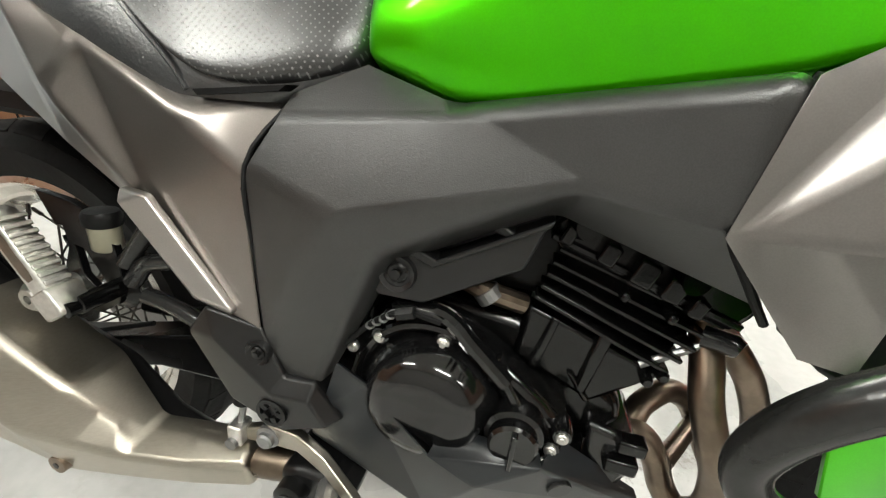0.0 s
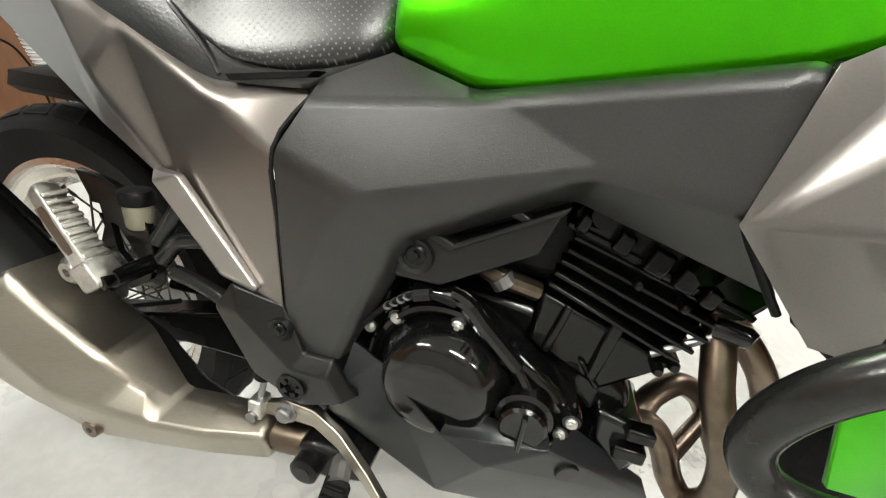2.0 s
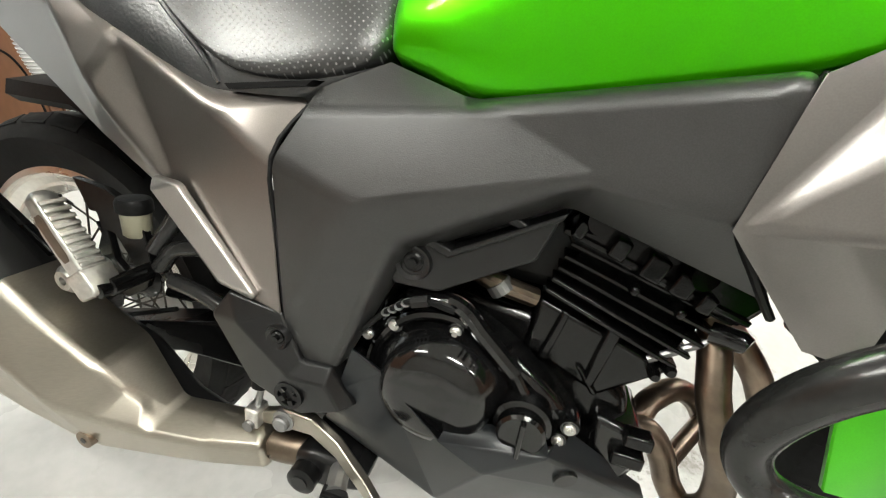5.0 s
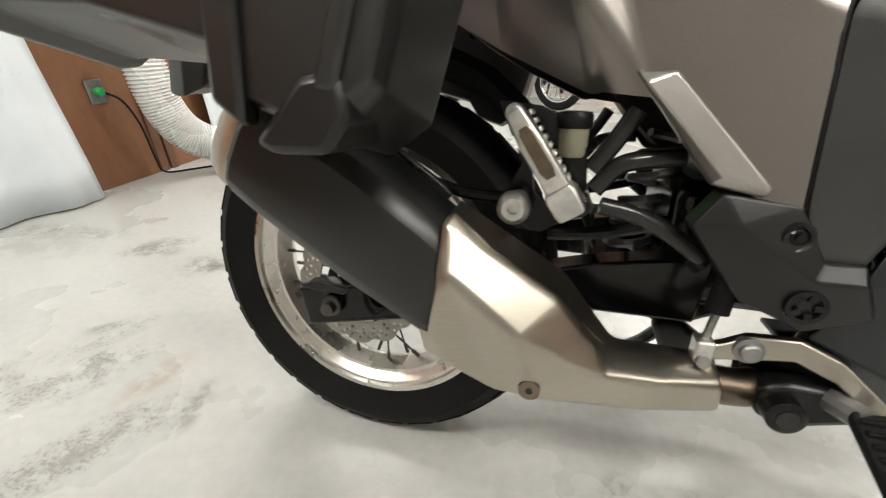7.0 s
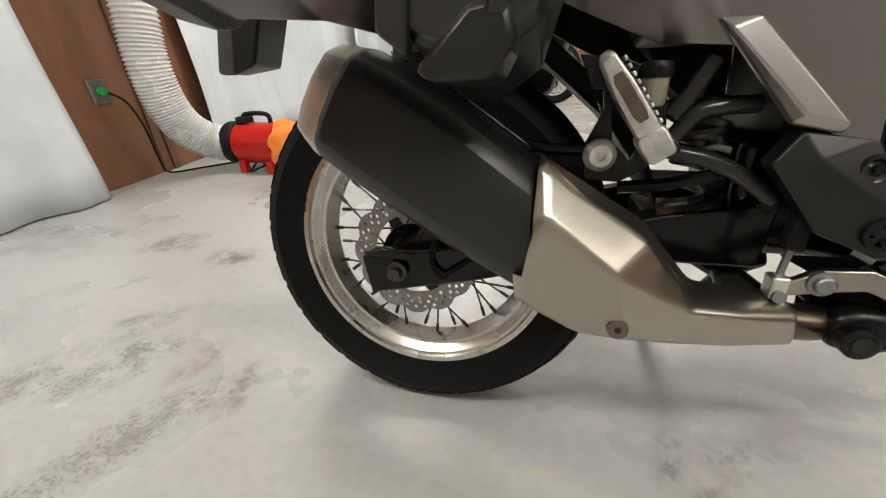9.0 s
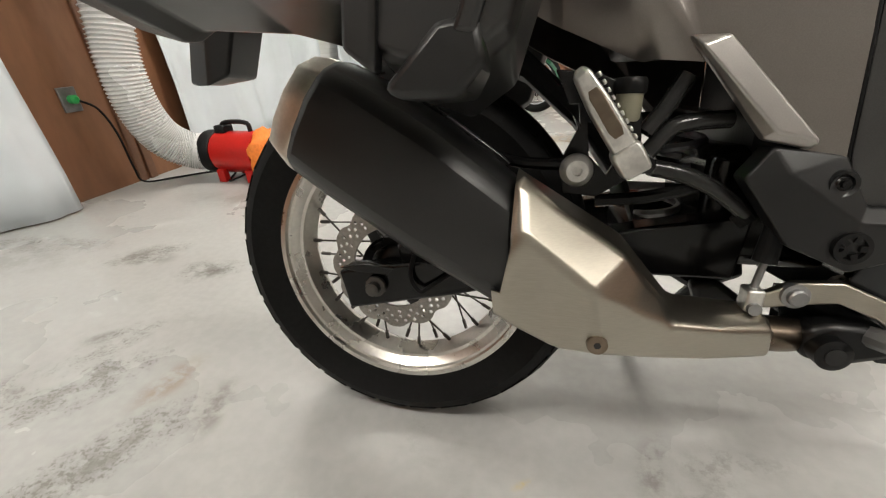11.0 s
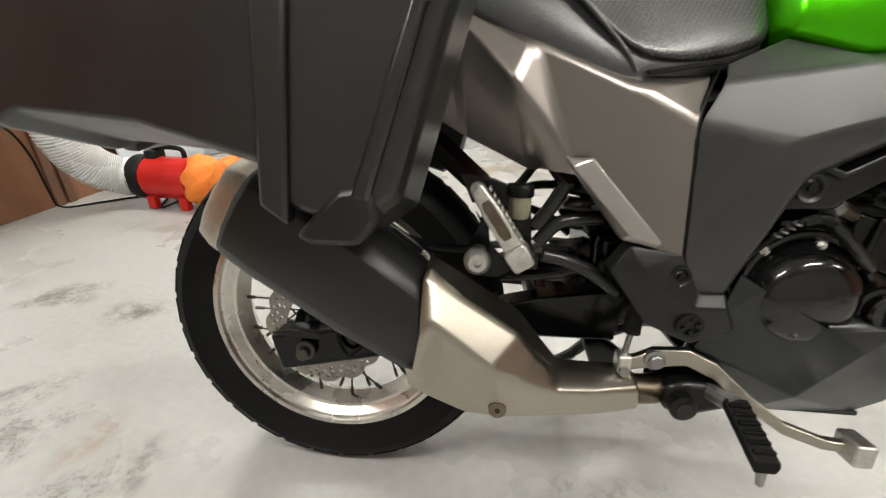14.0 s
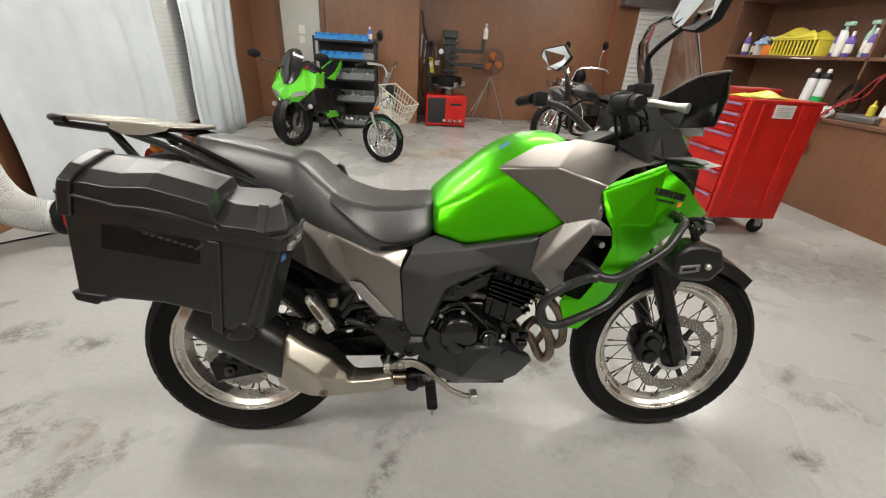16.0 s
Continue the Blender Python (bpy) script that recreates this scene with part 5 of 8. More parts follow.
part("tail_light", lathe([(0.006, -0.235), (0.028, -0.225), (0.034, -0.20), (0.034, -0.15)], (0, 0, 0.925), "x", 20), M_REDLENS, bike, "red tail light", smooth=40)
for s in (-1, 1):
    ind = part("indicator", lathe([(0.004, s * 0.12), (0.013, s * 0.115), (0.015, s * 0.10), (0.010, s * 0.085), (0.006, s * 0.06)], (-0.14, 0, 0.965), "y", 14), M_AMBER, bike, smooth=40)

# pannier carriers
for s in (-1, 1):
    for x, z in ((0.10, 0.74), (-0.12, 0.80)):
        part("pannier_mount", tube([(x + 0.02, s * 0.11, z + 0.06), (x + 0.01, s * 0.20, z + 0.03), (x, s * 0.290, z)], 0.009, 4, 10), M_FRAME, bike)

# carrier behind the seat
bm = bmesh.new()
cpl = [(-0.070, -0.085), (-0.110, -0.112), (-0.200, -0.112), (-0.235, -0.124), (-0.350, -0.115), (-0.400, -0.085), (-0.415, -0.040), (-0.415, 0.040), (-0.400, 0.085), (-0.350, 0.115), (-0.235, 0.124), (-0.200, 0.112), (-0.110, 0.112), (-0.070, 0.085)]
top = [bm.verts.new((x, y, 1.020 - 0.055 * (x + 0.07))) for x, y in cpl]
bot = [bm.verts.new((x, y, 1.010 - 0.055 * (x + 0.07))) for x, y in cpl]
bm.faces.new(top)
bm.faces.new(bot[::-1])
for i in range(len(top)):
    j = (i + 1) % len(top)
    bm.faces.new((top[i], bot[i], bot[j], top[j]))
cut = bmesh.new()
for x, y, a, b in ((-0.15, -0.05, 0.022, 0.02), (-0.15, 0.05, 0.022, 0.02), (-0.28, -0.055, 0.045, 0.018), (-0.28, 0.055, 0.045, 0.018), (-0.28, 0.0, 0.045, 0.012)):
    box((x - a, y - b, 0.9), (x + a, y + b, 1.2), cut)
car = part("carrier_plate", drilled(bm, cut), M_BRUSH, bike, "brushed aluminium luggage carrier plate", bevel=0.004)
for s in (-1, 1):
    part("carrier_wing", facets([(-0.095, -0.108, 1.020), (-0.150, -0.111, 1.024), (-0.235, -0.120, 1.028), (-0.100, -0.128, 1.008), (-0.150, -0.140, 0.996), (-0.200, -0.140, 0.996), (-0.235, -0.132, 1.010)], [[0, 1, 4, 3], [1, 2, 6, 5, 4]], 0.003, None, s), M_BRUSH, car, bevel=0.001)
    part("carrier_bumper", tube([(-0.345, s * 0.117, 1.026), (-0.385, s * 0.105, 1.028), (-0.418, s * 0.060, 1.029), (-0.424, 0, 1.029)], 0.009, 4, 10), M_FRAME, car)
    part("carrier_rail", tube([(-0.39, s * 0.09, 1.016), (-0.24, s * 0.108, 1.004), (-0.10, s * 0.108, 0.994), (0.02, s * 0.125, 0.945), (0.14, s * 0.14, 0.890)], 0.009, 5, 10), M_FRAME, bike)
    part("carrier_stay", tube([(-0.25, s * 0.105, 1.008), (-0.19, s * 0.11, 0.93), (-0.14, s * 0.12, 0.87)], 0.011, 4, 10), M_FRAME, bike)
    part("grab_rail", tube([(-0.20, s * 0.12, 1.000), (-0.08, s * 0.14, 0.965), (0.06, s * 0.150, 0.905), (0.16, s * 0.150, 0.868)], 0.009, 5, 10), M_BAR, bike)

# front fork, fender, caliper
for s in (-1, 1):
    lg = part("fork_leg", tube([(1.455, s * 0.098, 0.325), (1.405, s * 0.098, 0.440), (1.310, s * 0.098, 0.665)], [0.026, 0.028, 0.028], 1, 18), M_FRAME, bike, "black lower fork leg", smooth=40)
    part("fork_tube", tube([(1.318, s * 0.098, 0.645), (1.185, s * 0.098, 0.99)], 0.0205, 1, 16), M_STEEL, lg, "bare steel upper fork tube", smooth=40)
    part("dust_seal", tube([(1.306, s * 0.098, 0.673), (1.302, s * 0.098, 0.684)], 0.031, 1, 16), M_RUBBER, lg, smooth=40)
cal = part("front_caliper", slab([(1.290, 0.430), (1.330, 0.455), (1.375, 0.430), (1.380, 0.350), (1.350, 0.315), (1.300, 0.330), (1.282, 0.375)], -0.118, -0.045), M_CAST, bike, "black front brake caliper", bevel=0.010)
for z in (0.355, 0.405):
    part("piston_cap", lathe([(0.018, -0.128), (0.022, -0.122), (0.022, -0.110)], (1.332, 0, z), "y", 20), M_CAST, cal, smooth=40)
part("brake_hose", tube([(1.34, -0.115, 0.44), (1.33, -0.135, 0.55), (1.27, -0.120, 0.70), (1.20, -0.10, 0.85)], 0.005, 6, 8), M_RUBBER, bike)
fr_ = []
for a in np.linspace(radians(50), radians(125), 12):
    r0, w = 0.362, 0.062
    c, s_ = math.cos(a), math.sin(a)
    fr_.append([(1.45 + (r0 + dr) * c, y, 0.332 + (r0 + dr) * s_) for dr, y in ((-0.045, -w), (-0.005, -w + 0.006), (0.008, 0), (-0.005, w - 0.006), (-0.045, w), (-0.040, w - 0.005), (0.002, 0), (-0.040, -w + 0.005))])
part("front_fender", loft(fr_), M_COVER, bike, "matte black front fender", smooth=40)
part("fender_stay", slab([(1.360, 0.640), (1.420, 0.620), (1.370, 0.500), (1.345, 0.520)], -0.078, -0.064), M_FRAME, bike, bevel=0.003)

# crash bars
bars = part("crash_bar", tube([(1.190, -0.130, 0.770), (1.145, -0.235, 0.697), (1.076, -0.300, 0.652), (1.034, -0.320, 0.625), (0.957, -0.325, 0.588), (0.920, -0.320, 0.571), (0.888, -0.315, 0.576), (0.873, -0.315, 0.598), (0.873, -0.325, 0.631), (0.890, -0.335, 0.664), (0.932, -0.340, 0.694), (0.977, -0.344, 0.715), (1.000, -0.345, 0.722)], 0.0115, 6, 18), M_BAR, bike, "dark grey tubular crash bar", smooth=60)
part("crash_bar", tube([(0.930, -0.140, 0.640), (0.975, -0.250, 0.725), (0.996, -0.325, 0.728), (1.006, -0.342, 0.717), (1.045, -0.346, 0.717), (1.101, -0.345, 0.751), (1.163, -0.335, 0.793), (1.202, -0.312, 0.836), (1.225, -0.285, 0.852), (1.230, -0.170, 0.862)], 0.0115, 6, 18), M_BAR, bars, smooth=60)
part("crash_bar", tube([(0.935, 0.150, 0.600), (0.885, 0.335, 0.580), (0.868, 0.345, 0.605), (0.872, 0.350, 0.650), (0.985, 0.355, 0.716), (1.100, 0.352, 0.712), (1.150, 0.340, 0.755), (1.225, 0.250, 0.862), (1.235, 0.16, 0.865)], 0.0115, 6, 12), M_BAR, bike, smooth=60)
part("bar_collar", lathe([(0.013, -0.008), (0.013, 0.008)], (0, 0, 0), "x", 18), M_BAR, bars, smooth=40).matrix_basis = pose(0.985, -0.345, 0.716)

# fog lamp in its guard, under the fairing
lamp = part("fog_lamp", slab([(1.205, 0.770), (1.235, 0.795), (1.275, 0.800), (1.330, 0.788), (1.350, 0.735), (1.315, 0.695), (1.225, 0.702), (1.208, 0.725)], -0.315, -0.235), M_COVER, bike, "black fog lamp guard", bevel=0.012)
part("badge_plate", slab([(1.222, 0.720), (1.275, 0.728), (1.275, 0.748), (1.222, 0.742)], -0.320, -0.31), M_GALV, lamp, bevel=0.002)
marks(lamp, 1.228, 0.729, -0.321, 6, 0.004, 0.007, 0.002, 0.001, M_DECAL, 0.12)
bolt(1.296, -0.318, 0.741, 0.008, M_ALU, lamp)
part("lamp_bracket", tube([(1.235, -0.245, 0.860), (1.262, -0.27, 0.835), (1.275, -0.28, 0.800)], 0.010, 4, 10), M_CAST, lamp)
part("wire_loom", tube([(1.215, -0.262, 0.846), (1.262, -0.285, 0.858), (1.290, -0.280, 0.835), (1.270, -0.285, 0.815)], 0.006, 5, 8), M_RUBBER, lamp)
part("bracket_nut", lathe([(0.012, -0.300), (0.012, -0.255)], (1.290, 0, 0.842), "y", 6), M_GALV, lamp)

# front end: headlight shell, screen, indicators, cockpit
part("headlight_shell", loft([[(x, -w, z - h), (x, -w, z + h), (x, 0, z + h * 1.15), (x, w, z + h), (x, w, z - h), (x, 0, z - h * 1.1)] for x, w, z, h in ((1.20, 0.13, 0.92, 0.11), (1.30, 0.14, 0.91, 0.10), (1.37, 0.10, 0.89, 0.07), (1.40, 0.05, 0.87, 0.03))]), M_BLACK, bike, "black headlight shell", smooth=40)
part("headlight", loft([[(x, -w, z - h), (x, -w, z + h), (x, w, z + h), (x, w, z - h)] for x, w, z, h in ((1.33, 0.10, 0.92, 0.05), (1.385, 0.085, 0.90, 0.045))]), M_LENS, bike, "clear headlight lens", bevel=0.01)
part("nose_cowl", facets([(1.215, -0.150, 1.040), (1.300, -0.100, 1.060), (1.360, -0.070, 0.985), (1.330, -0.140, 0.930), (1.260, -0.160, 0.965)], [[0, 4, 1], [4, 3, 2, 1]], 0.008), M_GREEN, bike, "metallic green nose cowl", bevel=0.004)
part("nose_cowl", facets([(1.215, -0.150, 1.040), (1.300, -0.100, 1.060), (1.360, -0.070, 0.985), (1.330, -0.140, 0.930), (1.260, -0.160, 0.965)], [[0, 4, 1], [4, 3, 2, 1]], 0.008, None, 1), M_GREEN, bike, bevel=0.004)
for s in (-1, 1):
    sg = part("indicator", loft([[(1.212 + d * 0.020 + e, s * (0.20 + d * 0.150), 0.996 + v) for e, v in ((-0.022, h * 0.4), (0.0, h), (0.022, h * 0.2), (0.010, -h), (-0.015, -h * 0.8))] for d, h in ((0, 0.008), (0.40, 0.015), (0.70, 0.012), (0.86, 0.004))]), M_COVER, bike, "black front indicator with a clear lens", bevel=0.003)
    part("indicator_lens", loft([[(1.222 + d * 0.020 + e, s * (0.202 + d * 0.152), 0.996 + v) for e, v in ((-0.012, h), (0.016, h * 0.2), (-0.002, -h), (-0.03, -h * 0.4))] for d, h in ((0.45, 0.0145), (0.70, 0.011), (0.86, 0.003))]), M_LENS, sg)
# windscreen: an upright bowed pane
rings = []
for z, w, x in ((1.06, 0.13, 1.390), (1.15, 0.15, 1.360), (1.25, 0.155, 1.325), (1.33, 0.14, 1.300), (1.375, 0.10, 1.285), (1.39, 0.05, 1.280)):
    rings.append([(x - 0.06 * (abs(k) / 5) ** 2 * (w / 0.15), w * k / 5, z) for k in range(-5, 6)])
bm = bmesh.new()
vs = [[bm.verts.new(p) for p in r] for r in rings]
for a, b in zip(vs, vs[1:]):
    for k in range(10):
        bm.faces.new((a[k], a[k + 1], b[k + 1], b[k]))
ws = part("windscreen", bm, M_CLEAR, bike, "clear plastic windscreen", smooth=60)
md = ws.modifiers.new("thick", "SOLIDIFY")
md.thickness = 0.003
ws.visible_shadow = False
part("screen_edge", tube([rings[0][0], rings[1][0], rings[2][0], rings[3][0], rings[4][1], rings[5][3], rings[5][5], rings[5][7], rings[4][9], rings[3][10], rings[2][10], rings[1][10], rings[0][10]], 0.0014, 4, 6), M_GALV, ws)
part("instrument_panel", slab([(1.120, 1.055), (1.140, 1.120), (1.160, 1.120), (1.190, 1.060)], -0.085, 0.085), M_BLACK, bike, "black instrument panel", bevel=0.012)
part("instrument_glass", loft([[(1.122, y, 1.062), (1.139, y, 1.115), (1.136, y, 1.117), (1.119, y, 1.064)] for y in (-0.075, 0.075)]), M_GREENGLOSS, bike)
part("instrument_hood", loft([[(x, -w, z - h), (x, -w * 0.8, z + h * 0.6), (x, 0, z + h), (x, w * 0.8, z + h * 0.6), (x, w, z - h)] for x, w, z, h in ((1.115, 0.06, 1.085, 0.03), (1.150, 0.11, 1.110, 0.060), (1.210, 0.12, 1.110, 0.070), (1.270, 0.10, 1.080, 0.05))]), M_BLACK, bike, "black instrument hood", smooth=40)
part("steering_stem_cover", loft([[(x, -w, z - h), (x, -w, z + h), (x, w, z + h), (x, w, z - h)] for x, w, z, h in ((1.03, 0.07, 0.99, 0.03), (1.10, 0.10, 1.01, 0.05), (1.20, 0.11, 1.02, 0.06))]), M_BLACK, bike, bevel=0.01)
part("cockpit_plate", box((1.02, -0.12, 0.985), (1.20, 0.12, 1.0)), M_BLACK, bike, bevel=0.004)

# handlebar and controls
hb = part("handlebar", tube([(0.990, -0.400, 1.120), (1.015, -0.300, 1.125), (1.060, -0.190, 1.115), (1.115, -0.120, 1.060), (1.125, -0.04, 1.050), (1.125, 0.04, 1.050), (1.115, 0.120, 1.060), (1.045, 0.190, 1.128), (0.962, 0.300, 1.158), (0.940, 0.400, 1.155)], 0.011, 5, 12), M_BAR, bike, "black handlebar")
part("top_clamp", slab([(1.09, 1.0), (1.10, 1.035), (1.17, 1.035), (1.18, 1.0)], -0.13, 0.13), M_CAST, bike, bevel=0.008)
for s in (-1, 1):
    g = part("grip", tube([(0.985, s * 0.400, 1.120), (0.994, s * 0.345, 1.1225), (1.004, s * 0.285, 1.125)], [0.019, 0.0175, 0.018], 1, 16), M_RUBBER, hb, "black rubber grip", smooth=40)
    part("bar_end", tube([(0.981, s * 0.425, 1.119), (0.985, s * 0.400, 1.120)], [0.013, 0.017], 1, 14), M_CAST, hb, smooth=40)
    part("switch_box", box((1.000, s * 0.262 - 0.028, 1.098), (1.045, s * 0.262 + 0.028, 1.150)), M_BLACK, hb, bevel=0.010)
    part("lever", tube([(1.045, s * 0.245, 1.128), (1.048, s * 0.320, 1.127), (1.056, s * 0.370, 1.121), (1.066, s * 0.410, 1.115), (1.078, s * 0.430, 1.112)], [0.009, 0.0082, 0.0075, 0.007, 0.0105], 4, 10), M_ALU, hb, "silver lever", smooth=60)
    gd = part("hand_guard", facets([(1.114, -0.260, 1.144), (1.124, -0.270, 1.149), (1.123, -0.380, 1.177), (1.119, -0.470, 1.177), (1.134, -0.460, 1.132), (1.149, -0.420, 1.080), (1.148, -0.300, 1.075), (1.125, -0.260, 1.105), (1.165, -0.395, 1.130), (1.160, -0.300, 1.115)],
        [[0, 1, 9, 7], [1, 2, 8, 9], [2, 3, 8], [3, 4, 8], [4, 5, 8], [5, 6, 9, 8], [6, 7, 9]], 0.005, None, s), M_GREENGLOSS, hb, "gloss black hand guard", bevel=0.003, hard=True)
    part("guard_edge", tube([(1.112, s * 0.262, 1.146), (1.122, s * 0.272, 1.151), (1.121, s * 0.380, 1.179), (1.118, s * 0.470, 1.179)], 0.0022, 3, 6), M_GALV, gd)
    ms = part("mirror_stem", tube([(1.087, s * 0.240, 1.150), (1.086, s * 0.240, 1.191), (1.079, s * 0.240, 1.221), (1.079, s * 0.250, 1.236), (1.082, s * 0.290, 1.256), (1.092, s * 0.335, 1.276)], [0.011, 0.010, 0.0065, 0.006, 0.006, 0.007], 4, 10), M_FRAME, hb, "black mirror stem", smooth=60)
    hexa = [Vector((1.084, s * 0.298, 1.303)), Vector((1.080, s * 0.310, 1.286)), Vector((1.088, s * 0.330, 1.272)), Vector((1.103, s * 0.362, 1.263)), Vector((1.109, s * 0.400, 1.277)), Vector((1.104, s * 0.436, 1.318)), Vector((1.098, s * 0.425, 1.340)), Vector((1.086, s * 0.330, 1.345))]
    turned = Matrix.Rotation(radians(42 if s > 0 else 0), 3, "Z")
    hexa = [turned @ (q - hexa[2]) + hexa[2] for q in hexa]
    mid = sum(hexa, Vector()) / 8
    part("mirror_shell", loft([[mid + (q - mid) * k + turned @ Vector((d, 0, 0)) for q in hexa] for k, d in ((0.98, -0.001), (1.06, 0.002), (1.02, 0.016), (0.6, 0.034))]), M_BLACK, ms, bevel=0.003)
    part("mirror_glass", loft([[mid + (q - mid) * 0.93 + turned @ Vector((d, 0, 0)) for q in hexa] for d in (-0.003, 0.0)]), M_MIRROR, ms, "mirror glass")
for ob in list(hb.children):
    if ob.data.vertices[0].co.y > 0.2:
        ob.location = (-0.020, 0, 0.005) if ob.name.startswith("mirror") else (-0.045, 0, 0.035)
mc = part("brake_master_cylinder", tube([(1.050, -0.215, 1.128), (1.046, -0.262, 1.132)], 0.013, 1, 12), M_CAST, hb, "black brake master cylinder", smooth=40)
part("fluid_cup", box((1.045, -0.275, 1.142), (1.090, -0.225, 1.172)), M_BLACK, mc, bevel=0.006)
part("banjo_bolt", lathe([(0.006, -0.215), (0.009, -0.21), (0.009, -0.195)], (1.052, 0, 1.128), "y", 10), M_ALU, mc)
for k, (dx, dz) in enumerate(((0.0, 0.0), (0.012, 0.016), (0.020, -0.010))):
    part("control_cable", tube([(1.050 + dx, -0.225, 1.115 + dz), (1.105 + dx, -0.190, 1.105 + dz), (1.160 + dx, -0.120, 1.075 + dz), (1.195, -0.05, 1.02), (1.19, 0.0, 0.94)], 0.0036, 5, 8), M_RUBBER, bike)
part("bar_clamp", lathe([(0.016, -0.075), (0.020, -0.070), (0.020, -0.045), (0.016, -0.040)], (1.122, 0, 1.056), "y", 16), M_STEEL, hb, "bare steel bar clamp", smooth=40)
part("bar_clamp", lathe([(0.016, 0.040), (0.020, 0.045), (0.020, 0.070), (0.016, 0.075)], (1.122, 0, 1.056), "y", 16), M_STEEL, hb, smooth=40)
part("clutch_cable", tube([(1.05, 0.24, 1.11), (1.12, 0.18, 1.16), (1.18, 0.08, 1.10), (1.16, 0.02, 0.98)], 0.004, 6, 8), M_RUBBER, bike)
part("throttle_cable", tube([(1.02, -0.24, 1.10), (1.08, -0.16, 1.02), (1.10, -0.08, 0.98)], 0.0045, 6, 8), M_RUBBER, bike)

# markings on the fairing, as plain shapes lying on its main face
fa, fb, fc = Vector(fair_v[3]), Vector(fair_v[8]), Vector(fair_v[4])
fn = (fb - fa).cross(fc - fa).normalized()
fn = fn if fn.y < 0 else -fn


def fairing_marks(x, z, count, w, h, gap, slant, turn, material):
    c, sn = math.cos(turn), math.sin(turn)
    for k in range(count):
        u = k * (w + gap)
        bm_ = bmesh.new()
        ring = []
        for a, b in ((u, 0), (u + w, 0), (u + w + slant, h), (u + slant, h)):
            px_, pz_ = x + a * c - b * sn, z + a * sn + b * c
            y_ = fa.y - (fn.x * (px_ - fa.x) + fn.z * (pz_ - fa.z)) / fn.y
            ring.append(Vector((px_, y_, pz_)))
        part("mark", loft([[q + fn * 0.0012 for q in ring], [q - fn * 0.002 for q in ring]], bm_), material, fair[0])


fairing_marks(1.150, 0.914, 8, 0.0100, 0.018, 0.0026, 0.001, -0.20, M_DECAL)
fairing_marks(1.160, 0.897, 8, 0.0055, 0.0065, 0.002, 0.003, -0.18, M_DECAL)
fairing_marks(1.228, 0.880, 1, 0.010, 0.012, 0.002, 0.004, -0.1, M_ORDECAL)

# ---- panniers: hung on either flank, nose down a little ----
PA = radians(9.5)
M_PANEL = mat("gloss_black_panel", (0.006, 0.0045, 0.004), 0.3, spec=0.3, grain=0.1)
M_CASEMARK = mat("dim_grey_mark", (0.035, 0.035, 0.035), 0.4, grain=0.05)


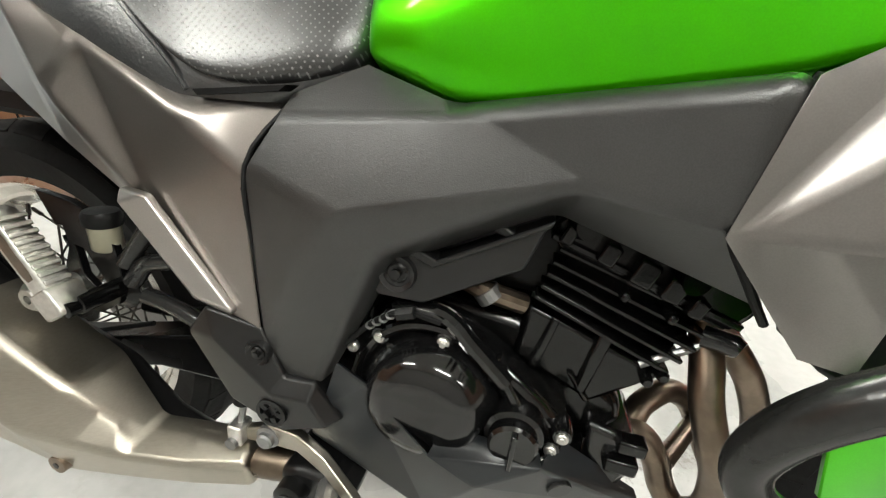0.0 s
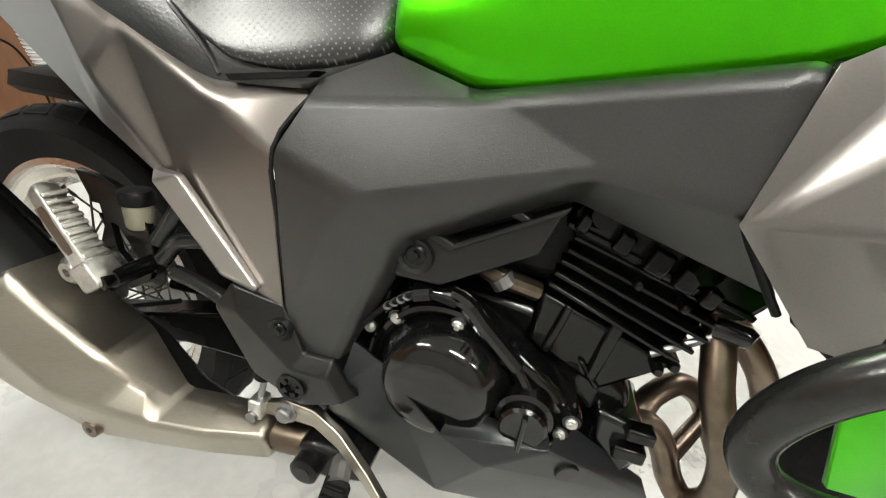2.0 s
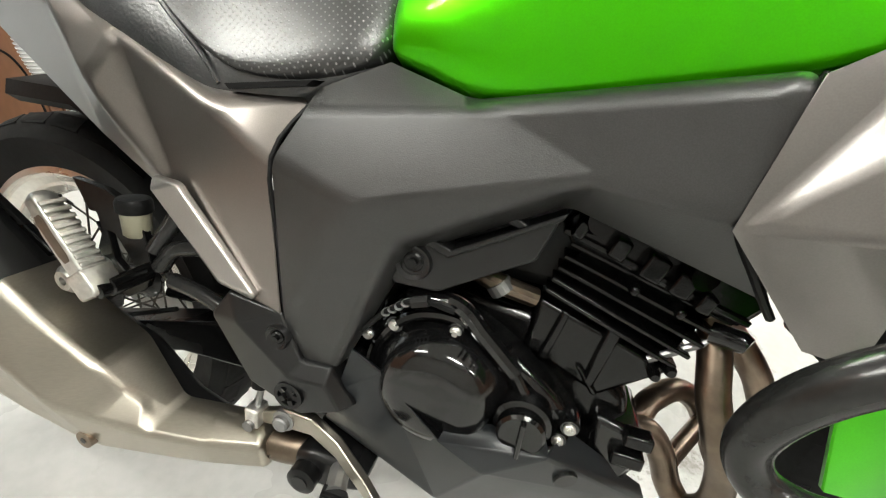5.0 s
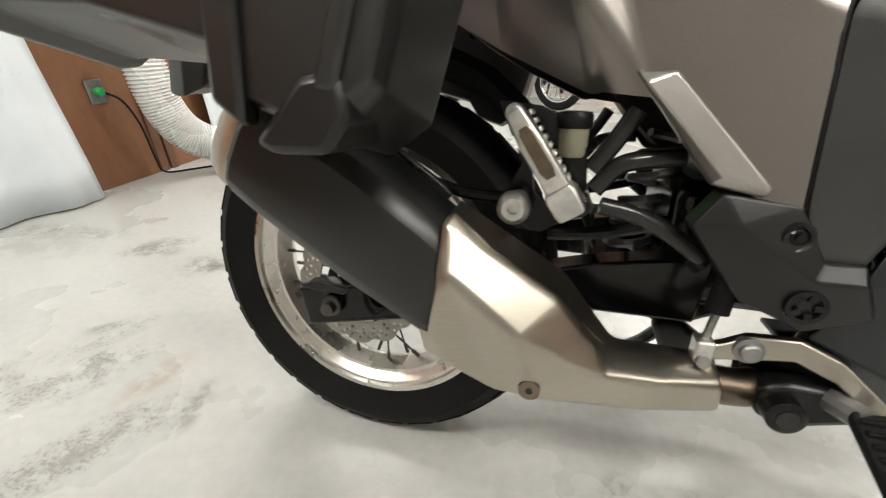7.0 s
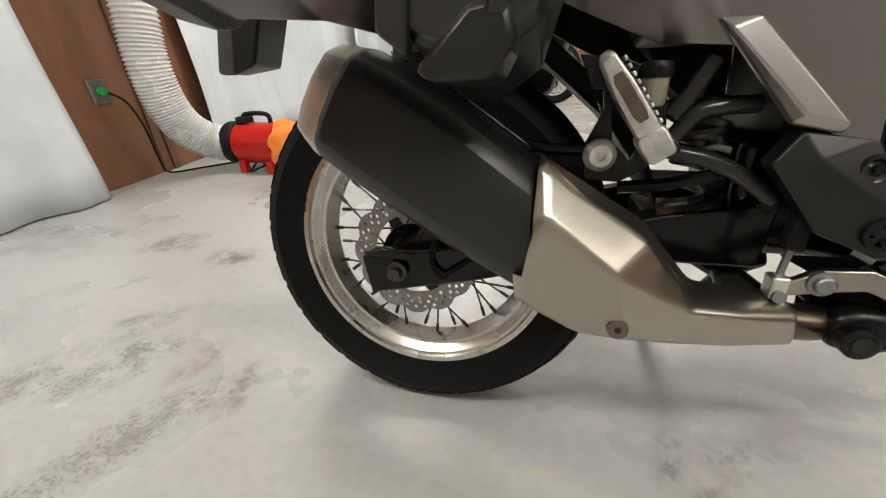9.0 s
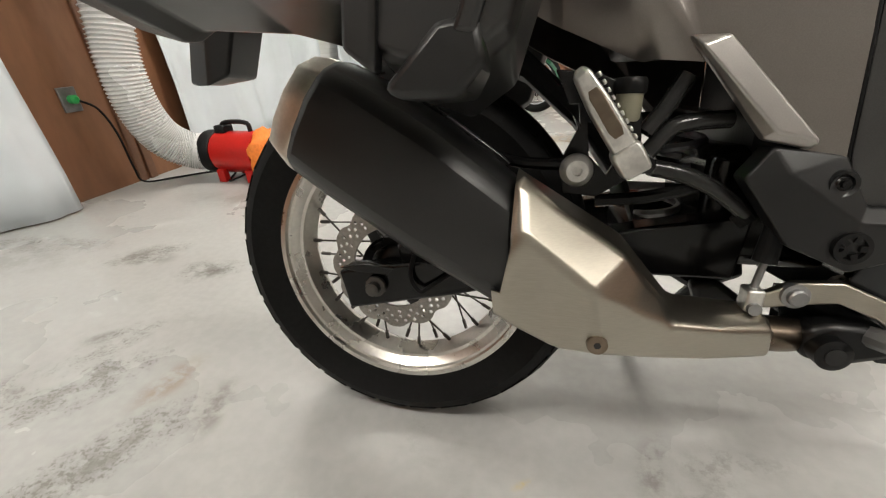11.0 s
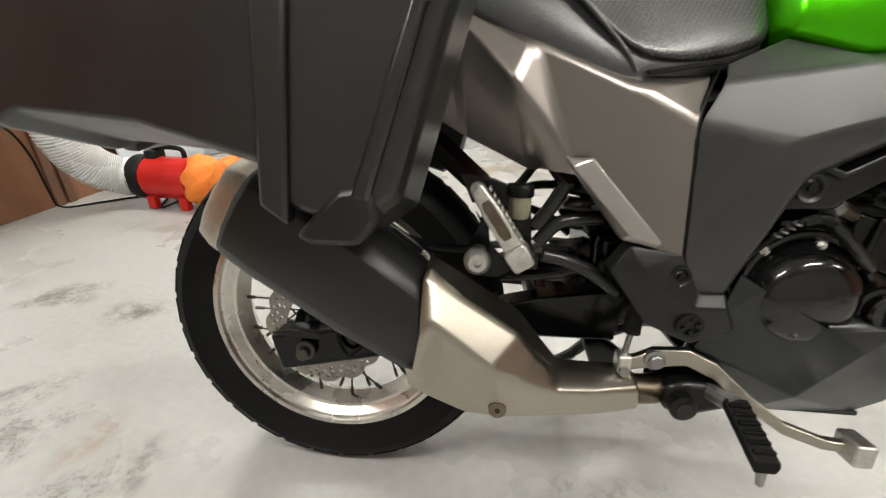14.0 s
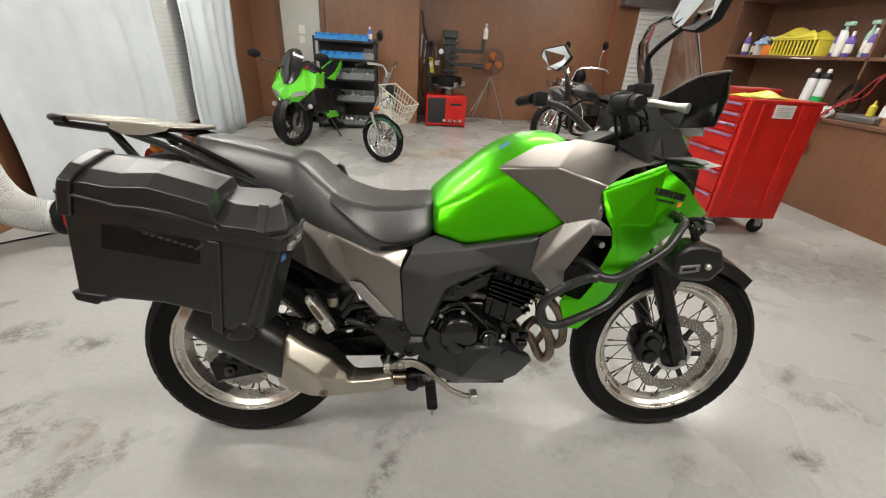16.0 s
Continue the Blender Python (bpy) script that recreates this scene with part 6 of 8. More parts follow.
def pannier(s):
    pn = thing("pannier_case", "black plastic pannier case with a stepped lid, hung beside the seat", "pannier", LEANED, group="pannier cases")

    def P(u, w):
        return (0.05 + u * math.cos(PA) + w * math.sin(PA), 0.70 - u * math.sin(PA) + w * math.cos(PA))

    def piece(name, outline, y0, y1, material, parent, label="", bevel=0.004):
        return part(name, slab([P(u, w) for u, w in outline], s * -y0, s * -y1), material, parent, label, bevel=bevel)

    # tapering body
    out_o = [(-0.236, 0.122), (-0.216, -0.030), (-0.212, -0.066), (-0.160, -0.072), (-0.140, -0.058), (-0.040, -0.050), (0.060, -0.060), (0.088, -0.090), (0.140, -0.098), (0.172, -0.066), (0.196, 0.122)]
    rings = []
    for yy, k, drop in ((-0.284, 0.96, 0.022), (-0.300, 1.0, 0.022), (-0.398, 1.0, 0.0), (-0.412, 0.975, -0.004)):
        row = [P(u * k, 0.03 + (w - 0.03) * k - drop if w < 0.1 else w) for u, w in out_o]
        rings.append([(x, -s * yy, z) for x, z in row])
    body = part("body", loft(rings), M_CASE, pn, "black plastic case body", bevel=0.004, hard=True)
    # lid: lip, upright wall, sloped shoulder and crown, station by station along its length
    stations = [(-0.250, 0.160, 0.174, 0.402, 0.196, 0.368, 0.214), (-0.236, 0.162, 0.182, 0.416, 0.206, 0.380, 0.224), (-0.192, 0.161, 0.190, 0.420, 0.213, 0.386, 0.236), (-0.140, 0.158, 0.191, 0.420, 0.214, 0.386, 0.240), (-0.072, 0.155, 0.204, 0.420, 0.230, 0.384, 0.246),
                (0.046, 0.150, 0.193, 0.420, 0.219, 0.384, 0.234), (0.062, 0.149, 0.160, 0.420, 0.180, 0.384, 0.190), (0.188, 0.147, 0.152, 0.422, 0.165, 0.384, 0.170), (0.204, 0.148, 0.151, 0.404, 0.156, 0.370, 0.160)]

    def spot(u, y, w):
        return (P(u, w)[0], s * y, P(u, w)[1])

    def station(u, wl, ws, ys, wt, yt, wc, out=0.0):
        return [spot(u, y, w) for w, y in ((0.120, ys + out), (wl, ys + out), (ws, ys - 0.002 + out), (wt + out, yt + out), (wc + out, 0.325), (wc + out, 0.300), (ws, 0.284), (0.120, 0.278))]

    lid = part("lid", loft([station(*q) for q in stations]), M_CASE, pn, "stepped black case lid with bevelled edges", bevel=0.0022, hard=True)
    # eight-sided raised pad at the front, its top sloped outwards
    plan = [(0.078, 0.428), (0.168, 0.428), (0.200, 0.400), (0.203, 0.310), (0.172, 0.285), (0.060, 0.285), (0.036, 0.310), (0.040, 0.402)]
    rim = [0.157, 0.163, 0.168, 0.178, 0.180, 0.180, 0.172, 0.164]
    crown = [(0.090, 0.387, 0.197), (0.158, 0.387, 0.203), (0.172, 0.360, 0.211), (0.170, 0.325, 0.222), (0.128, 0.302, 0.225), (0.048, 0.302, 0.213), (0.040, 0.330, 0.206), (0.052, 0.364, 0.198)]
    pad = part("lid_pad", loft([[spot(u, y, 0.146) for u, y in plan], [spot(u, y, w) for (u, y), w in zip(plan, rim)], [spot(*q) for q in crown]]), M_CASE, lid, "raised eight-sided pad", bevel=0.0025, hard=True)
    part("strap_rib", loft([[spot(u0, 0.400, 0.182), spot(u0, 0.4325, 0.158), spot(u0 - 0.012, 0.390, 0.2075), spot(u0 - 0.014, 0.372, 0.204)] for u0 in (0.146, 0.149, 0.160, 0.163)]), M_CASE, pad, bevel=0.0015, hard=True)
    part("strap_rib", loft([[spot(0.176, y0, 0.190), spot(0.206, y0, 0.168), spot(0.206, y0, 0.186), spot(0.184, y0, 0.222), spot(0.166, y0, 0.228), spot(0.160, y0, 0.216)] for y0 in (0.318, 0.321, 0.342, 0.345)]), M_CASE, pad, bevel=0.0015, hard=True)
    q = stations[2][1:]
    part("strap_rib", loft([station(u0, *q, o) for u0, o in ((-0.232, 0.002), (-0.229, 0.006), (-0.209, 0.006), (-0.206, 0.002))]), M_CASE, lid, bevel=0.002, hard=True)
    part("lid_lip", loft([[spot(u, ys + o, wl + d) for d, o in ((-0.004, -0.01), (-0.003, 0.005), (0.003, 0.005), (0.004, -0.01))] for u, wl, ws, ys, wt, yt, wc in stations]), M_CASE, lid, "raised lip round the lid", bevel=0.001)
    part("lid_lip", loft([[spot(u + o, y, w + d) for d, o in ((-0.004, -0.01), (-0.003, 0.004), (0.003, 0.004), (0.004, -0.01))] for u, y, w in ((0.190, 0.428, 0.148), (0.206, 0.400, 0.154), (0.207, 0.300, 0.166))]), M_CASE, lid, bevel=0.001)
    part("lid_panel", slab([P(u, w) for u, w in ((-0.146, 0.157), (-0.075, 0.166), (-0.020, 0.166), (0.064, 0.154), (0.074, 0.145))], s * 0.4285, s * 0.38), M_CASE, lid, bevel=0.0015)
    if s < 0:
        for k in range(6):
            u = -0.066 + k * 0.012
            part("mark", slab([P(u, 0.160 - 0.001 * k), P(u + 0.007, 0.160 - 0.001 * k), P(u + 0.009, 0.164 - 0.001 * k), P(u + 0.002, 0.164 - 0.001 * k)], -0.4292, -0.42), M_CASEMARK, lid)
    piece("rib", [(0.044, 0.118), (0.072, 0.118), (0.090, -0.100), (0.066, -0.088)], 0.418 * -1, 0.400 * -1, M_CASE, body)
    piece("rib", [(0.168, 0.120), (0.180, 0.120), (0.150, -0.070), (0.135, -0.070)], 0.417 * -1, 0.400 * -1, M_CASE, body)
    piece("recess", [(-0.160, 0.112), (0.030, 0.112), (0.034, 0.058), (-0.160, 0.058)], -0.4135, -0.405, M_PANEL, body, "gloss black name panel", bevel=0.001)
    piece("foot", [(0.094, -0.108), (0.108, -0.113), (0.146, -0.106), (0.160, -0.082), (0.150, -0.056), (0.124, -0.064)], -0.4155, -0.33, M_COVER, body, bevel=0.006)
    piece("foot", [(-0.222, -0.050), (-0.212, -0.070), (-0.170, -0.074), (-0.150, -0.048)], -0.416, -0.30, M_COVER, body, bevel=0.004)
    if s < 0:
        for k in range(7):
            u, w = -0.082 + k * 0.0148, 0.106 - 0.0020 * k
            piece("mark", [(u, w), (u + 0.010, w - 0.0015), (u + 0.013, w + 0.0035), (u + 0.003, w + 0.005)], -0.4145, -0.412, M_CASEMARK, body, bevel=0)
        piece("mark", [(0.020, 0.090), (0.028, 0.090), (0.040, 0.104), (0.032, 0.104)], -0.4148, -0.412, M_CASEMARK, body, bevel=0)
    # catch on the front face, with a sticker under it
    x, z = P(0.205, 0.128)
    ct = part("catch", box((x - 0.004, s * 0.385 - 0.019, z - 0.008), (x + 0.008, s * 0.385 + 0.019, z + 0.006)), M_STEEL, pn, "bare metal lid catch", bevel=0.003)
    part("catch", box((x - 0.004, s * 0.335 - 0.015, z - 0.006), (x + 0.007, s * 0.335 + 0.015, z + 0.008)), M_STEEL, ct, bevel=0.003)
    x, z = P(0.196, 0.085)
    part("sticker", box((x - 0.006, s * 0.385 - 0.013, z + 0.006), (x + 0.001, s * 0.385 + 0.013, z + 0.024)), M_BLUEDECAL, body, "small blue sticker").matrix_basis = Matrix.Identity(4)
    return pn


pannier(-1)
pannier(1)

# ---- ceiling lights ----
for x, y, power in ((-1.1, 1.55, 40), (1.6, 1.55, 40), (-1.0, 4.2, 44), (1.6, 4.2, 46), (4.0, 2.6, 40), (3.6, 5.8, 38), (-1.1, -1.35, 46), (1.6, -1.35, 46), (4.0, -1.5, 24)):
    cl = thing("ceiling_light", "white fluorescent ceiling light with two bare tubes", "ceiling light", pose(x, y, ZC), group="ceiling lights")
    part("housing", box((-0.62, -0.06, -0.05), (0.62, 0.06, -0.002)), M_LAMPBODY, cl, bevel=0.006)
    for s in (-1, 1):
        part("tube", tube([(-0.60, s * 0.075, -0.075), (0.60, s * 0.075, -0.075)], 0.015, 1, 10), M_LAMP, cl)
        part("lamp_holder", box((s * 0.615 - 0.012, -0.095, -0.095), (s * 0.615 + 0.012, 0.095, -0.01)), M_LAMPBODY, cl, bevel=0.003)
    ld = bpy.data.lights.new("ceiling_lamp", "AREA")
    ld.shape, ld.size, ld.size_y, ld.energy, ld.color = "RECTANGLE", 1.2, 0.14, power, (1.0, 0.955, 0.87)
    lo = new("lamp", ld)
    lo.location = (0, 0, -0.10)
    lo.parent = cl


# ---- west side: vinyl sheets, wall details, duct and blower ----
def sheet(name, y0, y1, seed, label):
    bm = bmesh.new()
    ny, nz = max(12, int((y1 - y0) / 0.04)), 16
    rnd = random.Random(seed)
    ph = [rnd.uniform(0, 6.28) for _ in range(4)]
    rows = []
    for j in range(nz + 1):
        z = 0.008 + (ZC - 0.07) * j / nz
        row = []
        for i in range(ny + 1):
            y = y0 + (y1 - y0) * i / ny
            amp = 0.018 + 0.022 * (1 - z / ZC)
            x = XL + 0.085 + amp * (math.sin(y * 9 + ph[0] + 0.4 * z) + 0.6 * math.sin(y * 21 + ph[1] + 0.8 * z)) + 0.01 * math.sin(z * 5 + ph[2] + y * 3)
            edge = min(i, ny - i)
            x += 0.05 * (1 - z / ZC) * (edge < 2) * 0.6
            row.append(bm.verts.new((x, y + 0.015 * math.sin(z * 2 + ph[3]), z)))
        rows.append(row)
    for a, b in zip(rows, rows[1:]):
        for i in range(ny):
            bm.faces.new((a[i], a[i + 1], b[i + 1], b[i]))
    ob = part(name, bm, M_CURTAIN, None, label, smooth=60)
    md = ob.modifiers.new("thick", "SOLIDIFY")
    md.thickness = 0.003
    return tagged(ob, category="curtain", group="vinyl sheets")


sheet("vinyl_curtain", -0.55, 0.86, 1, "pale blue-white vinyl sheet hanging to the floor")
sheet("vinyl_curtain", 1.68, 3.58, 2, "pale blue-white creased vinyl sheet hanging to the floor")
sheet("vinyl_curtain", 4.04, 5.45, 3, "pale blue-white vinyl sheet with deep folds")
win = thing("window_1", "window behind the sheets with a closed white slatted blind", "window", kind="structure")
part("window_frame", box((XL + 0.002, 3.40, 0.30), (XL + 0.02, 4.25, 2.3)), M_WHITE, win)
slat = None
for k in range(44):
    z = 0.34 + k * 0.044
    if slat is None:
        slat = part("slat", moved(box((-0.003, -0.42, -0.020), (0.001, 0.42, 0.020)), Matrix.Rotation(radians(14), 4, "Y")), M_BLIND, win)
        slat.location = (XL + 0.034, 3.83, z)
    else:
        o = new("slat", slat.data)
        o.parent, o.location = win, (XL + 0.034, 3.83, z)
for y in (1.33, 1.40):
    structure("trim", box((XL, y, 0), (XL + 0.018, y + 0.05, ZC)), M_DARKWOOD, "dark wooden batten on the wall", "trim", bevel=0.003)
structure("trim", box((XL, YB + 0.02, 0.9), (XL + 0.004, YB + 0.03, 1.0)), M_DARKWOOD, "dark wooden batten on the wall", "trim")
sock = thing("wall_socket", "grey wall socket with a green plug in it", "wall socket", pose(XL, 1.13, 0.50))
part("plate", box((0.001, -0.045, -0.06), (0.012, 0.045, 0.06)), M_GALV, sock, bevel=0.003)
part("plug", lathe([(0.012, 0.050), (0.022, 0.040), (0.022, 0.012), (0.016, 0.010)], (0, 0.005, 0.0), "x", 16), M_GREENPL, sock, "green plug", smooth=40)
cab = part("power_cable", tube([(XL + 0.04, 1.135, 0.50), (XL + 0.05, 1.22, 0.44), (XL + 0.05, 1.27, 0.30), (XL + 0.05, 1.285, 0.10), (XL + 0.07, 1.30, 0.012), (XL + 0.20, 1.40, 0.008), (XL + 0.34, 1.52, 0.008), (XL + 0.50, 1.56, 0.008), (XL + 0.62, 1.36, 0.008), (XL + 0.72, 1.40, 0.04)], 0.006, 6, 8), M_RUBBER, None, "black power cable from the wall socket to the blower")
tagged(cab, category="cable")

# duct: clear film over a wire helix
duct = thing("ventilation_duct", "translucent white flexible duct curving down to the blower", "duct")
line = glide([(-1.86, 1.32, ZC - 0.02), (-1.86, 1.30, 1.6), (-1.86, 1.27, 0.95), (-1.87, 1.24, 0.65), (-1.87, 1.26, 0.42), (-1.84, 1.32, 0.26), (-1.76, 1.41, 0.17), (-1.655, 1.464, 0.155)], 26)
bm = bmesh.new()
rings, side = [], Vector((1, 0, 0))
for i, q in enumerate(line):
    d = (line[min(i + 1, len(line) - 1)] - line[max(i - 1, 0)]).normalized()
    side = (side - d * side.dot(d)).normalized()
    up = d.cross(side)
    r = 0.100 + (0.004 if i % 2 else -0.004)
    rings.append([bm.verts.new(q + r * (side * math.cos(a) + up * math.sin(a))) for a in np.linspace(0, 2 * math.pi, 29)[:-1]])
for a, b in zip(rings, rings[1:]):
    for k in range(28):
        bm.faces.new((a[k], a[(k + 1) % 28], b[(k + 1) % 28], b[k]))
part("duct_film", bm, M_DUCT, duct, smooth=25)
hoop = None
side = Vector((1, 0, 0))
for i in range(3, len(line) - 1, 2):
    d = (line[min(i + 1, len(line) - 1)] - line[max(i - 1, 0)]).normalized()
    side = (side - d * side.dot(d)).normalized()
    up = d.cross(side)
    if hoop is None:
        hoop = part("wire_hoop", tube([(0.1045 * math.cos(a), 0.1045 * math.sin(a), 0) for a in np.linspace(0, 2 * math.pi, 21)], 0.0022, 1, 5), M_WHITEPL, duct)
        o = hoop
    else:
        o = new("wire_hoop", hoop.data)
        o.parent = duct
    o.matrix_basis = Matrix.Translation(line[i]) @ Matrix((side, up, d)).transposed().to_4x4()
blower = thing("air_blower", "red portable axial blower standing on the floor", "blower", pose(-1.46, 1.45, 0.0, 0, 0, -4))
part("drum", lathe([(0.110, -0.14), (0.118, -0.135), (0.118, 0.135), (0.110, 0.14)], (0, 0, 0.155), "x", 40), M_RED, blower, "red painted steel drum", smooth=40)
part("collar", lathe([(0.108, -0.22), (0.124, -0.215), (0.124, -0.150), (0.118, -0.142)], (0, 0, 0.155), "x", 36), M_BLACK, blower, "black rubber collar", smooth=40)
part("handle", tube([(-0.10, 0, 0.27), (-0.09, 0, 0.315), (0.0, 0, 0.325), (0.08, 0, 0.315), (0.09, 0, 0.27)], 0.013, 5, 10), M_BLACK, blower, "black carrying handle")
part("switch_box", box((-0.13, -0.04, 0.262), (-0.06, 0.04, 0.31)), M_BLACK, blower, bevel=0.01)
for x in (-0.10, 0.10):
    for y in (-0.09, 0.09):
        part("foot", box((x - 0.025, y - 0.02, 0.001), (x + 0.025, y + 0.02, 0.075)), M_RED, blower, bevel=0.005)
bm = bmesh.new()
rnd = random.Random(5)
rings = []
for i in range(11):
    x = 0.125 + i * 0.028
    ring = []
    for a in np.linspace(0, 2 * math.pi, 33)[:-1]:
        r = 0.122 + 0.020 * math.sin(i * 0.9) + 0.012 * math.sin(a * 7 + i * 1.3) + rnd.uniform(-0.006, 0.006) - (0.03 if i in (0, 10) else 0)
        ring.append((x, r * math.cos(a), max(0.012, 0.145 + r * math.sin(a))))
    rings.append(ring)
part("fabric_duct", loft(rings), M_ORANGE, blower, "crumpled orange fabric duct", smooth=60)


# ---- north side ----
door = thing("door_1", "plain grey door with two worn paper stickers", "door", kind="structure")
part("leaf", box((-1.66, YB + 0.07, 0.01), (-1.06, YB + 0.112, 2.02)), M_DOOR, door, bevel=0.003)
part("sticker", box((-1.40, YB + 0.066, 1.34), (-1.30, YB + 0.0695, 1.46)), M_PAPER, door)
part("sticker", box((-1.40, YB + 0.066, 1.20), (-1.31, YB + 0.0695, 1.30)), M_PAPER, door)
part("frame", box((-1.74, YB + 0.06, 0), (-1.665, YB + 0.118, 2.09)), M_DARKWOOD, door, bevel=0.003)
part("frame", box((-1.055, YB + 0.06, 0), (-0.98, YB + 0.118, 2.09)), M_DARKWOOD, door, bevel=0.003)
part("handle", lathe([(0.02, -0.05), (0.026, -0.03), (0.012, -0.02), (0.012, 0.0)], (-1.60, YB + 0.068, 0.98), "y", 16), M_STEEL, door, smooth=40)


def bin_box(material, w, d, h):
    bm = slab([(0, 0), (d, 0), (d, h), (d * 0.25, h), (0, h * 0.55)], 0, w)
    bm2 = slab([(0.008, 0.008), (d - 0.008, 0.008), (d - 0.008, h + 0.02), (d * 0.25, h + 0.02), (0.004, h * 0.55 + 0.02)], 0.005, w - 0.005)
    return moved(drilled(bm, bm2), Matrix.Rotation(radians(90), 4, "Z") @ Matrix.Translation((0, 0, 0)))


rack = thing("parts_rack", "black steel rack full of small blue and grey parts bins", "rack", pose(-1.02, 5.78, 0))
for x in (0, 0.90):
    for y in (0, 0.36):
        part("post", box((x - 0.015, y - 0.015, 0), (x + 0.015, y + 0.015, 1.32)), M_BLACKMETAL, rack)
for z in (0.06, 0.42, 0.74, 1.03, 1.28):
    part("shelf", box((-0.015, -0.015, z - 0.03), (0.915, 0.375, z)), M_BLACKMETAL, rack, bevel=0.003)
part("back_panel", box((-0.01, 0.362, 0.05), (0.91, 0.372, 1.28)), M_BLACKMETAL, rack)
protos = {}
for z, n, w, mm_, d, h, x0 in ((1.281, 7, 0.105, M_BLUEBIN, 0.14, 0.085, 0.02), (1.031, 6, 0.105, M_BLUEBIN, 0.14, 0.09, 0.06), (0.741, 4, 0.165, M_GREYBIN, 0.2, 0.15, 0.20), (0.421, 4, 0.165, M_GREYBIN, 0.2, 0.15, 0.20), (0.061, 5, 0.165, M_GREYBIN, 0.2, 0.12, 0.06)):
    for k in range(n):
        key = (mm_.name, w, h)
        m = pose(-1.02 + x0 + (k + 1) * (w + 0.006), 5.775, z)
        label = "small blue plastic parts bin on the rack" if mm_ is M_BLUEBIN else "grey plastic parts bin on the rack"
        if key not in protos:
            b = tagged(part("parts_bin", bin_box(mm_, w, d, h), mm_, None, label), category="bin", group="parts bins")
            b.matrix_basis = m
            protos[key] = b
        else:
            copy_thing(protos[key], m)
copy_thing(protos[("grey_bin_plastic", 0.165, 0.15)], pose(-1.02 + 0.895, 5.775, 1.031))
rnd = random.Random(9)
for z, x0 in ((0.775, 0.22), (0.455, 0.22), (0.10, 0.10)):
    for k in range(9):
        o = part("hardware_bag", moved(lathe([(0.005, -0.02), (0.03, -0.012), (0.035, 0.01), (0.01, 0.03)], (0, 0, 0), "z", 7), pose(-1.0 + x0 + k * 0.075, 5.86, z + rnd.uniform(0, 0.05), rnd.uniform(0, 90), 0, 0)), M_WHITEPL if k % 3 else M_STEEL, None, "small bag of loose hardware in a bin")
        tagged(o, category="hardware", group="hardware bags")


def bottle(x, y, z, r, h, body, cap, label, capname="cap", trigger=False):
    t = thing("spray_bottle" if trigger else "bottle", label, "bottle", pose(x, y, z), group="workshop bottles")
    part("body", lathe([(r * 0.9, 0), (r, h * 0.04), (r, h * 0.62), (r * 0.75, h * 0.74), (r * 0.35, h * 0.82)], (0, 0, 0), "z", 18), body, t, smooth=40)
    part(capname, lathe([(r * 0.36, h * 0.82), (r * 0.38, h * 0.98), (r * 0.25, h)], (0, 0, 0), "z", 14), cap, t, smooth=40)
    part("label_band", lathe([(r * 1.012, h * 0.15), (r * 1.012, h * 0.5)], (0, 0, 0), "z", 18), M_PAPER, t, smooth=40)
    if trigger:
        part("trigger", box((-r * 0.5, -0.06, h * 0.96), (r * 0.5, 0.03, h * 1.08)), cap, t, bevel=0.004)
    return t


bottle(-0.20, 5.90, 1.281, 0.035, 0.20, M_BLUEPL, M_WHITEPL, "blue spray can with a white cap on the rack")


def small_wheel(parent, x, y, z, r, w, mat_rim, yaw=0.0):
    wl = new("wheel")
    wl.parent = parent
    wl.matrix_basis = pose(x, y, z, 0, 0, yaw)
    t = w / 2
    part("tyre", lathe([(r - 0.075, -t * 0.6), (r - 0.05, -t), (r - 0.02, -t * 0.85), (r, 0), (r - 0.02, t * 0.85), (r - 0.05, t), (r - 0.075, t * 0.6)], (0, 0, 0), "y", 40, close=True), M_RUBBER, wl, smooth=50)
    part("rim", lathe([(r - 0.070, -t * 0.55), (r - 0.085, -t * 0.5), (r - 0.090, 0), (r - 0.085, t * 0.5), (r - 0.070, t * 0.55)], (0, 0, 0), "y", 40, close=True), mat_rim, wl, smooth=40)
    part("hub", lathe([(0.01, -0.06), (0.055, -0.05), (0.06, 0), (0.055, 0.05), (0.01, 0.06)], (0, 0, 0), "y", 20), mat_rim, wl, smooth=40)
    n = 18
    p0 = None
    for k in range(n):
        a = 2 * math.pi * k / n
        if p0 is None:
            p0 = part("spoke", tube([(0.05, 0, 0), (r - 0.088, 0, 0)], 0.004, 1, 5), mat_rim, wl)
        else:
            o = new("spoke", p0.data)
            o.parent, o.rotation_euler = wl, (0, a, 0)
    return wl


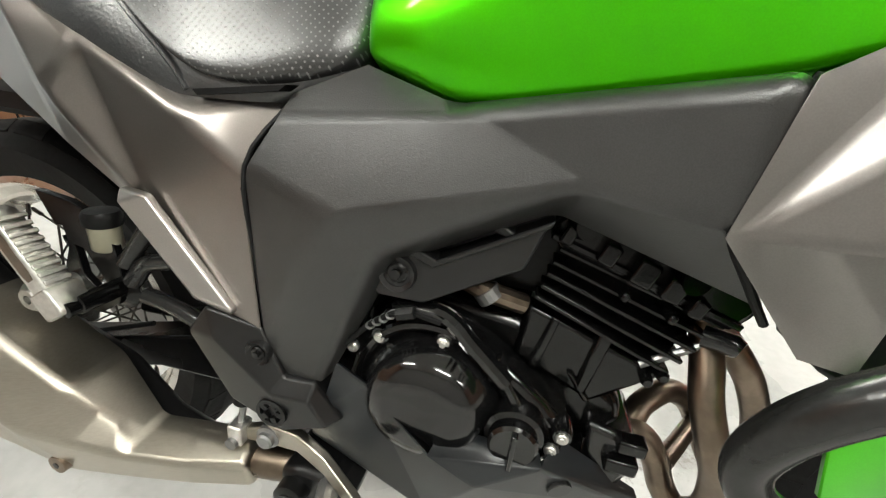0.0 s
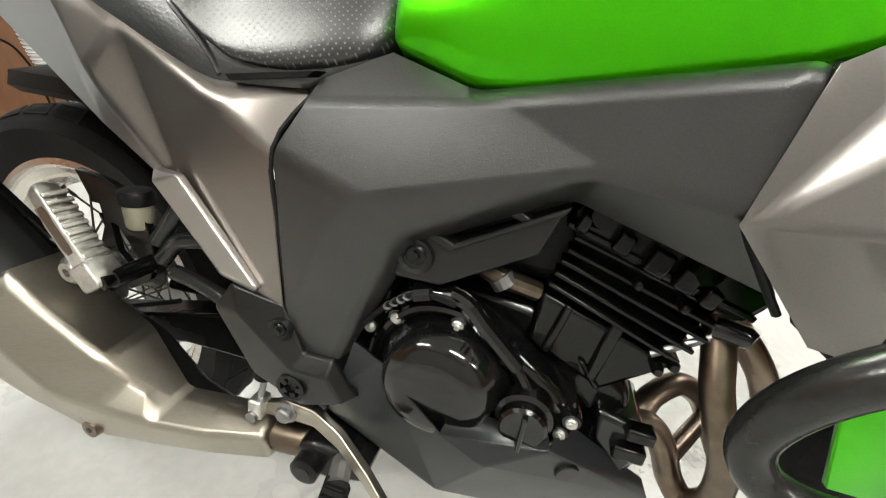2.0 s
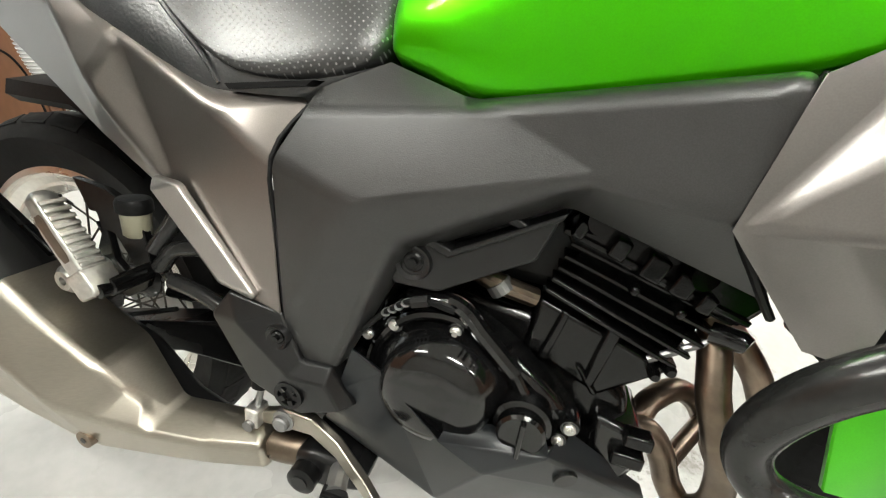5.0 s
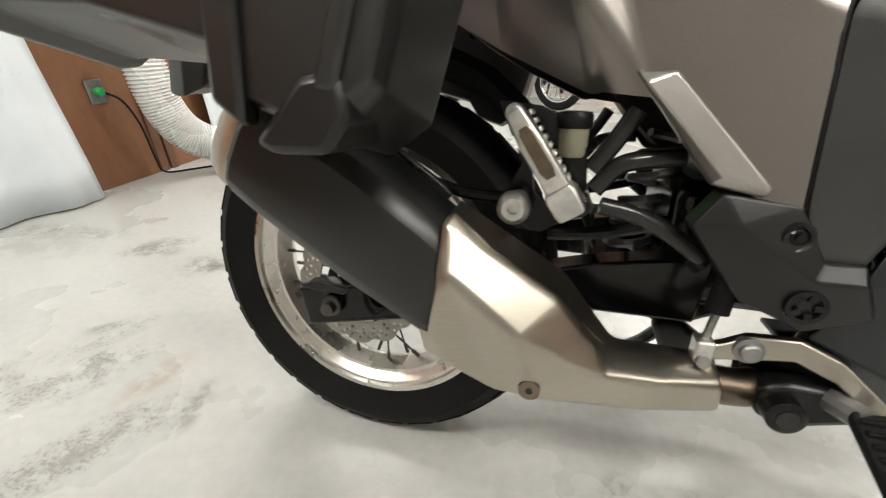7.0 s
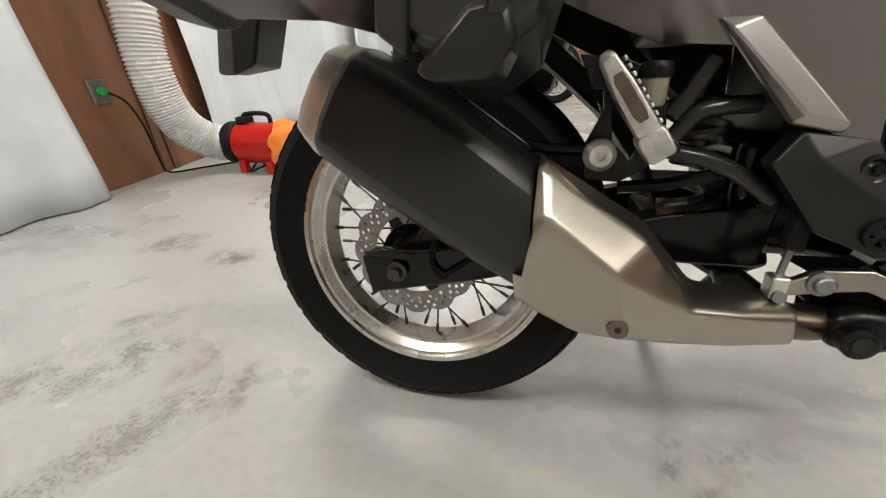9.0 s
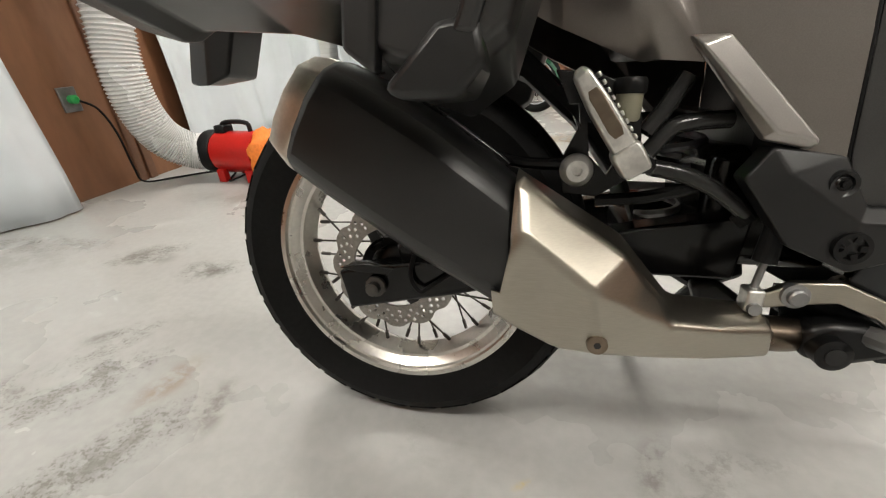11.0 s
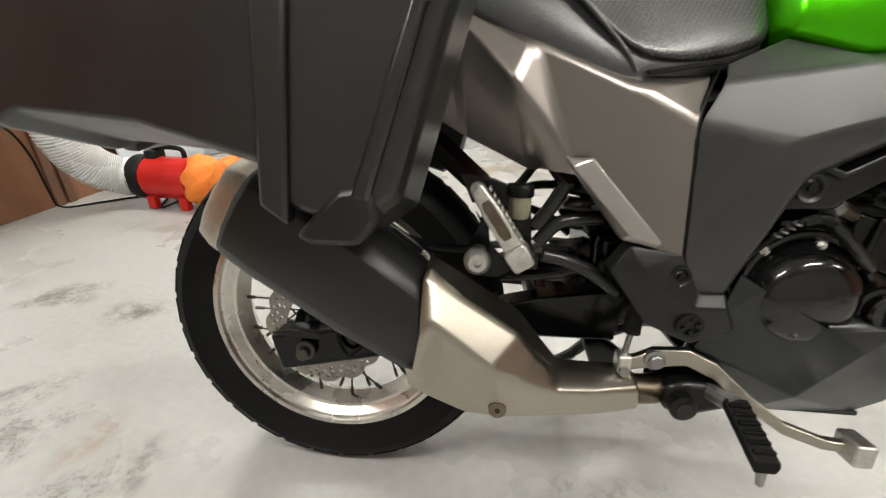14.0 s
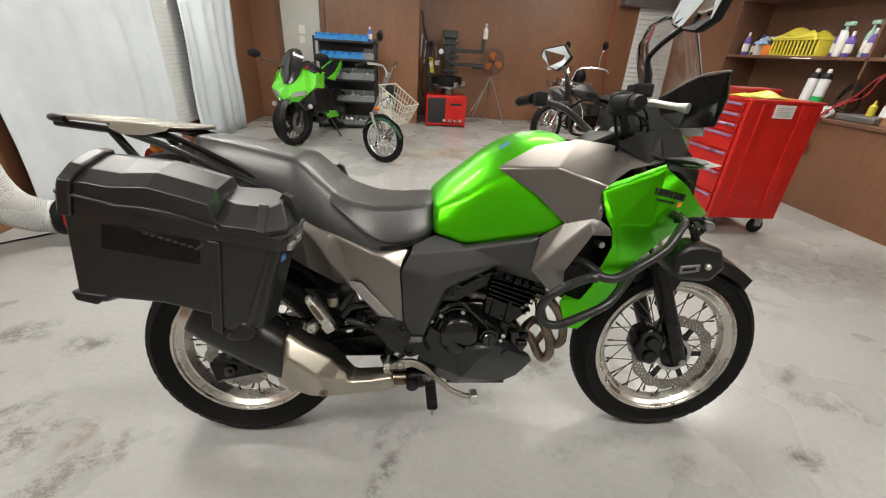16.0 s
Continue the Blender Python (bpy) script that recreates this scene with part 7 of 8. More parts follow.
# sports motorcycle, nose towards the room
M_SPORT = mat("bright_green_fairing", (0.10, 0.58, 0.01), 0.25, grain=0.04, stain=0.05, coat=0.6)
sp = thing("sports_motorcycle", "bright green and black sports motorcycle parked nose out", "motorcycle", pose(-1.04, 4.40, 0, 0, 0, -104))
small_wheel(sp, 0, 0, 0.295, 0.295, 0.115, M_BLACKMETAL, -22)
small_wheel(sp, -1.36, 0, 0.30, 0.30, 0.15, M_BLACKMETAL)
for s in (-1, 1):
    part("fork_leg", tube([(0.0, s * 0.10, 0.30), (-0.28, s * 0.10, 0.92)], 0.026, 1, 10), M_BLACKMETAL, sp)
    part("brake_disc", lathe([(0.07, s * 0.068), (0.145, s * 0.068), (0.145, s * 0.074), (0.07, s * 0.074)], (0, 0, 0.295), "y", 30, close=True), M_DISC, sp)
    nose_w = [(0.160, 0.0, 0.600), (0.060, 0.0, 0.745), (-0.120, -0.130, 0.935), (-0.180, -0.270, 0.865), (-0.100, -0.290, 0.725), (0.020, -0.235, 0.705), (0.120, -0.075, 0.660), (0.140, -0.065, 0.605), (0.020, -0.220, 0.625), (0.130, 0.0, 0.520), (0.060, -0.120, 0.545), (-0.450, -0.250, 0.870), (-0.400, -0.265, 0.690)]
    panel("nose_side", nose_w, [[0, 6, 1], [1, 6, 5, 2], [2, 5, 4, 3], [0, 7, 6], [0, 9, 10, 7], [7, 10, 8], [3, 4, 12, 11], [5, 8, 4]], M_SPORT, sp, "bright green nose fairing", 0.006, 0.008, s)
    part("headlight", facets([(0.112, -0.080, 0.652), (0.014, -0.225, 0.695), (0.012, -0.212, 0.632), (0.130, -0.072, 0.608)], [[0, 1, 2, 3]], 0.020, None, s), M_LENS, sp, "clear slanted headlight", bevel=0.003)
    part("air_scoop", facets([(0.050, -0.115, 0.535), (0.010, -0.215, 0.610), (-0.120, -0.270, 0.680), (-0.200, -0.250, 0.500), (-0.05, -0.16, 0.43)], [[0, 1, 2, 3, 4]], 0.02, None, s), M_GREENGLOSS, sp, "gloss black side scoop", bevel=0.006)
    part("fog_marker", lathe([(0.005, -0.03), (0.028, -0.02), (0.030, 0.0)], (0, 0, 0), "x", 14), M_LENS, sp, smooth=40).matrix_basis = pose(-0.02, s * 0.245, 0.50, 0, 180, 0)
    part("side_fairing", facets([(-0.20, -0.26, 0.66), (-0.10, -0.22, 0.55), (-0.45, -0.24, 0.30), (-0.85, -0.20, 0.32), (-0.70, -0.24, 0.62), (-0.30, -0.25, 0.78)], [[0, 1, 2, 4], [2, 3, 4], [0, 4, 5]], 0.012, None, s), M_BLACK, sp, "black side fairing", bevel=0.005)
    part("lower_cowl", facets([(-0.02, -0.185, 0.60), (-0.18, -0.265, 0.70), (-0.36, -0.25, 0.80), (-0.60, -0.24, 0.66), (-0.42, -0.25, 0.36), (-0.16, -0.22, 0.42)], [[0, 1, 5], [1, 2, 3, 4, 5]], 0.012, None, s), M_BLACK, sp, "black lower cowl", soft=0.6)
    part("tail_cowl", facets([(-0.80, -0.12, 0.78), (-1.05, -0.14, 0.86), (-1.45, -0.07, 1.02), (-1.40, -0.09, 0.92), (-1.02, -0.14, 0.74)], [[0, 1, 4], [1, 2, 3, 4]], 0.01, None, s), M_SPORT, sp, "green tail cowl", soft=0.6)
    part("tank_stripe", facets([(-0.36, -0.16, 0.86), (-0.56, -0.19, 0.90), (-0.58, -0.20, 0.86), (-0.38, -0.18, 0.80)], [[0, 1, 2, 3]], 0.006, None, s), M_SPORT, sp)
    part("belly_strip", facets([(-0.35, -0.245, 0.42), (-0.50, -0.25, 0.30), (-0.95, -0.21, 0.26), (-0.80, -0.23, 0.36)], [[0, 1, 2, 3]], 0.012, None, s), M_SPORT, sp)
    ms = part("mirror_stem", tube([(-0.08, s * 0.16, 0.95), (-0.04, s * 0.30, 1.00), (-0.03, s * 0.38, 1.05)], 0.008, 4, 8), M_BLACKMETAL, sp)
    part("mirror", lathe([(0.005, -0.03), (0.05, -0.01), (0.055, 0.01), (0.03, 0.03)], (0, 0, 0), "x", 16), M_BLACK, ms, smooth=40).matrix_basis = Matrix.Translation((-0.03, s * 0.44, 1.07)) @ Matrix.Diagonal((1, 1.7, 0.9, 1))
    part("marker_light", box((-0.16, s * 0.17 - 0.03, 0.93), (-0.10, s * 0.17 + 0.03, 0.955)), M_AMBER if s < 0 else M_REDLENS, sp, bevel=0.006)
    part("grip", tube([(-0.30, s * 0.20, 0.93), (-0.36, s * 0.34, 0.90)], 0.018, 1, 10), M_RUBBER, sp)
part("windscreen", loft([[(x + 0.05 * (1 - (k / 4) ** 2) - 0.02, w * k / 4, z) for k in range(-4, 5)] + [(x - 0.03, 0, z)] for x, w, z in ((0.040, 0.07, 0.755), (-0.010, 0.125, 0.86), (-0.075, 0.150, 0.97), (-0.135, 0.135, 1.06), (-0.185, 0.085, 1.125), (-0.205, 0.03, 1.145))]), M_GREENGLOSS, sp, "dark smoked windscreen", smooth=50)
part("air_intake", box((-0.06, -0.12, 0.44), (0.10, 0.12, 0.555)), M_BLACK, sp, bevel=0.01)
part("front_fender", lathe([(0.300, -0.06), (0.325, 0.0), (0.300, 0.06), (0.296, 0.05), (0.316, 0), (0.296, -0.05)], (0, 0, 0.30), "y", 40, close=True), M_BLACK, sp, smooth=40).scale = (1, 1, 1)
part("radiator", box((-0.30, -0.17, 0.34), (-0.24, 0.17, 0.66)), M_BLACKMETAL, sp, bevel=0.01)
part("fuel_tank", loft([[(x, -w, z - h), (x, -w, z), (x, 0, z + h), (x, w, z), (x, w, z - h)] for x, w, z, h in ((-0.35, 0.14, 0.88, 0.06), (-0.50, 0.19, 0.92, 0.10), (-0.70, 0.14, 0.86, 0.08), (-0.80, 0.08, 0.80, 0.03))]), M_GREENGLOSS, sp, smooth=40, bevel=0.02)
part("engine_block", box((-0.80, -0.17, 0.24), (-0.35, 0.17, 0.62)), M_CAST, sp, bevel=0.03)
part("saddle", loft([[(x, -w, z), (x, 0, z + 0.04), (x, w, z), (x, 0, z - 0.03)] for x, w, z in ((-0.72, 0.09, 0.80), (-1.0, 0.12, 0.82), (-1.25, 0.10, 0.93), (-1.50, 0.05, 0.98))]), M_BLACK, sp, smooth=40)
part("swing_arm", box((-1.36, -0.11, 0.27), (-0.75, 0.11, 0.34)), M_BLACKMETAL, sp, bevel=0.01)
part("side_stand", tube([(-0.75, 0.14, 0.30), (-0.72, 0.32, 0.012)], 0.012, 1, 8), M_BLACKMETAL, sp)

# moped with a front basket
mo = thing("moped", "dark green moped with a cream leg shield and wire basket", "moped", pose(0.155, 3.70, 0, 0, 0, -90))
small_wheel(mo, 0, 0, 0.275, 0.275, 0.065, M_CHROME, 62)
fk = thing("front_end", "chrome fork and handlebar turned to one side", "", None)
fk.parent = mo
fk.matrix_basis = pose(0, 0, 0, 0, 0, 62)
for s in (-1, 1):
    part("fork_arm", tube([(0.0, s * 0.055, 0.24), (-0.05, s * 0.06, 0.40), (-0.12, s * 0.05, 0.56)], [0.014, 0.017, 0.02], 3, 10), M_STEEL, fk, smooth=40)
    part("handlebar", tube([(0.08, s * 0.03, 0.95), (0.09, s * 0.12, 1.05), (0.02, s * 0.28, 1.07), (-0.05, s * 0.34, 1.05)], 0.012, 4, 8), M_CHROME, fk)
    part("grip", tube([(0.01, s * 0.29, 1.07), (-0.07, s * 0.37, 1.04)], 0.017, 1, 10), M_RUBBER, fk)
ms = part("mirror_stem", tube([(0.05, -0.20, 1.07), (0.06, -0.19, 1.19), (0.08, -0.17, 1.29)], 0.006, 4, 8), M_BLACKMETAL, fk)
part("mirror", lathe([(0.01, -0.02), (0.05, -0.008), (0.052, 0.008), (0.02, 0.02)], (0.08, -0.16, 1.33), "x", 18), M_BLACK, ms, smooth=40)
part("steering_column", tube([(-0.12, 0, 0.54), (-0.02, 0, 0.76), (0.08, 0, 0.98)], [0.022, 0.02, 0.03], 3, 12), M_GALV, fk, "dull steel steering column", smooth=40)
part("front_fender", loft([[(0.275 * math.cos(a) + 0.0, y, 0.24 + 0.275 * math.sin(a) + dz) for y, dz in ((-0.05, -0.03), (-0.03, 0.0), (0.03, 0.0), (0.05, -0.03), (0, -0.012))] for a in np.linspace(radians(20), radians(160), 10)]), M_MOPED, fk, "dark green front fender", smooth=50)
part("headlight", lathe([(0.03, 0.06), (0.065, 0.04), (0.07, 0.0), (0.04, -0.06)], (0.02, 0.06, 0.66), "x", 20), M_CHROME, fk, "chrome headlight", smooth=40)
part("lens", lathe([(0.05, 0.052), (0.058, 0.042), (0.02, 0.066)], (0.02, 0.06, 0.66), "x", 20), M_LENS, fk, smooth=40)
for s in (-1, 1):
    part("indicator", lathe([(0.012, -0.02), (0.03, 0), (0.012, 0.03)], (0.01, s * 0.13, 0.62), "x", 12), M_AMBER, fk, smooth=40)
basket = part("basket", tube([(-0.10, -0.17, 0.92), (0.24, -0.15, 0.80), (0.24, 0.15, 0.80), (-0.10, 0.17, 0.92), (-0.10, -0.17, 0.92)], 0.007, 1, 6), M_CREAM, fk, "cream wire basket")
basket.matrix_basis = Matrix.Translation((0.13, 0.0, -0.07)) @ Matrix.Translation((0, 0, 0.75)) @ Matrix.Rotation(radians(12), 4, "Y") @ Matrix.Translation((0, 0, -0.75))
wires = [((-0.10 + 0.34 * k / 8, -0.165 + 0.015 * k / 8, 0.92 - 0.12 * k / 8), (-0.06 + 0.24 * k / 8, -0.12, 0.66 - 0.08 * k / 8)) for k in range(9)]
for a, b in wires:
    part("wire", tube([a, b, (b[0], 0.12, b[2]), (a[0], -a[1], a[2])], 0.0035, 1, 5), M_CREAM, basket)
for k in range(1, 9):
    y = -0.16 + 0.32 * k / 9
    part("wire", tube([(0.24, y, 0.80), (0.18, y * 0.75, 0.58), (-0.06, y * 0.75, 0.66)], 0.0035, 1, 5), M_CREAM, basket)
for f in (0.33, 0.66):
    part("wire", tube([(-0.10 + 0.03 * f, -0.17 + 0.05 * f, 0.92 - 0.26 * f), (0.24 - 0.06 * f, -0.15 + 0.03 * f, 0.80 - 0.22 * f), (0.24 - 0.06 * f, 0.15 - 0.03 * f, 0.80 - 0.22 * f), (-0.10 + 0.03 * f, 0.17 - 0.05 * f, 0.92 - 0.26 * f)], 0.0035, 1, 5), M_CREAM, basket)
part("leg_shield", loft([[(x, -w, z), (x + 0.06, -w * 0.5, z), (x + 0.08, 0, z), (x + 0.06, w * 0.5, z), (x, w, z), (x + 0.03, 0, z)] for x, w, z in ((-0.30, 0.06, 0.34), (-0.32, 0.08, 0.50), (-0.28, 0.07, 0.68), (-0.24, 0.04, 0.76))]), M_CREAM, mo, "cream leg shield", smooth=50)
part("body", loft([[(x, -w, z - h), (x, -w, z + h), (x, w, z + h), (x, w, z - h)] for x, w, z, h in ((-0.30, 0.07, 0.55, 0.14), (-0.60, 0.08, 0.42, 0.08), (-0.80, 0.12, 0.52, 0.14), (-1.25, 0.12, 0.58, 0.12), (-1.40, 0.06, 0.60, 0.06))]), M_MOPED, mo, "dark green body", bevel=0.03)
part("saddle", loft([[(x, -w, z), (x, 0, z + 0.05), (x, w, z), (x, 0, z - 0.04)] for x, w, z in ((-0.65, 0.08, 0.70), (-0.85, 0.13, 0.72), (-1.15, 0.12, 0.73))]), M_BLACK, mo, smooth=40)
small_wheel(mo, -1.18, 0, 0.24, 0.24, 0.06, M_CHROME)
part("engine_unit", box((-0.75, -0.10, 0.20), (-0.45, 0.10, 0.36)), M_GALV, mo, bevel=0.03)
part("centre_stand", tube([(-0.72, -0.12, 0.22), (-0.78, -0.16, 0.012)], 0.012, 1, 8), M_BLACKMETAL, mo)

# tyre changer
tc = thing("tyre_changer", "red and black tyre changing machine against the wall", "tyre changer", pose(0.70, 6.35, 0))
part("base", box((0.0, 0.0, 0.02), (0.70, 0.62, 0.52)), M_RED, tc, "red steel base", bevel=0.012)
part("side_panel", box((-0.006, 0.05, 0.08), (0.004, 0.57, 0.47)), M_BLACKMETAL, tc)
for x in (0.03, 0.67):
    part("foot", box((x - 0.03, 0.01, 0), (x + 0.03, 0.60, 0.03)), M_DKRED, tc)
for x in (0.32, 0.42, 0.52, 0.60):
    part("pedal", box((x - 0.03, -0.09, 0.10), (x + 0.03, 0.0, 0.13)), M_STEEL, tc, bevel=0.005)
# base is solid here; a black plate paints the dark of the opening
part("opening_shade", box((0.03, -0.004, 0.06), (0.34, 0.003, 0.48)), M_BLACKMETAL, tc, "black plate standing for the shade in the base's open side", bevel=0.003)
part("maker_plate", box((0.42, -0.004, 0.36), (0.62, 0.001, 0.40)), M_DECAL, tc)
part("turntable", lathe([(0.08, 0.52), (0.08, 0.62), (0.26, 0.63), (0.26, 0.66), (0.05, 0.68)], (0.40, 0.30, 0), "z", 24), M_GALV, tc, smooth=40)
for a in (0, 90, 180, 270):
    part("jaw", moved(box((0.17, -0.04, 0.66), (0.30, 0.04, 0.74)), pose(0.40, 0.30, 0, 0, 0, a + 20)), M_STEEL, tc, bevel=0.01)
part("tilting_post", loft([[(x - 0.06, y - 0.05, z), (x + 0.06, y - 0.05, z), (x + 0.06, y + 0.05, z), (x - 0.06, y + 0.05, z)] for x, y, z in ((0.12, 0.55, 0.40), (0.06, 0.55, 0.80), (0.02, 0.55, 1.15), (0.02, 0.50, 1.30))]), M_BLACKMETAL, tc, "black leaning post", bevel=0.01)
part("warning_label", slab([(0.06, 0.85), (0.13, 0.85), (0.10, 1.10), (0.03, 1.10)], 0.488, 0.496), M_YELLOW, tc)
part("swing_lever", tube([(0.02, 0.50, 1.30), (-0.06, 0.45, 1.50), (-0.12, 0.45, 1.80)], [0.03, 0.022, 0.018], 3, 10), M_BLACKMETAL, tc)
part("mount_arm", tube([(0.02, 0.50, 1.28), (0.10, 0.38, 1.32), (0.16, 0.30, 1.05)], [0.035, 0.03, 0.02], 3, 10), M_BLACKMETAL, tc)
part("mount_head", box((0.12, 0.26, 0.98), (0.22, 0.34, 1.06)), M_STEEL, tc, bevel=0.01)
part("helper_post", box((0.36, 0.62, 0.30), (0.46, 0.72, 1.46)), M_BLACKMETAL, tc, bevel=0.006)
part("helper_arm", box((0.40, 0.56, 1.20), (1.00, 0.62, 1.26)), M_BLACKMETAL, tc, bevel=0.008)
part("helper_arm", box((0.40, 0.56, 0.98), (0.90, 0.62, 1.04)), M_BLACKMETAL, tc, bevel=0.008)
part("helper_upright", box((0.96, 0.55, 1.20), (1.02, 0.63, 1.44)), M_BLACKMETAL, tc, bevel=0.006)
part("helper_slide", box((0.30, 0.52, 1.05), (0.40, 0.66, 1.28)), M_BLACKMETAL, tc, bevel=0.008)
part("tower", box((0.30, 0.60, 0.50), (0.50, 0.78, 1.52)), M_BLACKMETAL, tc, "black steel tower", bevel=0.01)
part("tower_head", box((0.26, 0.54, 1.42), (0.52, 0.80, 1.54)), M_BLACKMETAL, tc, bevel=0.012)
for z in (0.70, 0.86, 1.10, 1.32):
    part("tower_clamp", box((0.25, 0.56, z), (0.56, 0.64, z + 0.05)), M_GALV if z < 0.8 else M_BLACKMETAL, tc, bevel=0.006)
part("roller", lathe([(0.03, -0.10), (0.045, -0.09), (0.045, 0.09), (0.03, 0.10)], (0.92, 0.59, 0.99), "x", 16), M_BLACKMETAL, tc, smooth=40)
part("gauge", lathe([(0.04, -0.02), (0.045, 0), (0.02, 0.012)], (0.24, 0.52, 1.20), "y", 18), M_WHITEPL, tc, smooth=40)
part("warning_label", slab([(0.05, 0.95), (0.10, 0.95), (0.085, 1.02), (0.035, 1.02)], 0.484, 0.4875), M_PAPER, tc)
for k in range(4):
    part("hung_tool", tube([(-0.10 + 0.035 * k, 0.44, 1.45 - 0.04 * k), (-0.12 + 0.03 * k, 0.44, 1.10 - 0.05 * k)], 0.012, 1, 8), M_BLACKMETAL if k % 2 else M_STEEL, tc)
part("air_hose", tube([(0.10, 0.48, 1.10), (-0.06, 0.42, 0.95), (-0.08, 0.42, 0.60), (-0.04, 0.42, 0.45)], 0.008, 5, 8), M_RUBBER, tc)
part("bead_breaker", tube([(0.78, 0.30, 0.20), (0.92, 0.20, 0.45), (0.98, 0.15, 0.62)], 0.015, 4, 8), M_STEEL, tc)
tagged(part("loose_tyre", moved(lathe([(0.16, -0.05), (0.20, -0.07), (0.26, -0.06), (0.27, 0), (0.26, 0.06), (0.20, 0.07), (0.16, 0.05)], (0, 0, 0), "z", 40, close=True), pose(1.05, 6.62, 0.755)), M_RUBBER, None, "black tyre lying on the changer's turntable", smooth=40), category="tyre")
bottle(1.72, 6.95, 1.441, 0.04, 0.22, M_WHITEPL, M_WHITEPL, "white spray bottle on the changer's arm", trigger=True)
fan = thing("floor_fan", "black floor fan with orange blades on a tripod", "fan", pose(1.90, 7.05, 0))
for a in (200, 330, 90):
    part("leg", tube([(0, 0, 0.85), (0.36 * math.cos(radians(a)), 0.30 * math.sin(radians(a)), 0.008)], 0.011, 1, 8), M_GALV, fan)
part("pole", tube([(0, 0, 0.70), (0, 0, 1.05)], 0.014, 1, 10), M_GALV, fan)
part("motor", lathe([(0.05, -0.08), (0.06, -0.06), (0.06, 0.05)], (0, 0, 1.08), "y", 18), M_BLACKMETAL, fan, smooth=40)
for k in range(13):
    r = 0.04 + 0.0155 * k
    part("cage_ring", tube([(r * math.cos(a), -0.13 + 0.0005 * k * k, 1.08 + r * math.sin(a)) for a in np.linspace(0, 2 * math.pi, 25)], 0.003, 1, 5), M_BLACKMETAL, fan)
for k in range(3):
    part("blade", moved(slab([(0.03, -0.02), (0.15, -0.06), (0.17, 0.02), (0.13, 0.06), (0.03, 0.03)], -0.10, -0.094), pose(0, 0, 1.08) @ Matrix.Rotation(radians(120 * k + 20), 4, "Y")), M_ORANGE, fan, "orange fan blade")

# cruiser with chrome, partly hidden
cr = thing("cruiser_motorcycle", "black cruiser motorcycle with chrome bars and engine", "motorcycle", pose(3.05, 5.25, 0, 0, 0, 200))
small_wheel(cr, 0.62, 0, 0.31, 0.31, 0.11, M_CHROME, 12)
small_wheel(cr, -0.78, 0, 0.30, 0.30, 0.14, M_CHROME)
for s in (-1, 1):
    part("fork_leg", tube([(0.62, s * 0.09, 0.31), (0.36, s * 0.09, 0.92)], 0.024, 1, 10), M_CHROME, cr, smooth=40)
    part("handlebar", tube([(0.34, s * 0.04, 0.95), (0.30, s * 0.12, 1.10), (0.12, s * 0.36, 1.12), (0.02, s * 0.40, 1.08)], 0.013, 4, 8), M_CHROME, cr)
    ms = part("mirror_stem", tube([(0.14, s * 0.33, 1.12), (0.18, s * 0.36, 1.26), (0.16, s * 0.38, 1.36)], 0.006, 3, 8), M_CHROME, cr)
    part("mirror", lathe([(0.01, -0.02), (0.05, -0.01), (0.052, 0.01), (0.02, 0.02)], (0.16, s * 0.39, 1.40), "x", 16), M_BLACK, ms, smooth=40)
    part("exhaust_pipe", tube([(0.15, s * 0.14, 0.45), (0.22, s * 0.17, 0.28), (-0.10, s * 0.19, 0.22), (-0.85, s * 0.20, 0.25)], [0.022, 0.024, 0.03, 0.045], 4, 10), M_CHROME, cr, smooth=40)
    part("shock", tube([(-0.70, s * 0.13, 0.34), (-0.52, s * 0.13, 0.66)], 0.022, 1, 10), M_CHROME, cr)
part("headlight", lathe([(0.03, 0.08), (0.09, 0.06), (0.095, 0.0), (0.04, -0.08)], (0.46, 0, 0.88), "x", 20), M_CHROME, cr, smooth=40)
part("fuel_tank", loft([[(x, -w, z - h), (x, -w * 1.1, z), (x, 0, z + h), (x, w * 1.1, z), (x, w, z - h)] for x, w, z, h in ((0.28, 0.06, 0.82, 0.06), (0.12, 0.14, 0.80, 0.10), (-0.10, 0.13, 0.77, 0.09), (-0.24, 0.07, 0.72, 0.05))]), M_BLACKMETAL, cr, smooth=50, bevel=0.02)
part("saddle", loft([[(x, -w, z), (x, 0, z + 0.06), (x, w, z), (x, 0, z - 0.05)] for x, w, z in ((-0.22, 0.08, 0.70), (-0.45, 0.16, 0.68), (-0.62, 0.13, 0.76), (-0.85, 0.10, 0.78))]), M_BLACK, cr, smooth=40)
part("engine_block", box((-0.22, -0.15, 0.22), (0.18, 0.15, 0.46)), M_CAST, cr, bevel=0.03)
for a in (20, -25):
    for k in range(6):
        part("cylinder_fin", moved(box((-0.075, -0.11, 0.24 + k * 0.03), (0.075, 0.11, 0.252 + k * 0.03)), pose(-0.02, 0, 0.22) @ Matrix.Rotation(radians(a), 4, "Y")), M_GALV, cr)
part("rear_fender", lathe([(0.33, -0.09), (0.345, 0), (0.33, 0.09), (0.325, 0.08), (0.338, 0), (0.325, -0.08)], (-0.78, 0, 0.30), "y", 36, close=True), M_BLACKMETAL, cr, smooth=40)
part("air_cleaner", lathe([(0.03, -0.19), (0.10, -0.185), (0.11, -0.16), (0.11, -0.13)], (0.02, 0, 0.55), "y", 24), M_CHROME, cr, "round chrome air cleaner", smooth=40)
part("side_cover", slab([(-0.40, 0.40), (-0.22, 0.40), (-0.20, 0.60), (-0.42, 0.62)], -0.17, 0.17), M_BLACKMETAL, cr, bevel=0.02)
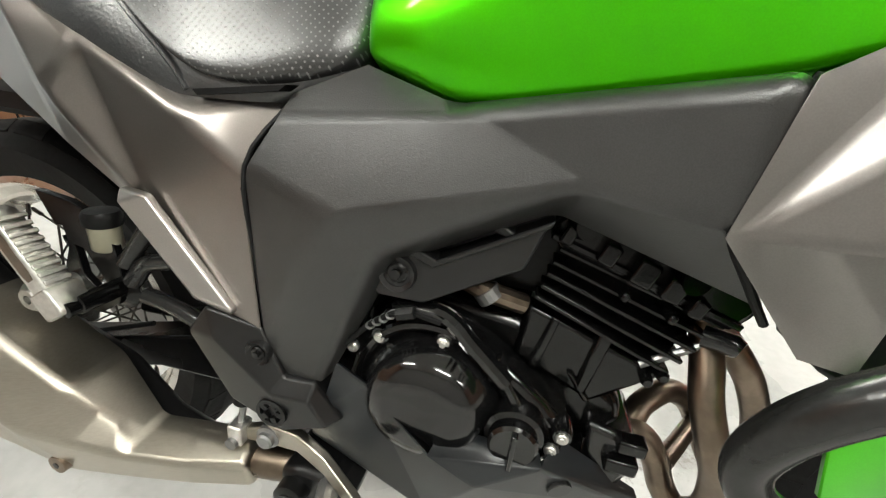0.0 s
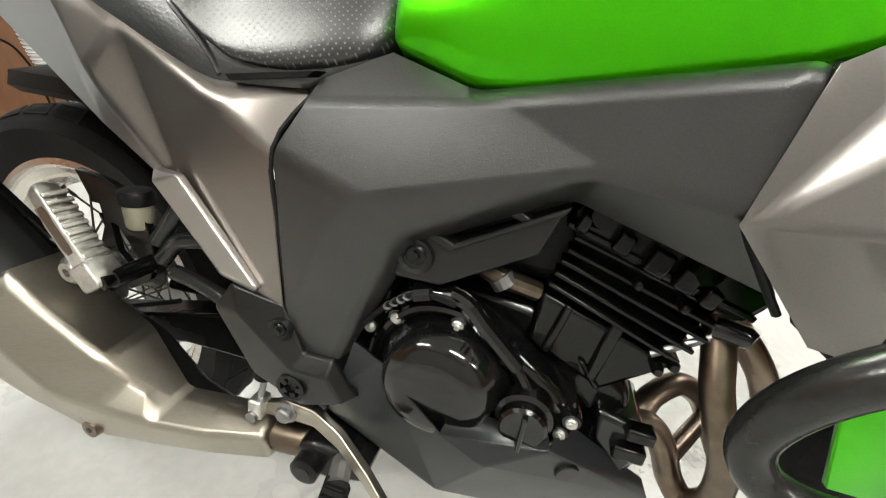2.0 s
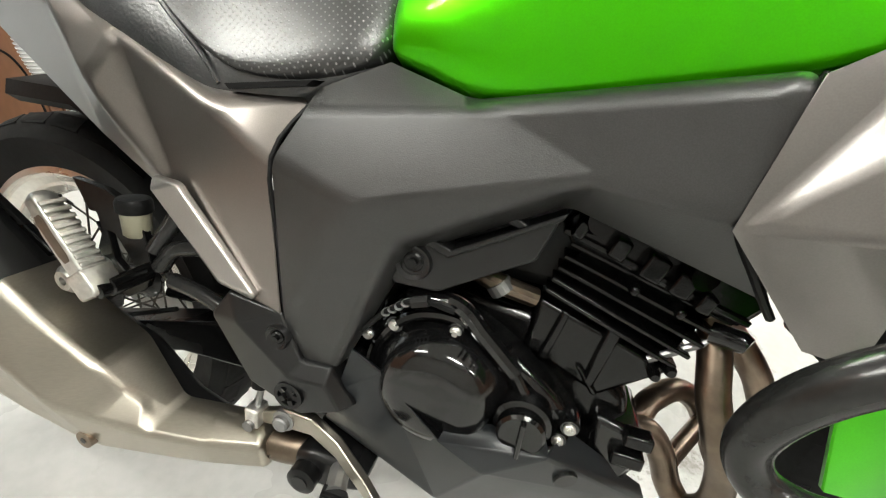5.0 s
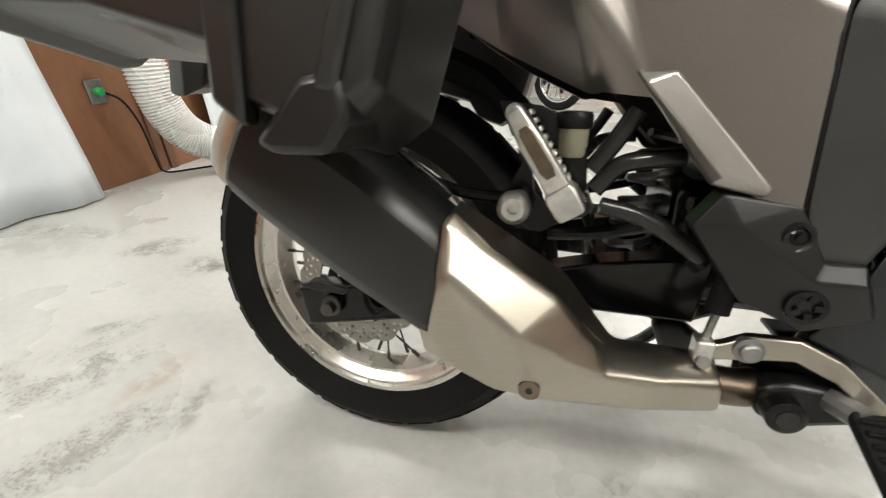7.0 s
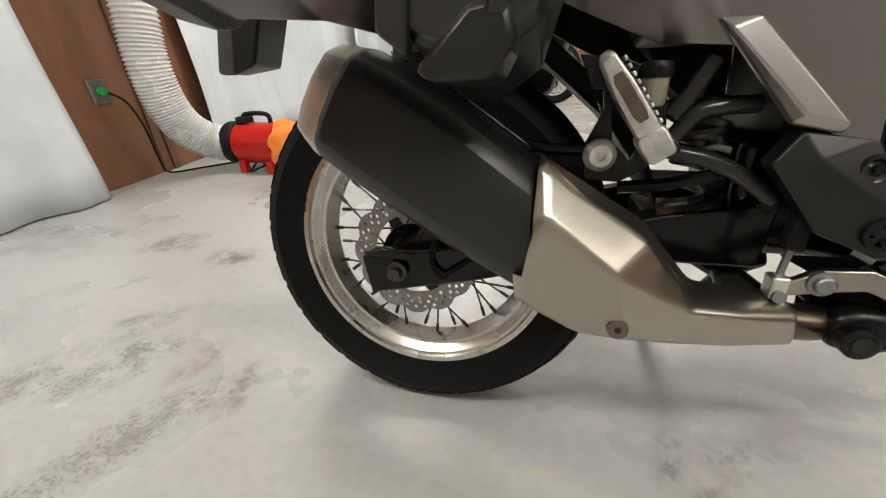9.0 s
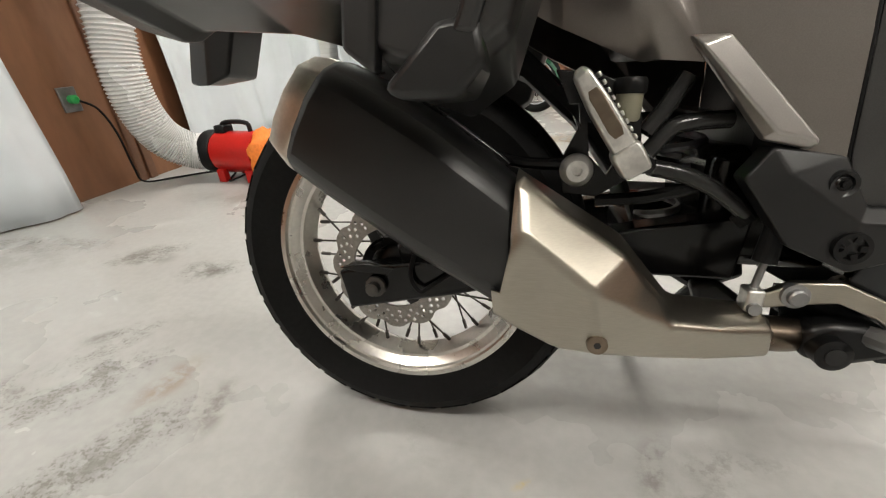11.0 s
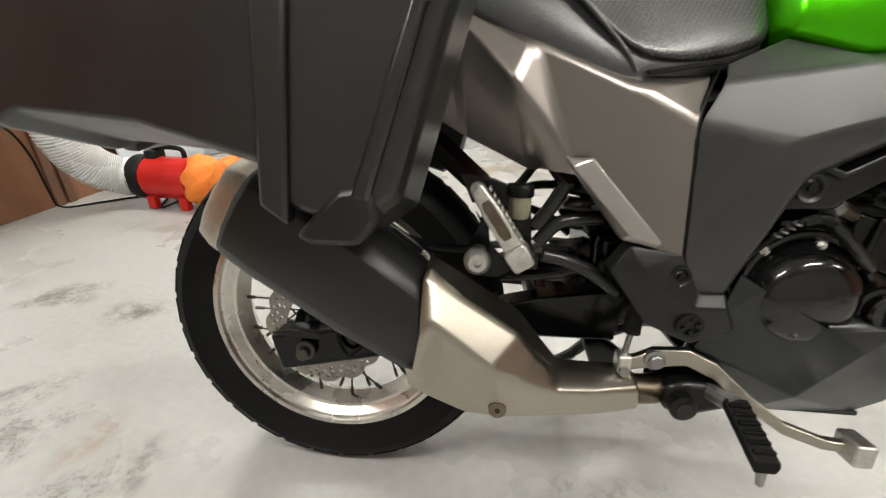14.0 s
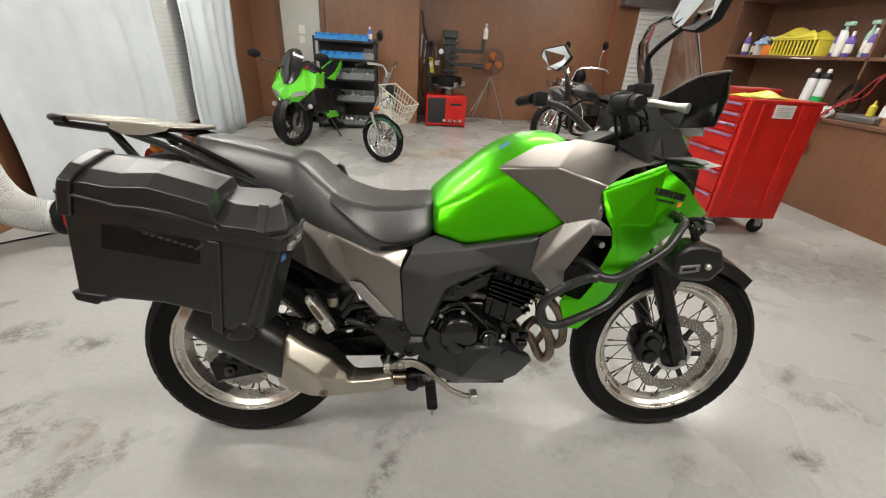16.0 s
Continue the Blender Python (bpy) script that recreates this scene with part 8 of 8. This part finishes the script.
for s in (-1, 1):
    part("saddlebag", box((-0.95, s * 0.27 - 0.08, 0.40), (-0.55, s * 0.27 + 0.08, 0.68)), M_BLACK, cr, "black leather saddlebag", bevel=0.04)
    part("crash_guard", tube([(0.22, s * 0.06, 0.70), (0.28, s * 0.30, 0.60), (0.26, s * 0.32, 0.42), (0.18, s * 0.08, 0.28)], 0.014, 5, 8), M_CHROME, cr)
    part("turn_signal", lathe([(0.01, -0.03), (0.035, -0.01), (0.03, 0.03)], (0.42, s * 0.20, 0.86), "x", 14), M_CHROME, cr, smooth=40)
part("frame_tube", tube([(0.34, 0, 0.90), (0.20, 0, 0.40), (0.10, 0, 0.18), (-0.40, 0, 0.18), (-0.55, 0, 0.60)], 0.02, 4, 8), M_BLACKMETAL, cr)

tb_ = thing("utility_trolley", "grey metal trolley with a helmet and a blue box", "trolley", pose(3.35, 6.9, 0))
for z in (0.25, 0.80):
    part("tray", box((-0.35, -0.22, z), (0.35, 0.22, z + 0.03)), M_GALV, tb_, bevel=0.004)
for x in (-0.33, 0.33):
    for y in (-0.20, 0.20):
        part("leg", box((x - 0.015, y - 0.015, 0), (x + 0.015, y + 0.015, 0.82)), M_GALV, tb_)
tagged(part("helmet", lathe([(0.09, 0.0), (0.125, 0.05), (0.12, 0.14), (0.07, 0.21), (0.01, 0.23)], (3.52, 6.88, 0.832), "z", 22), M_BLACK, None, "black open helmet on the trolley", smooth=50), category="helmet")
tagged(part("storage_box", box((3.12, 6.78, 0.281), (3.36, 7.02, 0.48)), M_BLUEPL, None, "blue plastic box on the trolley's lower tray", bevel=0.01), category="box")
sw_ = thing("wall_switch", "white double wall switch on brown panels", "switch", pose(3.15, YB2, 1.05))
for x in (0, 0.13):
    part("plate", box((x - 0.04, -0.012, -0.06), (x + 0.04, -0.001, 0.06)), M_WHITEPL, sw_, bevel=0.003)
tagged(part("air_line", tube([(4.20, YB2 - 0.02, ZC - 0.05), (4.24, YB2 - 0.02, 1.4), (4.33, YB2 - 0.02, 0.7), (4.40, YB2 - 0.02, 0.02)], 0.008, 5, 8), M_DKRED, None, "red air line hanging down the wall"), category="hose")
win2 = thing("window_2", "window with a closed white slatted blind", "window", kind="structure")
part("window_frame", box((4.72, YB2 - 0.02, 0.60), (5.58, YB2 - 0.002, 2.15)), M_WHITE, win2)
slat = None
for k in range(18):
    z = 0.66 + k * 0.084
    if slat is None:
        slat = part("slat", moved(box((-0.43, -0.002, -0.042), (0.43, 0.002, 0.042)), Matrix.Rotation(radians(-24), 4, "X")), M_BLIND, win2)
        slat.location = (5.15, YB2 - 0.034, z)
    else:
        o = new("slat", slat.data)
        o.parent, o.location = win2, (5.15, YB2 - 0.034, z)
structure("trim", box((4.3, YB2 - 0.25, 2.15), (XR, YB2 - 0.001, 2.45)), M_GALV, "grey boxed beam under the ceiling", "trim", bevel=0.005)

# ---- east side: tool cabinet, workbench with shelves ----
tool = thing("tool_cabinet", "red steel roller tool cabinet with drawers and a notice", "tool cabinet", pose(2.905, 1.84, 0))
part("body", box((0.012, 0.0, 0.15), (0.565, 0.52, 1.03)), M_RED, tool, "red enamelled body", bevel=0.006)
part("top_tray", box((-0.004, -0.006, 1.031), (0.575, 0.53, 1.05)), M_RED, tool, bevel=0.004)
part("side_rib", box((0.10, -0.010, 0.17), (0.13, 0.003, 1.02)), M_RED, tool, bevel=0.004)
part("side_rib", box((0.40, -0.012, 0.17), (0.47, 0.003, 1.02)), M_RED, tool, bevel=0.004)
part("corner_post", box((-0.002, -0.006, 0.15), (0.035, 0.03, 1.03)), M_RED, tool, bevel=0.004)
part("notice", box((0.20, -0.014, 0.93), (0.345, -0.004, 1.02)), M_PAPER, tool, "white printed notice")
for k in range(5):
    part("mark", box((0.215, -0.0165, 0.945 + k * 0.013), (0.33 - 0.02 * (k % 2), -0.0145, 0.949 + k * 0.013)), M_BARMARK, tool)
for x, z in ((0.22, 0.66), (0.29, 0.40), (0.36, 0.24), (0.16, 0.30)):
    part("rivet", lathe([(0.005, -0.006), (0.008, -0.002), (0.008, 0.002)], (x, 0, z), "y", 10), M_DKRED, tool)
M_LILAC = mat("lilac_anodised_strip", (0.35, 0.28, 0.50), 0.35, 0.6, grain=0.05, stain=0.1)
for k, (z0, z1) in enumerate(((0.955, 1.02), (0.88, 0.945), (0.805, 0.87), (0.67, 0.795), (0.52, 0.66), (0.34, 0.51), (0.17, 0.33))):
    d = part("drawer", box((-0.008, 0.04, z0), (0.02, 0.49, z1)), M_RED, tool, bevel=0.004)
    part("pull", box((-0.022, 0.05, z1 - 0.022), (-0.006, 0.48, z1 - 0.006)), M_LILAC, d, bevel=0.003)
for x in (0.07, 0.50):
    for y in (0.08, 0.44):
        c = part("caster", lathe([(0.055, -0.02), (0.062, -0.014), (0.062, 0.014), (0.055, 0.02)], (x, y, 0.062), "y", 22), M_RUBBER, tool, smooth=40)
        part("fork", box((x - 0.03, y - 0.03, 0.062), (x + 0.03, y + 0.03, 0.15)), M_GALV, c, bevel=0.005)
tagged(part("tool_case", box((2.98, 2.16, 1.051), (3.40, 2.34, 1.11)), M_DKRED, None, "flat dark red tool case lying on the cabinet", bevel=0.012), category="tool case")


def cloth(name, x0, y0, x1, y1, z, material, label, seed, h=0.05):
    rnd_ = random.Random(seed)
    bm = bmesh.new()
    n = 18
    ph = [rnd_.uniform(0, 6) for _ in range(6)]
    g = []
    for j in range(n + 1):
        row = []
        for i in range(n + 1):
            u, v = i / n, j / n
            e = min(u, 1 - u, v, 1 - v)
            zz = z + 0.004 + min(1, e * 6) * h * (0.45 + 0.3 * math.sin(u * 9 + ph[0] + 2 * v) + 0.25 * math.sin(v * 11 + ph[1] + 3 * u))
            row.append(bm.verts.new((x0 + (x1 - x0) * u + 0.012 * math.sin(v * 9 + ph[2]), y0 + (y1 - y0) * v + 0.012 * math.sin(u * 8 + ph[3]), max(zz, z + 0.003))))
        g.append(row)
    for j in range(n):
        for i in range(n):
            bm.faces.new((g[j][i], g[j][i + 1], g[j + 1][i + 1], g[j + 1][i]))
    ob = part(name, bm, material, None, label, smooth=70)
    md = ob.modifiers.new("thick", "SOLIDIFY")
    md.thickness = 0.003
    return tagged(ob, category="cloth")


cloth("shop_cloth", 2.94, 1.90, 3.28, 2.14, 1.052, M_YELLOW, "crumpled yellow cloth on the red cabinet", 4)
bench = thing("workbench", "dark brown built-in workbench with a plywood front", "workbench", kind="structure")
part("front_board", box((4.40, 0.0, 0), (4.43, 4.55, 0.82)), M_WALL, bench)
part("benchtop", box((4.37, 0.0, 0.825), (XR - 0.01, 4.58, 0.86)), M_DARKWOOD, bench, bevel=0.004)
part("end_board", box((4.43, 4.52, 0), (XR - 0.01, 4.55, 0.82)), M_WALL, bench)
part("back_board", box((4.98, 0.0, 0.861), (5.0, 4.58, ZC - 0.01)), M_DARKWOOD, bench)
part("shelf", box((4.55, 0.0, 1.36), (4.978, 4.58, 1.39)), M_DARKWOOD, bench, bevel=0.003)
part("shelf", box((4.55, 0.0, 1.98), (4.978, 4.58, 2.01)), M_DARKWOOD, bench, bevel=0.003)
for y in (1.0, 2.70, 4.56):
    part("upright", box((4.55, y, 0.861), (4.978, y + 0.022, ZC - 0.01)), M_DARKWOOD, bench)
rnd = random.Random(3)
specs = [(4.40, M_PURPLE, M_WHITEPL, 0.25), (4.28, M_BLACK, M_BLACK, 0.20), (4.18, M_WHITEPL, M_BLUEPL, 0.22), (4.08, M_WHITEPL, M_WHITEPL, 0.20), (3.22, M_PURPLE, M_WHITEPL, 0.24), (3.12, M_WHITEPL, M_MINT, 0.28), (3.02, M_PURPLE, M_WHITEPL, 0.22), (2.94, M_MINT, M_MINT, 0.29), (2.84, M_PURPLE, M_WHITEPL, 0.24),
         (2.62, M_MINT, M_MINT, 0.29), (2.53, M_PURPLE, M_WHITEPL, 0.23), (2.44, M_PURPLE, M_WHITEPL, 0.26), (2.34, M_PURPLE, M_PURPLE, 0.25), (2.24, M_WHITEPL, M_PURPLE, 0.24), (2.14, M_PURPLE, M_WHITEPL, 0.26), (2.02, M_MINT, M_WHITEPL, 0.24), (1.90, M_PURPLE, M_WHITEPL, 0.24), (4.34, M_WHITEPL, M_PURPLE, 0.16), (4.23, M_CREAM, M_WHITEPL, 0.18), (3.17, M_WHITEPL, M_PURPLE, 0.17), (2.89, M_WHITEPL, M_WHITEPL, 0.18), (2.39, M_WHITEPL, M_WHITEPL, 0.19), (2.29, M_PURPLE, M_WHITEPL, 0.20), (2.19, M_PURPLE, M_BLUEPL, 0.22), (2.08, M_WHITEPL, M_PURPLE, 0.19)]
for y, a, b, h in specs:
    bottle(4.66 + rnd.uniform(-0.03, 0.08), y, 1.391, 0.037, h, a, b, {M_PURPLE: "purple and white cleaner bottle on the shelf", M_MINT: "mint green trigger bottle on the shelf"}.get(a, "white cleaner bottle on the shelf"), trigger=(b is M_MINT))
bk = thing("plastic_basket", "yellow slotted plastic basket on the shelf", "basket", pose(4.60, 3.32, 1.391))
part("base", box((0, 0, 0), (0.26, 0.60, 0.008)), M_YELLOW, bk)
for k in range(13):
    y = k * 0.0485
    part("slat", box((-0.004, y, 0), (0.004, y + 0.018, 0.15)), M_YELLOW, bk)
    part("slat", box((0.256, y, 0), (0.264, y + 0.018, 0.15)), M_YELLOW, bk)
part("rim", box((-0.012, -0.01, 0.150), (0.272, 0.61, 0.165)), M_YELLOW, bk, bevel=0.004)
part("end_wall", box((0, -0.004, 0), (0.26, 0.004, 0.15)), M_YELLOW, bk)
part("end_wall", box((0, 0.596, 0), (0.26, 0.604, 0.15)), M_YELLOW, bk)
cloth("shop_cloth", 4.60, 3.40, 4.86, 4.05, 1.557, M_YELLOW, "yellow cloth heaped over the basket", 8, 0.12)
tagged(part("supply_box", box((4.60, 3.94, 1.391), (4.80, 4.06, 1.50)), M_ORANGE, None, "orange cardboard supply box on the shelf", bevel=0.004), category="box")
M_SKY = mat("pale_blue_cloth", (0.35, 0.50, 0.72), 0.75, grain=0.1, scale=90, stain=0.15, bump=0.002)
cloth("shop_cloth", 4.58, 4.02, 4.80, 4.20, 1.505, M_SKY, "pale blue cloth on the supply box", 21, 0.09)
cloth("paper_sheet", 4.50, 3.28, 4.60, 3.50, 1.36, M_PAPER, "loose white paper hanging over the shelf edge", 12, 0.01)


def can(x, y, z, r, h, body, top, label):
    c = thing("spray_can", label, "spray can", pose(x, y, z, 0, 4, 0), group="spray cans")
    part("body", lathe([(r * 0.96, 0), (r, 0.008), (r, h * 0.78)], (0, 0, 0), "z", 24), body, c, smooth=40)
    part("lower_band", lathe([(r * 1.01, 0.02), (r * 1.01, h * 0.40)], (0, 0, 0), "z", 24), top, c, smooth=40)
    part("shoulder", lathe([(r, h * 0.78), (r * 0.9, h * 0.86), (r * 0.45, h * 0.92)], (0, 0, 0), "z", 24), M_BLACK, c, "black shoulder", smooth=40)
    part("cap", lathe([(r * 0.42, h * 0.92), (r * 0.40, h * 0.99), (r * 0.25, h)], (0, 0, 0), "z", 16), M_WHITEPL, c, smooth=40)
    return c


can(4.50, 3.12, 0.861, 0.047, 0.42, M_WHITEPL, M_WHITEPL, "tall white spray can with a black shoulder on the bench")
can(4.50, 2.99, 0.861, 0.047, 0.42, M_WHITEPL, M_GREENPL, "tall green and white spray can on the bench")
tagged(part("paper_pad", box((4.44, 3.22, 0.8615), (4.60, 3.62, 0.875)), M_PAPER, None, "white paper pad lying on the bench", bevel=0.002), category="paper")
rem = thing("remote_control", "white remote control leaning on the bench wall", "remote control", pose(4.50, 2.30, 0.925, 0, 12, 20))
part("body", box((-0.012, -0.03, 0), (0.012, 0.03, 0.20)), M_WHITEPL, rem, bevel=0.006)
part("display", box((-0.014, -0.018, 0.14), (-0.0115, 0.018, 0.175)), M_GREYBIN, rem)
tagged(part("carton", moved(box((-0.05, -0.06, 0), (0.05, 0.06, 0.42)), pose(4.56, 2.28, 0.8615, 0, 0, 12)), M_CARD, None, "tall brown cardboard carton on the bench", bevel=0.003), category="box")
ct_ = pose(4.56, 2.28, 0.8615, 0, 0, 12)
part("print", moved(box((-0.0525, -0.035, 0.24), (-0.0495, 0.03, 0.38)), ct_), M_DECAL, bpy.data.objects["carton"])
part("print", moved(box((-0.0525, -0.045, 0.06), (-0.0495, 0.045, 0.19)), ct_), M_ORDECAL, bpy.data.objects["carton"])
tagged(part("steel_tray", box((4.44, 2.30, 0.8615), (4.72, 2.66, 0.92)), M_GALV, None, "grey steel tray with small tools", bevel=0.01), category="tray")
tagged(part("glue_bottle", lathe([(0.03, 0), (0.03, 0.08), (0.012, 0.10), (0.008, 0.13)], (4.58, 2.48, 0.9205), "z", 14), M_YELLOW, None, "small yellow glue bottle in the tray", smooth=40), category="bottle")
jl = thing("jumper_cables", "tangled red cables hanging from the bench", "cables", None)
rnd = random.Random(17)
for k in range(4):
    o = [rnd.uniform(-0.06, 0.06) for _ in range(9)]
    part("cable", tube([(4.60, 2.30 + o[0], 1.385), (4.48, 2.40 + o[1], 1.26), (4.44, 2.50 + o[2], 1.08), (4.42, 2.66 + o[3], 1.00), (4.36, 2.70 + o[4] * 0.5, 0.88), (4.350, 2.74 + o[5] * 0.4, 0.66), (4.35, 2.78 + o[6] * 0.4, 0.60)], 0.0045, 6, 6), M_DKRED, jl)
for y in (2.74, 2.80):
    part("clamp", box((4.33, y - 0.02, 0.52), (4.37, y + 0.02, 0.62)), M_DKRED, jl, bevel=0.006)
for k, (y, r) in enumerate(((2.76, 0.05), (2.86, 0.06))):
    tagged(part("tape_roll", lathe([(r * 0.6, -0.02), (r, -0.02), (r, 0.02), (r * 0.6, 0.02)], (4.46, y, 0.861 + r), "x", 26, close=True), M_WHITEPL, None, "white tape roll standing on the bench", smooth=40), category="tape")
tagged(part("cable_coil", tube([(4.50 + 0.03 * math.sin(a * 2), 2.66 + 0.10 * math.cos(a), 1.02 + 0.12 * math.sin(a) + 0.004 * a) for a in np.linspace(0, 16, 70)], 0.006, 1, 6), M_RUBBER, None, "black coiled cable leaning on the bench"), category="cable")
tagged(part("drill_case", box((4.50, 1.70, 0.8615), (4.80, 2.12, 1.12)), M_BLACK, None, "black plastic power tool case on the bench", bevel=0.03), category="tool case")

# ---- marks on the floor: stains and scuffs in the paint, each with its place and size ----


def floor_marks(color, opacity, scale, lo, hi, grain, places):
    """Lay one kind of mark over the floor paint: soft ovals broken up by blotches and fine grit."""
    nt = M_FLOOR.node_tree
    sock = nt.nodes["Principled BSDF"].inputs["Base Color"]
    co = nt.nodes.new("ShaderNodeTexCoord")

    def calc(op, a, c):
        n = nt.nodes.new("ShaderNodeMath")
        n.operation = op
        for k, v in enumerate((a, c)):
            if isinstance(v, float):
                n.inputs[k].default_value = v
            else:
                nt.links.new(v, n.inputs[k])
        return n.outputs[0]

    def fleck(sc, a, c):
        n = nt.nodes.new("ShaderNodeTexNoise")
        n.inputs["Scale"].default_value, n.inputs["Detail"].default_value, n.inputs["Roughness"].default_value = sc, 5, 0.7
        r = nt.nodes.new("ShaderNodeMapRange")
        r.interpolation_type = "SMOOTHSTEP"
        r.inputs["From Min"].default_value, r.inputs["From Max"].default_value = a, c
        nt.links.new(co.outputs["Object"], n.inputs["Vector"])
        nt.links.new(n.outputs["Fac"], r.inputs["Value"])
        return r.outputs["Result"]

    mask = None
    for x, y, a, b, rot in places:
        mp = nt.nodes.new("ShaderNodeMapping")
        mp.vector_type = "TEXTURE"
        mp.inputs["Location"].default_value = (x, y, 0)
        mp.inputs["Rotation"].default_value = (0, 0, math.radians(rot))
        mp.inputs["Scale"].default_value = (a * 1.3, b * 1.3, 1)
        gr = nt.nodes.new("ShaderNodeTexGradient")
        gr.gradient_type = "SPHERICAL"
        nt.links.new(co.outputs["Object"], mp.inputs["Vector"])
        nt.links.new(mp.outputs["Vector"], gr.inputs["Vector"])
        mask = gr.outputs["Fac"] if mask is None else calc("MAXIMUM", mask, gr.outputs["Fac"])
    blotch = calc("MULTIPLY", mask, fleck(scale, lo, hi))
    grit = calc("ADD", calc("MULTIPLY", fleck(95, 0.50, 0.60), grain), 1.0 - grain)
    fac = calc("MINIMUM", calc("MULTIPLY", calc("MULTIPLY", blotch, grit), opacity * 4.0), opacity)
    x = nt.nodes.new("ShaderNodeMix")
    x.data_type = "RGBA"
    nt.links.new(fac, x.inputs["Factor"])
    nt.links.new(sock.links[0].from_socket, x.inputs["A"])
    x.inputs["B"].default_value = (*color, 1)
    nt.links.new(x.outputs["Result"], sock)


floor_marks((0.20, 0.20, 0.195), 0.40, 5, 0.34, 0.66, 0.2, ((3.4, 1.30, 0.75, 0.34, -8), (2.75, 1.40, 0.55, 0.26, -8)))
floor_marks((0.24, 0.17, 0.08), 0.55, 8, 0.44, 0.60, 0.2, ((1.05, 4.25, 0.45, 0.22, 10), (0.70, 4.10, 0.30, 0.14, 0), (0.25, 2.4, 0.30, 0.12, 20)))
floor_marks((0.20, 0.19, 0.165), 0.42, 9, 0.38, 0.70, 0.35, ((-1.70, 0.36, 0.26, 0.09, 10), (1.49, -0.20, 0.10, 0.04, 10), (2.55, 0.70, 0.14, 0.05, -8), (-1.15, 1.1, 0.4, 0.12, 0), (-1.5, -0.25, 0.3, 0.12, 40)))
floor_marks((0.10, 0.088, 0.065), 0.58, 14, 0.40, 0.62, 0.75, ((-0.84, 0.04, 0.10, 0.05, 60), (-0.76, -0.10, 0.14, 0.07, 60), (-0.95, -0.20, 0.16, 0.07, 55), (-0.87, 0.42, 0.11, 0.06, 10), (-1.22, 0.48, 0.14, 0.07, 40), (-1.75, 0.50, 0.30, 0.08, 5),
                                                              (-0.55, -0.26, 0.20, 0.06, 60), (1.97, -0.18, 0.09, 0.05, 0), (2.27, 0.08, 0.12, 0.05, -10), (0.98, 0.45, 0.14, 0.09, 20), (1.10, 0.30, 0.12, 0.10, 0), (2.35, 0.95, 0.22, 0.06, -8), (2.05, 0.50, 0.12, 0.05, 15)))
